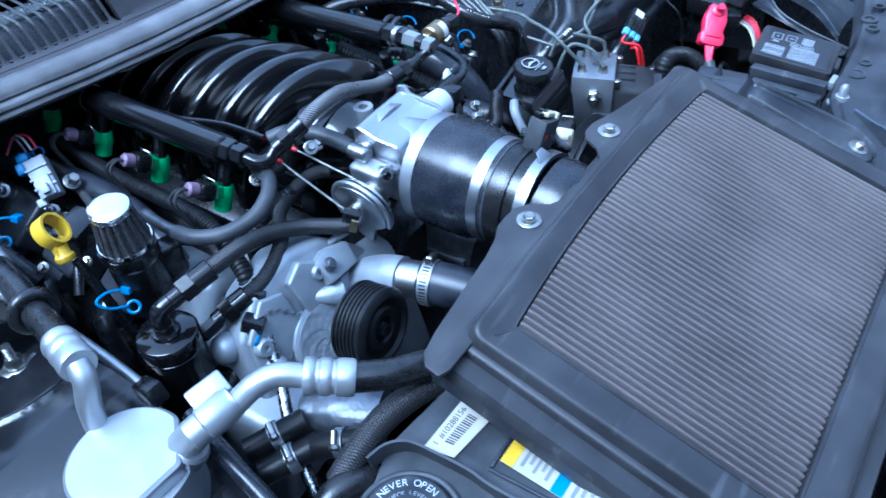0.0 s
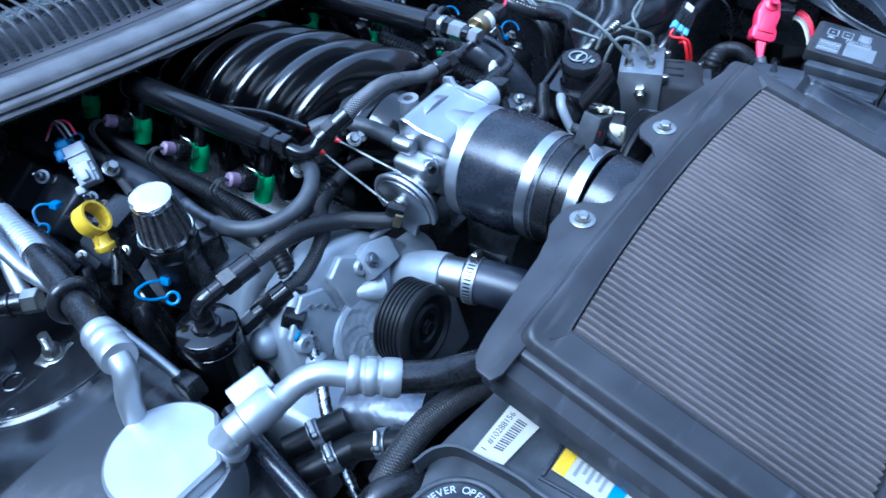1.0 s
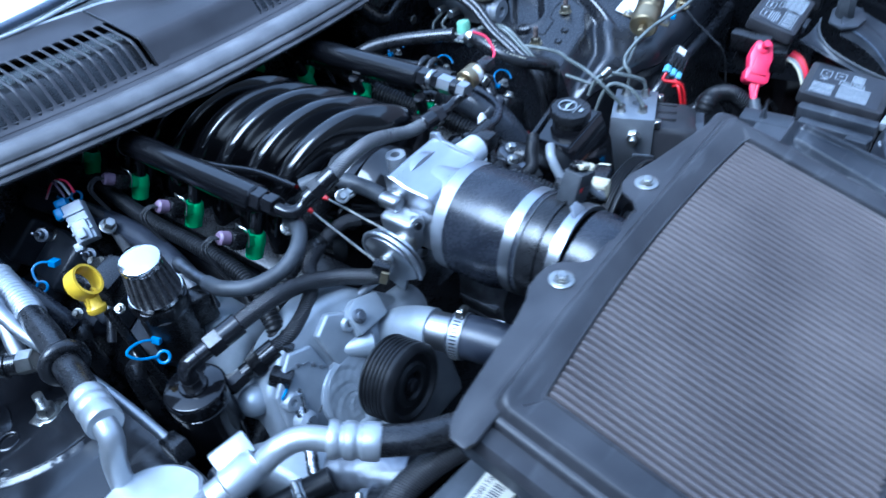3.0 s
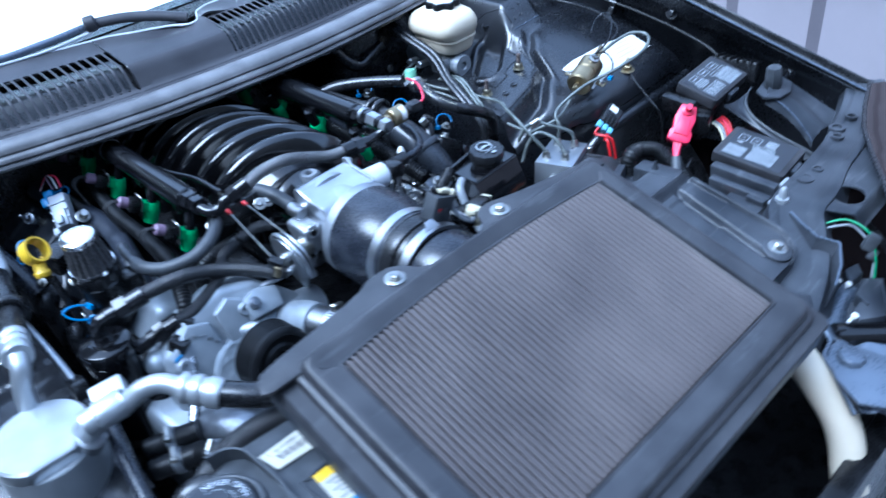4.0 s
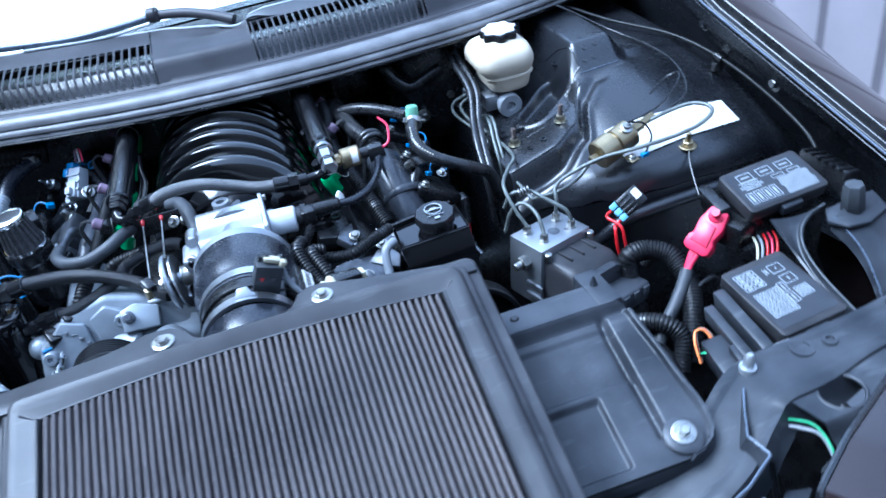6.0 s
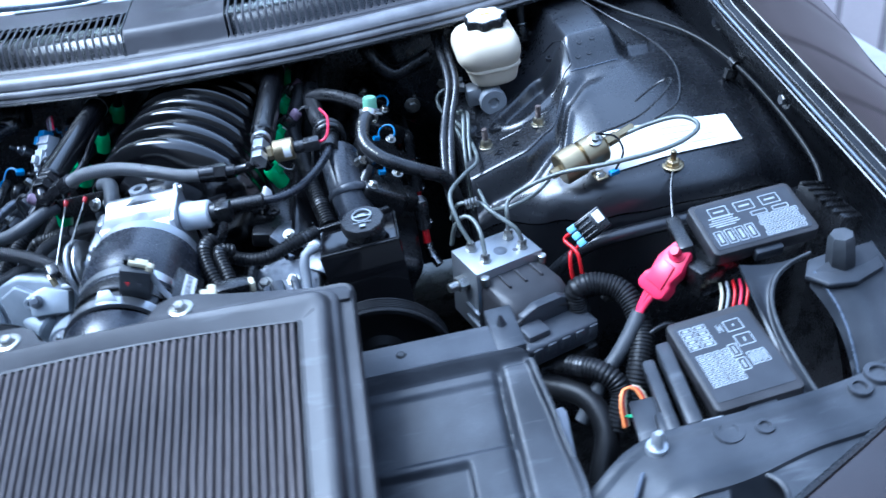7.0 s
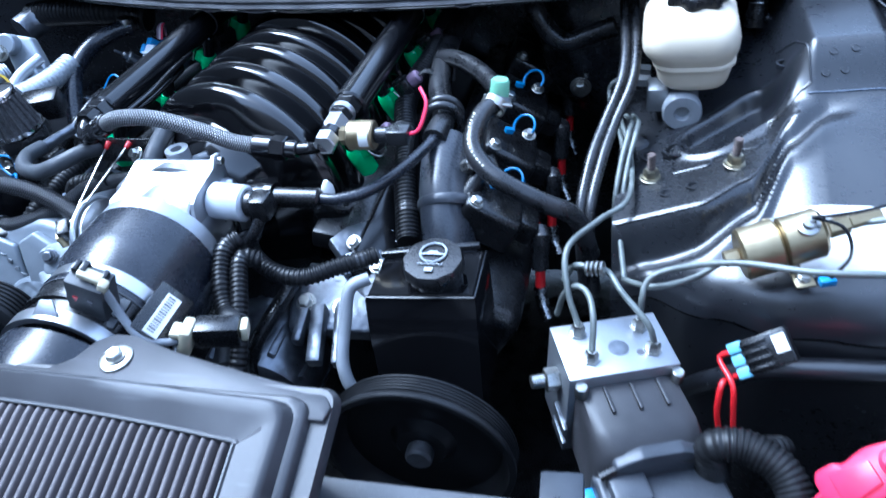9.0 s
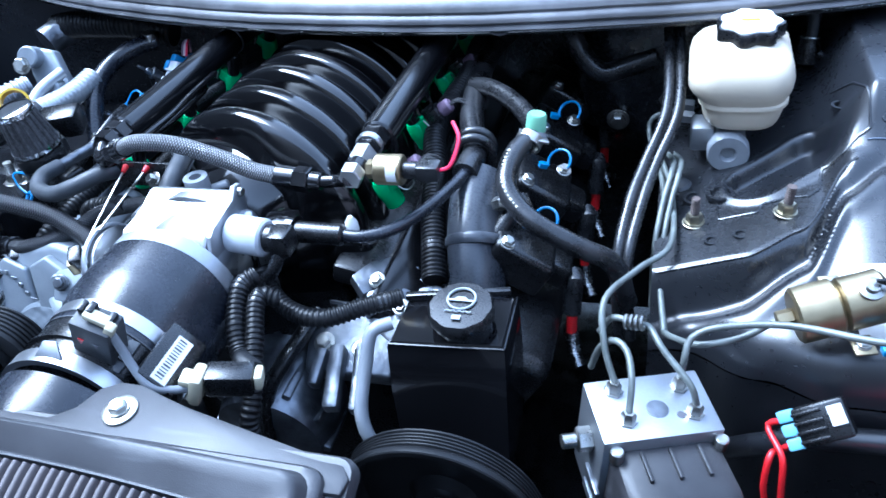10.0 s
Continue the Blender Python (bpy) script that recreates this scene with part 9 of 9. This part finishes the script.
_bm = bmn()
bolt_into(_bm, IC + V(0.08, -0.98, 0.10).normalized() * 0.031, (0.08, -0.98, 0.10), 0.0075, 0.006, 0.0115)
part("bolt_head", _bm, M_ANOD, idler)
_bm = bmn()
box(_bm, (-0.145, -0.185, 0.745), (0.040, 0.025, 0.085), (0, 12, 0), 0.008, 3)
part("tensioner_arm", _bm, M_CAST, idler, "cast aluminium arm")
cover_ = thing("timing_cover", (-0.20, -0.13, 0.55), "bare cast aluminium front engine castings", "engine cover")
_bm = bmn()
box(_bm, (-0.19, -0.11, 0.66), (0.20, 0.10, 0.16), (12, 0, 8), 0.014, 3)
part("housing", _bm, M_CAST, cover_)
_bm = bmn()
box(_bm, (-0.228, -0.075, 0.735), (0.075, 0.06, 0.085), (10, 20, 10), 0.012, 3)
part("head_end", _bm, M_CAST, cover_)
_bm = bmn()
box(_bm, (-0.205, 0.010, 0.775), (0.06, 0.10, 0.07), (5, 30, 5), 0.014, 3)
part("head_corner", _bm, M_CAST, cover_, "wrinkled silver casting corner")
_bm = bmn()
tube(_bm, [(-0.25, -0.20, 0.745), (-0.235, -0.23, 0.755), (-0.22, -0.265, 0.755)], 0.030, 22, 0.006)
part("lower_neck", _bm, M_BRAIDTAN, cover_)
_bm = bmn()
lathe(_bm, [(0, 0.016), (0.010, 0.0155), (0.016, 0.012), (0.020, 0.007), (0.021, 0.0)], (-0.252, -0.092, 0.786), (0.05, -0.8, 0.6), 28)
rod(_bm, (-0.235, -0.125, 0.765), (-0.232, -0.150, 0.768), 0.012, 0.004, 16)
part("boss", _bm, M_CAST, cover_)
hose("foil_wrapped_lead", [(-0.215, -0.115, 0.80), (-0.226, -0.130, 0.785), (-0.240, -0.150, 0.765), (-0.262, -0.175, 0.745), (-0.280, -0.20, 0.73), (-0.30, -0.24, 0.70)], 0.0065, M_FOIL, "lead in crinkled silver heat wrap", "lead")
_bm = bmn()
box(_bm, (-0.222, -0.112, 0.808), (0.028, 0.022, 0.020), (20, 10, 30), 0.003)
box(_bm, (-0.200, -0.098, 0.822), (0.026, 0.020, 0.018), (20, 10, 30), 0.003)
_sp5 = thing("sensor_plug", (-0.21, -0.105, 0.80), "black sensor plug with a blue lock on the front casting", "sensor")
part("shell", _bm, M_BLACK, _sp5)
_bm = bmn()
box(_bm, (-0.232, -0.125, 0.802), (0.022, 0.003, 0.006), (20, 10, 30), 0.001)
part("lock", _bm, M_BLUE, _sp5, "blue locking bar")
for _k, _mt in enumerate((M_WIREGREEN, M_BLACK, M_TAN)):
    _bm = bmn()
    tube(_bm, [(-0.214 + 0.004 * _k, -0.104, 0.816), (-0.208 + 0.004 * _k, -0.096, 0.824), (-0.204 + 0.003 * _k, -0.090, 0.812)], 0.0012, 6, 0.004)
    part("wire", _bm, _mt, _sp5)
_bm = bmn()
rod(_bm, (-0.12, -0.105, 0.815), (-0.06, -0.118, 0.820), 0.0045, 0.001, 12)
solo("steam_pipe", _bm, M_ALU, "thin bright steel pipe under the throttle body", "pipe")
for px, py, pz, ax in ((-0.292, -0.196, 0.765, (1, -0.6, 0.2)), (-0.300, -0.222, 0.760, (1, -0.6, 0.2)), (-0.268, -0.258, 0.772, (0.5, -0.9, 0.3))):
    hc = thing("small_hose_joint", (px, py, pz - 0.02), "short black hose joint with a worm-drive clamp", "hose joint", "hose joints")
    a_ = Vector(ax).normalized()
    _bm = bmn()
    tube(_bm, [V(px, py, pz) - a_ * 0.03, V(px, py, pz), V(px, py, pz) + a_ * 0.03], 0.0125, 16, 0.005)
    part("hose", _bm, M_LOOM, hc)
    clamp(V(px, py, pz) - a_ * 0.005, V(px, py, pz) + a_ * 0.005, 0.0132, hc, at=120)
hose("braided_sleeve", [(-0.300, -0.282, 0.775), (-0.278, -0.288, 0.795), (-0.240, -0.294, 0.808), (-0.195, -0.312, 0.815), (-0.16, -0.33, 0.80)], 0.0125, M_CLOTH, "thick black braided hose running under the airbox", "hose", "braided hoses")
hose("coolant_elbow", [(-0.335, -0.292, 0.770), (-0.318, -0.290, 0.782), (-0.296, -0.298, 0.782), (-0.284, -0.306, 0.775), (-0.28, -0.31, 0.74)], 0.013, M_RUBBER, "grey-black rubber coolant elbow", "hose")
hose("black_pipe", [(-0.330, -0.135, 0.800), (-0.338, -0.171, 0.796), (-0.350, -0.247, 0.785), (-0.358, -0.31, 0.77)], 0.0085, M_SILICONE, "smooth black pipe beside the accumulator", "pipe")

# ---- air conditioning ----
acc = thing("ac_accumulator", (-0.385, -0.131, 0.63), "bare aluminium air conditioning accumulator", "accumulator")
_bm = bmn()
lathe(_bm, [(0, 0.048), (0.004, 0.0515), (0.176, 0.0515), (0.181, 0.0508), (0.182, 0.0)], (-0.397, -0.143, 0.630), (0, 0, 1), 64)
part("drum", _bm, M_ACC, acc)


def head_ring(r, z):
    """Outline of the drum's head, cut flat where the line block sits."""
    out = []
    for k in range(96):
        a = radians(3.75 * k)
        q = r
        for f in (-38, -92):
            c = math.cos(a - radians(f))
            if c > 0.3:
                q = min(q, (r - 0.0075) / c)
        out.append((q * math.cos(a), q * math.sin(a)))
    return out, z


_bm = bmn()
loft(_bm, [head_ring(0.0500, 0.0), head_ring(0.0512, 0.002), head_ring(0.0512, 0.0158), head_ring(0.0482, 0.0184)], pose(-0.397, -0.143, 0.8105), True)
part("head", _bm, M_ACC, acc, "flat matt aluminium head with cut sides")
_bm = bmn()
torus(_bm, (-0.397, -0.143, 0.742), (0, 0, 1), 0.0522, 0.0016, 28, 8)
part("weld_seam", _bm, M_ALU, acc)
_bm = bmn()
rod(_bm, (-0.366, -0.170, 0.806), (-0.358, -0.178, 0.822), 0.017, 0.003, 20)
part("boss", _bm, M_ALU, acc)
ac = thing("ac_line", (-0.29, -0.21, 0.83), "bright aluminium air conditioning line with a crimped rubber hose", "pipe")
_bm = bmn()
tube(_bm, [(-0.362, -0.170, 0.820), (-0.345, -0.188, 0.842), (-0.330, -0.197, 0.852)], 0.014, 20, 0.005)
part("neck", _bm, M_ACC, ac)
_bm = bmn()
_fm = basis(V(-0.324, -0.176, 0.853), (0.96, -0.24, 0.12), (0, 0.9, 0.3))
prism(_bm, [(-0.012, -0.012), (0.009, -0.012), (0.012, -0.006), (0.012, 0.006), (0.009, 0.012), (-0.012, 0.012)], 0.034, _fm @ Matrix.Translation((0, 0, -0.017)), 0.0022, 2)
lathe(_bm, [(0, 0.0125), (0.001, 0.0135), (0.014, 0.0135), (0.016, 0.0155), (0.040, 0.0155), (0.042, 0.0140), (0.046, 0.0140), (0.047, 0.011)], (-0.360, -0.187, 0.844), (0.045, -0.013, 0.010), 28)
part("flange_block", _bm, M_ACC, ac)
_bm = bmn()
tube(_bm, [(-0.318, -0.202, 0.852), (-0.300, -0.212, 0.864), (-0.284, -0.224, 0.867), (-0.268, -0.244, 0.860)], 0.0105, 20, 0.004)
part("pipe", _bm, M_ACC, ac)
CR = [V(-0.272, -0.238, 0.862), V(-0.246, -0.272, 0.853)]
_cd = (CR[1] - CR[0]).normalized()
_bm = bmn()
_L = (CR[1] - CR[0]).length
lathe(_bm, [(0, 0.0115), (0.001, 0.0160), (_L * 0.10, 0.0166), (_L * 0.20, 0.0160), (_L * 0.24, 0.0143), (_L * 0.30, 0.0143), (_L * 0.34, 0.0160), (_L * 0.45, 0.0164), (_L * 0.52, 0.0158), (_L * 0.56, 0.0143), (_L * 0.62, 0.0143), (_L * 0.66, 0.0160), (_L * 0.80, 0.0164), (_L * 0.95, 0.0162), (_L, 0.0150), (_L, 0.011)], CR[0], _cd, 28)
part("crimp", _bm, M_ACC, ac, "ribbed aluminium crimp")
_bm = bmn()
tube(_bm, [CR[1] - _cd * 0.004, (-0.223, -0.294, 0.848), (-0.190, -0.312, 0.838), (-0.150, -0.33, 0.815), (-0.11, -0.36, 0.79)], 0.0135, 18, 0.006)
part("hose", _bm, M_RUBBER, ac)
ac2 = thing("ac_line", (-0.36, -0.02, 0.84), "aluminium air conditioning line with a rubber section and collar", "pipe")
_bm = bmn()
tube(_bm, [(-0.335, 0.120, 0.866), (-0.342, 0.075, 0.868), (-0.350, 0.035, 0.867), (-0.358, -0.010, 0.872), (-0.365, -0.040, 0.877)], 0.0135, 18, 0.005)
part("hose", _bm, M_RUBBER, ac2)
_bm = bmn()
torus(_bm, (-0.351, 0.030, 0.867), (0.15, 1, -0.08), 0.0175, 0.0065, 30, 12)
part("collar", _bm, M_RUBBER, ac2, "thick rubber collar")
_bm = bmn()
c0, c1 = V(-0.364, -0.036, 0.8765), V(-0.373, -0.082, 0.882)
_L = (c1 - c0).length
lathe(_bm, [(0, 0.0115), (0.001, 0.0160), (_L * 0.10, 0.0166), (_L * 0.20, 0.0160), (_L * 0.24, 0.0143), (_L * 0.30, 0.0143), (_L * 0.34, 0.0160), (_L * 0.45, 0.0164), (_L * 0.52, 0.0158), (_L * 0.56, 0.0143), (_L * 0.62, 0.0143), (_L * 0.66, 0.0160), (_L * 0.80, 0.0164), (_L * 0.95, 0.0162), (_L, 0.0150), (_L, 0.011)], c0, c1 - c0, 28)
part("crimp", _bm, M_ACC, ac2, "ribbed aluminium crimp")
_bm = bmn()
tube(_bm, [c1 - V(0, -0.004, 0), (-0.377, -0.089, 0.872), (-0.386, -0.090, 0.845), (-0.392, -0.090, 0.80)], 0.0105, 18, 0.004)
part("pipe", _bm, M_ACC, ac2)
_bm = bmn()
tube(_bm, [(-0.335, 0.118, 0.866), (-0.330, 0.145, 0.863), (-0.326, 0.180, 0.862), (-0.322, 0.215, 0.866)], 0.0135, 18, 0.005, 0.0016, 0.007)
part("crimp", _bm, M_ACC, ac2, "ribbed aluminium crimp")
hose("steel_line", [(-0.345, 0.030, 0.852), (-0.341, -0.035, 0.838), (-0.339, -0.090, 0.822)], 0.0052, M_ALU, "straight thin aluminium line", "pipe")
_bm = bmn()
box(_bm, (-0.339, -0.100, 0.820), (0.018, 0.026, 0.022), (-15, 0, 0), 0.003)
solo("line_block", _bm, M_BLACK, "black plastic line block", "block")
hose("bright_tube", [(-0.345, 0.19, 0.885), (-0.352, 0.15, 0.878), (-0.352, 0.115, 0.862), (-0.345, 0.085, 0.845)], 0.0075, M_ALU, "bright bent aluminium tube", "pipe")
psw = thing("pressure_switch", (-0.378, 0.108, 0.84), "black pressure switch plug on a hexagon fitting of the line", "switch")
_bm = bmn()
rod(_bm, (-0.360, 0.090, 0.842), (-0.372, 0.101, 0.842), 0.0125, 0.0012, 6)
part("hexagon", _bm, M_STEEL, psw)
_bm = bmn()
lathe(_bm, [(0, 0.0105), (0.010, 0.0105), (0.011, 0.0125), (0.014, 0.0125), (0.015, 0.011), (0.028, 0.010), (0.030, 0.008), (0.030, 0)], (-0.372, 0.101, 0.842), (-0.73, 0.68, 0.0), 20)
part("plug", _bm, M_BLACK, psw)
for _k, _mt in enumerate((M_INK, M_RED)):
    _bm = bmn()
    tube(_bm, [(-0.392, 0.119 + 0.004 * _k, 0.842), (-0.404, 0.128 + 0.004 * _k, 0.845), (-0.420, 0.134 + 0.005 * _k, 0.840), (-0.445, 0.150, 0.825)], 0.0017, 8, 0.004)
    part("wire", _bm, _mt, psw)
# evaporator fittings at the firewall
ev = thing("evaporator_fitting", (-0.38, 0.22, 0.83), "cast aluminium line fittings by the firewall", "fitting")
_bm = bmn()
prism(_bm, [(-0.03, 0.025), (-0.014, 0.040), (0.010, 0.036), (0.030, -0.002), (0.034, -0.028), (0.018, -0.036), (-0.004, -0.034), (-0.012, -0.018), (-0.022, 0.004)], 0.018, basis(V(-0.385, 0.215, 0.864), (0.1, -0.85, 0.5)), 0.004, 3)
rod(_bm, (-0.40, 0.215, 0.895), (-0.395, 0.195, 0.905), 0.014, 0.002, 18)
rod(_bm, (-0.355, 0.185, 0.868), (-0.350, 0.165, 0.874), 0.012, 0.002, 18)
part("casting", _bm, M_CAST, ev)
_bm = bmn()
bolt_into(_bm, (-0.403, 0.190, 0.895), (0.2, -0.8, 0.5), 0.009, 0.007, 0.012)
part("bolt_head", _bm, M_STEEL, ev)
_bm = bmn()
bolt_into(_bm, (-0.380, 0.186, 0.852), (0.2, -0.8, 0.5), 0.008, 0.007, 0.011)
part("bolt_head", _bm, M_STEEL, ev)
_bm = bmn()
tube(_bm, [(-0.44, 0.10, 0.86), (-0.42, 0.14, 0.868), (-0.395, 0.18, 0.872)], 0.013, 16, 0.005, 0.0018, 0.007)
part("bellows", _bm, M_ALU, ev)
_bm = bmn()
tube(_bm, [(-0.345, 0.170, 0.866), (-0.36, 0.13, 0.85), (-0.37, 0.10, 0.83)], 0.0085, 14, 0.005)
part("line", _bm, M_ALU, ev)
loom([(-0.47, 0.345, 0.885), (-0.42, 0.335, 0.892), (-0.37, 0.330, 0.893), (-0.32, 0.325, 0.893), (-0.26, 0.33, 0.88)], 0.019, "thick black corrugated drain duct", pitch=0.007)
_bm = bmn()
tube(_bm, [(-0.47, 0.31, 0.875), (-0.46, 0.33, 0.88), (-0.445, 0.345, 0.885)], 0.022, 18, 0.005)
solo("duct_stub", _bm, M_BRAIDTAN, "grey duct stub by the firewall", "duct")
hose("heater_pipe", [(-0.272, 0.300, 0.880), (-0.290, 0.285, 0.880), (-0.312, 0.255, 0.872), (-0.318, 0.215, 0.858), (-0.310, 0.180, 0.835), (-0.30, 0.15, 0.80)], 0.0115, M_SILICONE, "glossy black heater hose", "hose")
_bm = bmn()
box(_bm, (-0.278, 0.298, 0.884), (0.024, 0.016, 0.020), (0, 0, -35), 0.003)
solo("hose_joint", _bm, M_STEEL, "plated spring clamp on the heater hose", "clamp")
# strut top nut on the passenger tower
_pt = V(-0.3805, 0.078, 0.7865)
stud = thing("strut_stud", tuple(_pt), "threaded stud with a plated flange nut on the strut tower", "stud", "strut studs")
_bm = bmn()
bolt_into(_bm, _pt, (0.05, 0, 1), 0.0092, 0.011, 0.0135)
part("nut", _bm, M_STEEL, stud)
_bm = bmn()
tube(_bm, [_pt + V(0, 0, 0.010), _pt + V(0.001, 0, 0.029)], 0.0046, 12, 0.002, 0.0006, 0.002)
part("thread", _bm, M_STEEL, stud)

# ---- radiator cover in front ----
rc = thing("radiator_cover", (-0.28, -0.42, 0.78), "blue-grey dusty black radiator cover with warning labels", "radiator cover")
_bm = bmn()
prism(_bm, [(-0.275, -0.325), (-0.19, -0.335), (-0.16, -0.62), (-0.36, -0.62), (-0.357, -0.41), (-0.345, -0.36), (-0.325, -0.342)], 0.030, pose(0, 0, 0.803), 0.003, 2)
part("panel", _bm, M_RUBBERGREY, rc)
_bm = bmn()
_fw = spline([(-0.300, -0.326, 0.0), (-0.282, -0.331, 0.0), (-0.270, -0.345, 0.0), (-0.267, -0.37, 0.0), (-0.266, -0.40, 0.0), (-0.268, -0.437, 0.0), (-0.262, -0.60, 0.0)], 0.006)
sheet(_bm, lambda u, v: _fw[min(len(_fw) - 1, int(round(u * (len(_fw) - 1))))] + V(0.003 * (1 - v), 0, lerp(0.832, 0.851, v)), len(_fw) - 1, 4, 0.0022)
part("fin", _bm, M_RUBBERGREY, rc, "upright fin beside the cap")
_bm = bmn()
box(_bm, (-0.222, -0.406, 0.8335), (0.052, 0.003, 0.004), (0, 0, 2), 0.001)
box(_bm, (-0.247, -0.50, 0.8335), (0.003, 0.19, 0.004), (0, 0, 2), 0.001)
part("label_border", _bm, M_PLASTIC, rc)


def label(name, corners, lab, stripes=()):
    pts = [V(*c, 0.8345) for c in corners]
    bm = bmn()
    vs = [bm.verts.new(p) for p in pts]
    bm.faces.new(vs)
    r = bmesh.ops.extrude_face_region(bm, geom=list(bm.faces))
    bmesh.ops.translate(bm, verts=[v for v in r["geom"] if isinstance(v, bmesh.types.BMVert)], vec=(0, 0, 0.0006))
    t = thing(name, pts[0], lab, "label", "radiator cover labels")
    part("paper", bm, M_LABEL, t)
    for u0, u1, v0, v1, mt in stripes:
        f = lambda u, v: pts[0].lerp(pts[1], u).lerp(pts[3].lerp(pts[2], u), v) + V(0, 0, 0.0011)
        bm = bmn()
        sheet(bm, lambda u, v: f(lerp(u0, u1, u), lerp(v0, v1, v)), 1, 1, 0)
        part("print_bar", bm, mt, t)
    return t, pts


_lt, _lp = label("part_label", [(-0.262, -0.352), (-0.257, -0.378), (-0.208, -0.384), (-0.205, -0.353)], "white barcode label on the radiator cover", [(0.42 + 0.0, 0.72, 0.20 + 0.045 * k, 0.222 + 0.045 * k + 0.01 * (k % 3 == 0), M_INK) for k in range(14)])
text_part("1  #10288156", basis(V(-0.2345, -0.3588, 0.8352), (0, 0, 1), (0.99, -0.03, 0)), 0.0075, M_INK, _lt)
label("warning_label", [(-0.198, -0.410), (-0.240, -0.410), (-0.247, -0.530), (-0.200, -0.530)], "yellow, white and blue warning label on the radiator cover",
      [(0.0, 1.0, 0.0, 0.09, M_YELLOW), (0.0, 1.0, 0.37, 0.46, M_BLUE), (0.0, 1.0, 0.90, 1.0, M_BLUE)] + [(0.10, 0.88 - 0.12 * (k % 2), 0.125 + 0.045 * k, 0.148 + 0.045 * k, M_GREY) for k in range(5)] + [(0.10, 0.90 - 0.1 * (k % 3), 0.50 + 0.05 * k, 0.525 + 0.05 * k, M_GREY) for k in range(7)])
cap = thing("filler_cap", (-0.320, -0.380, 0.833), "black radiator filler cap with raised white lettering", "radiator cap")
_bm = bmn()
lathe(_bm, [(0, 0.033), (0.004, 0.034), (0.010, 0.034), (0.012, 0.032), (0.012, 0.016), (0.018, 0.014), (0.018, 0.0)], (-0.320, -0.380, 0.834), (0, 0, 1), 40)
part("cap", _bm, M_PLASTIC, cap)
for k, ch in enumerate("NEVER OPEN"):
    if ch == " ":
        continue
    a = radians(82 - 10.6 * k)
    text_part(ch, basis(V(-0.320 + 0.0265 * math.cos(a), -0.380 + 0.0265 * math.sin(a), 0.8464), (0, 0, 1), (math.sin(a), -math.cos(a), 0)), 0.0080, M_PALEGREY, cap)
for k, ch in enumerate("CHECK LEVEL"):
    if ch == " ":
        continue
    a = radians(84 - 9.6 * k)
    text_part(ch, basis(V(-0.320 + 0.0180 * math.cos(a), -0.380 + 0.0180 * math.sin(a), 0.8464), (0, 0, 1), (math.sin(a), -math.cos(a), 0)), 0.0050, M_PRINT, cap)
_bm = bmn()
torus(_bm, (-0.320, -0.380, 0.837), (0, 0, 1), 0.0395, 0.0028, 48, 10)
part("collar", _bm, M_RUBBERGREY, cap, "raised ring round the cap")
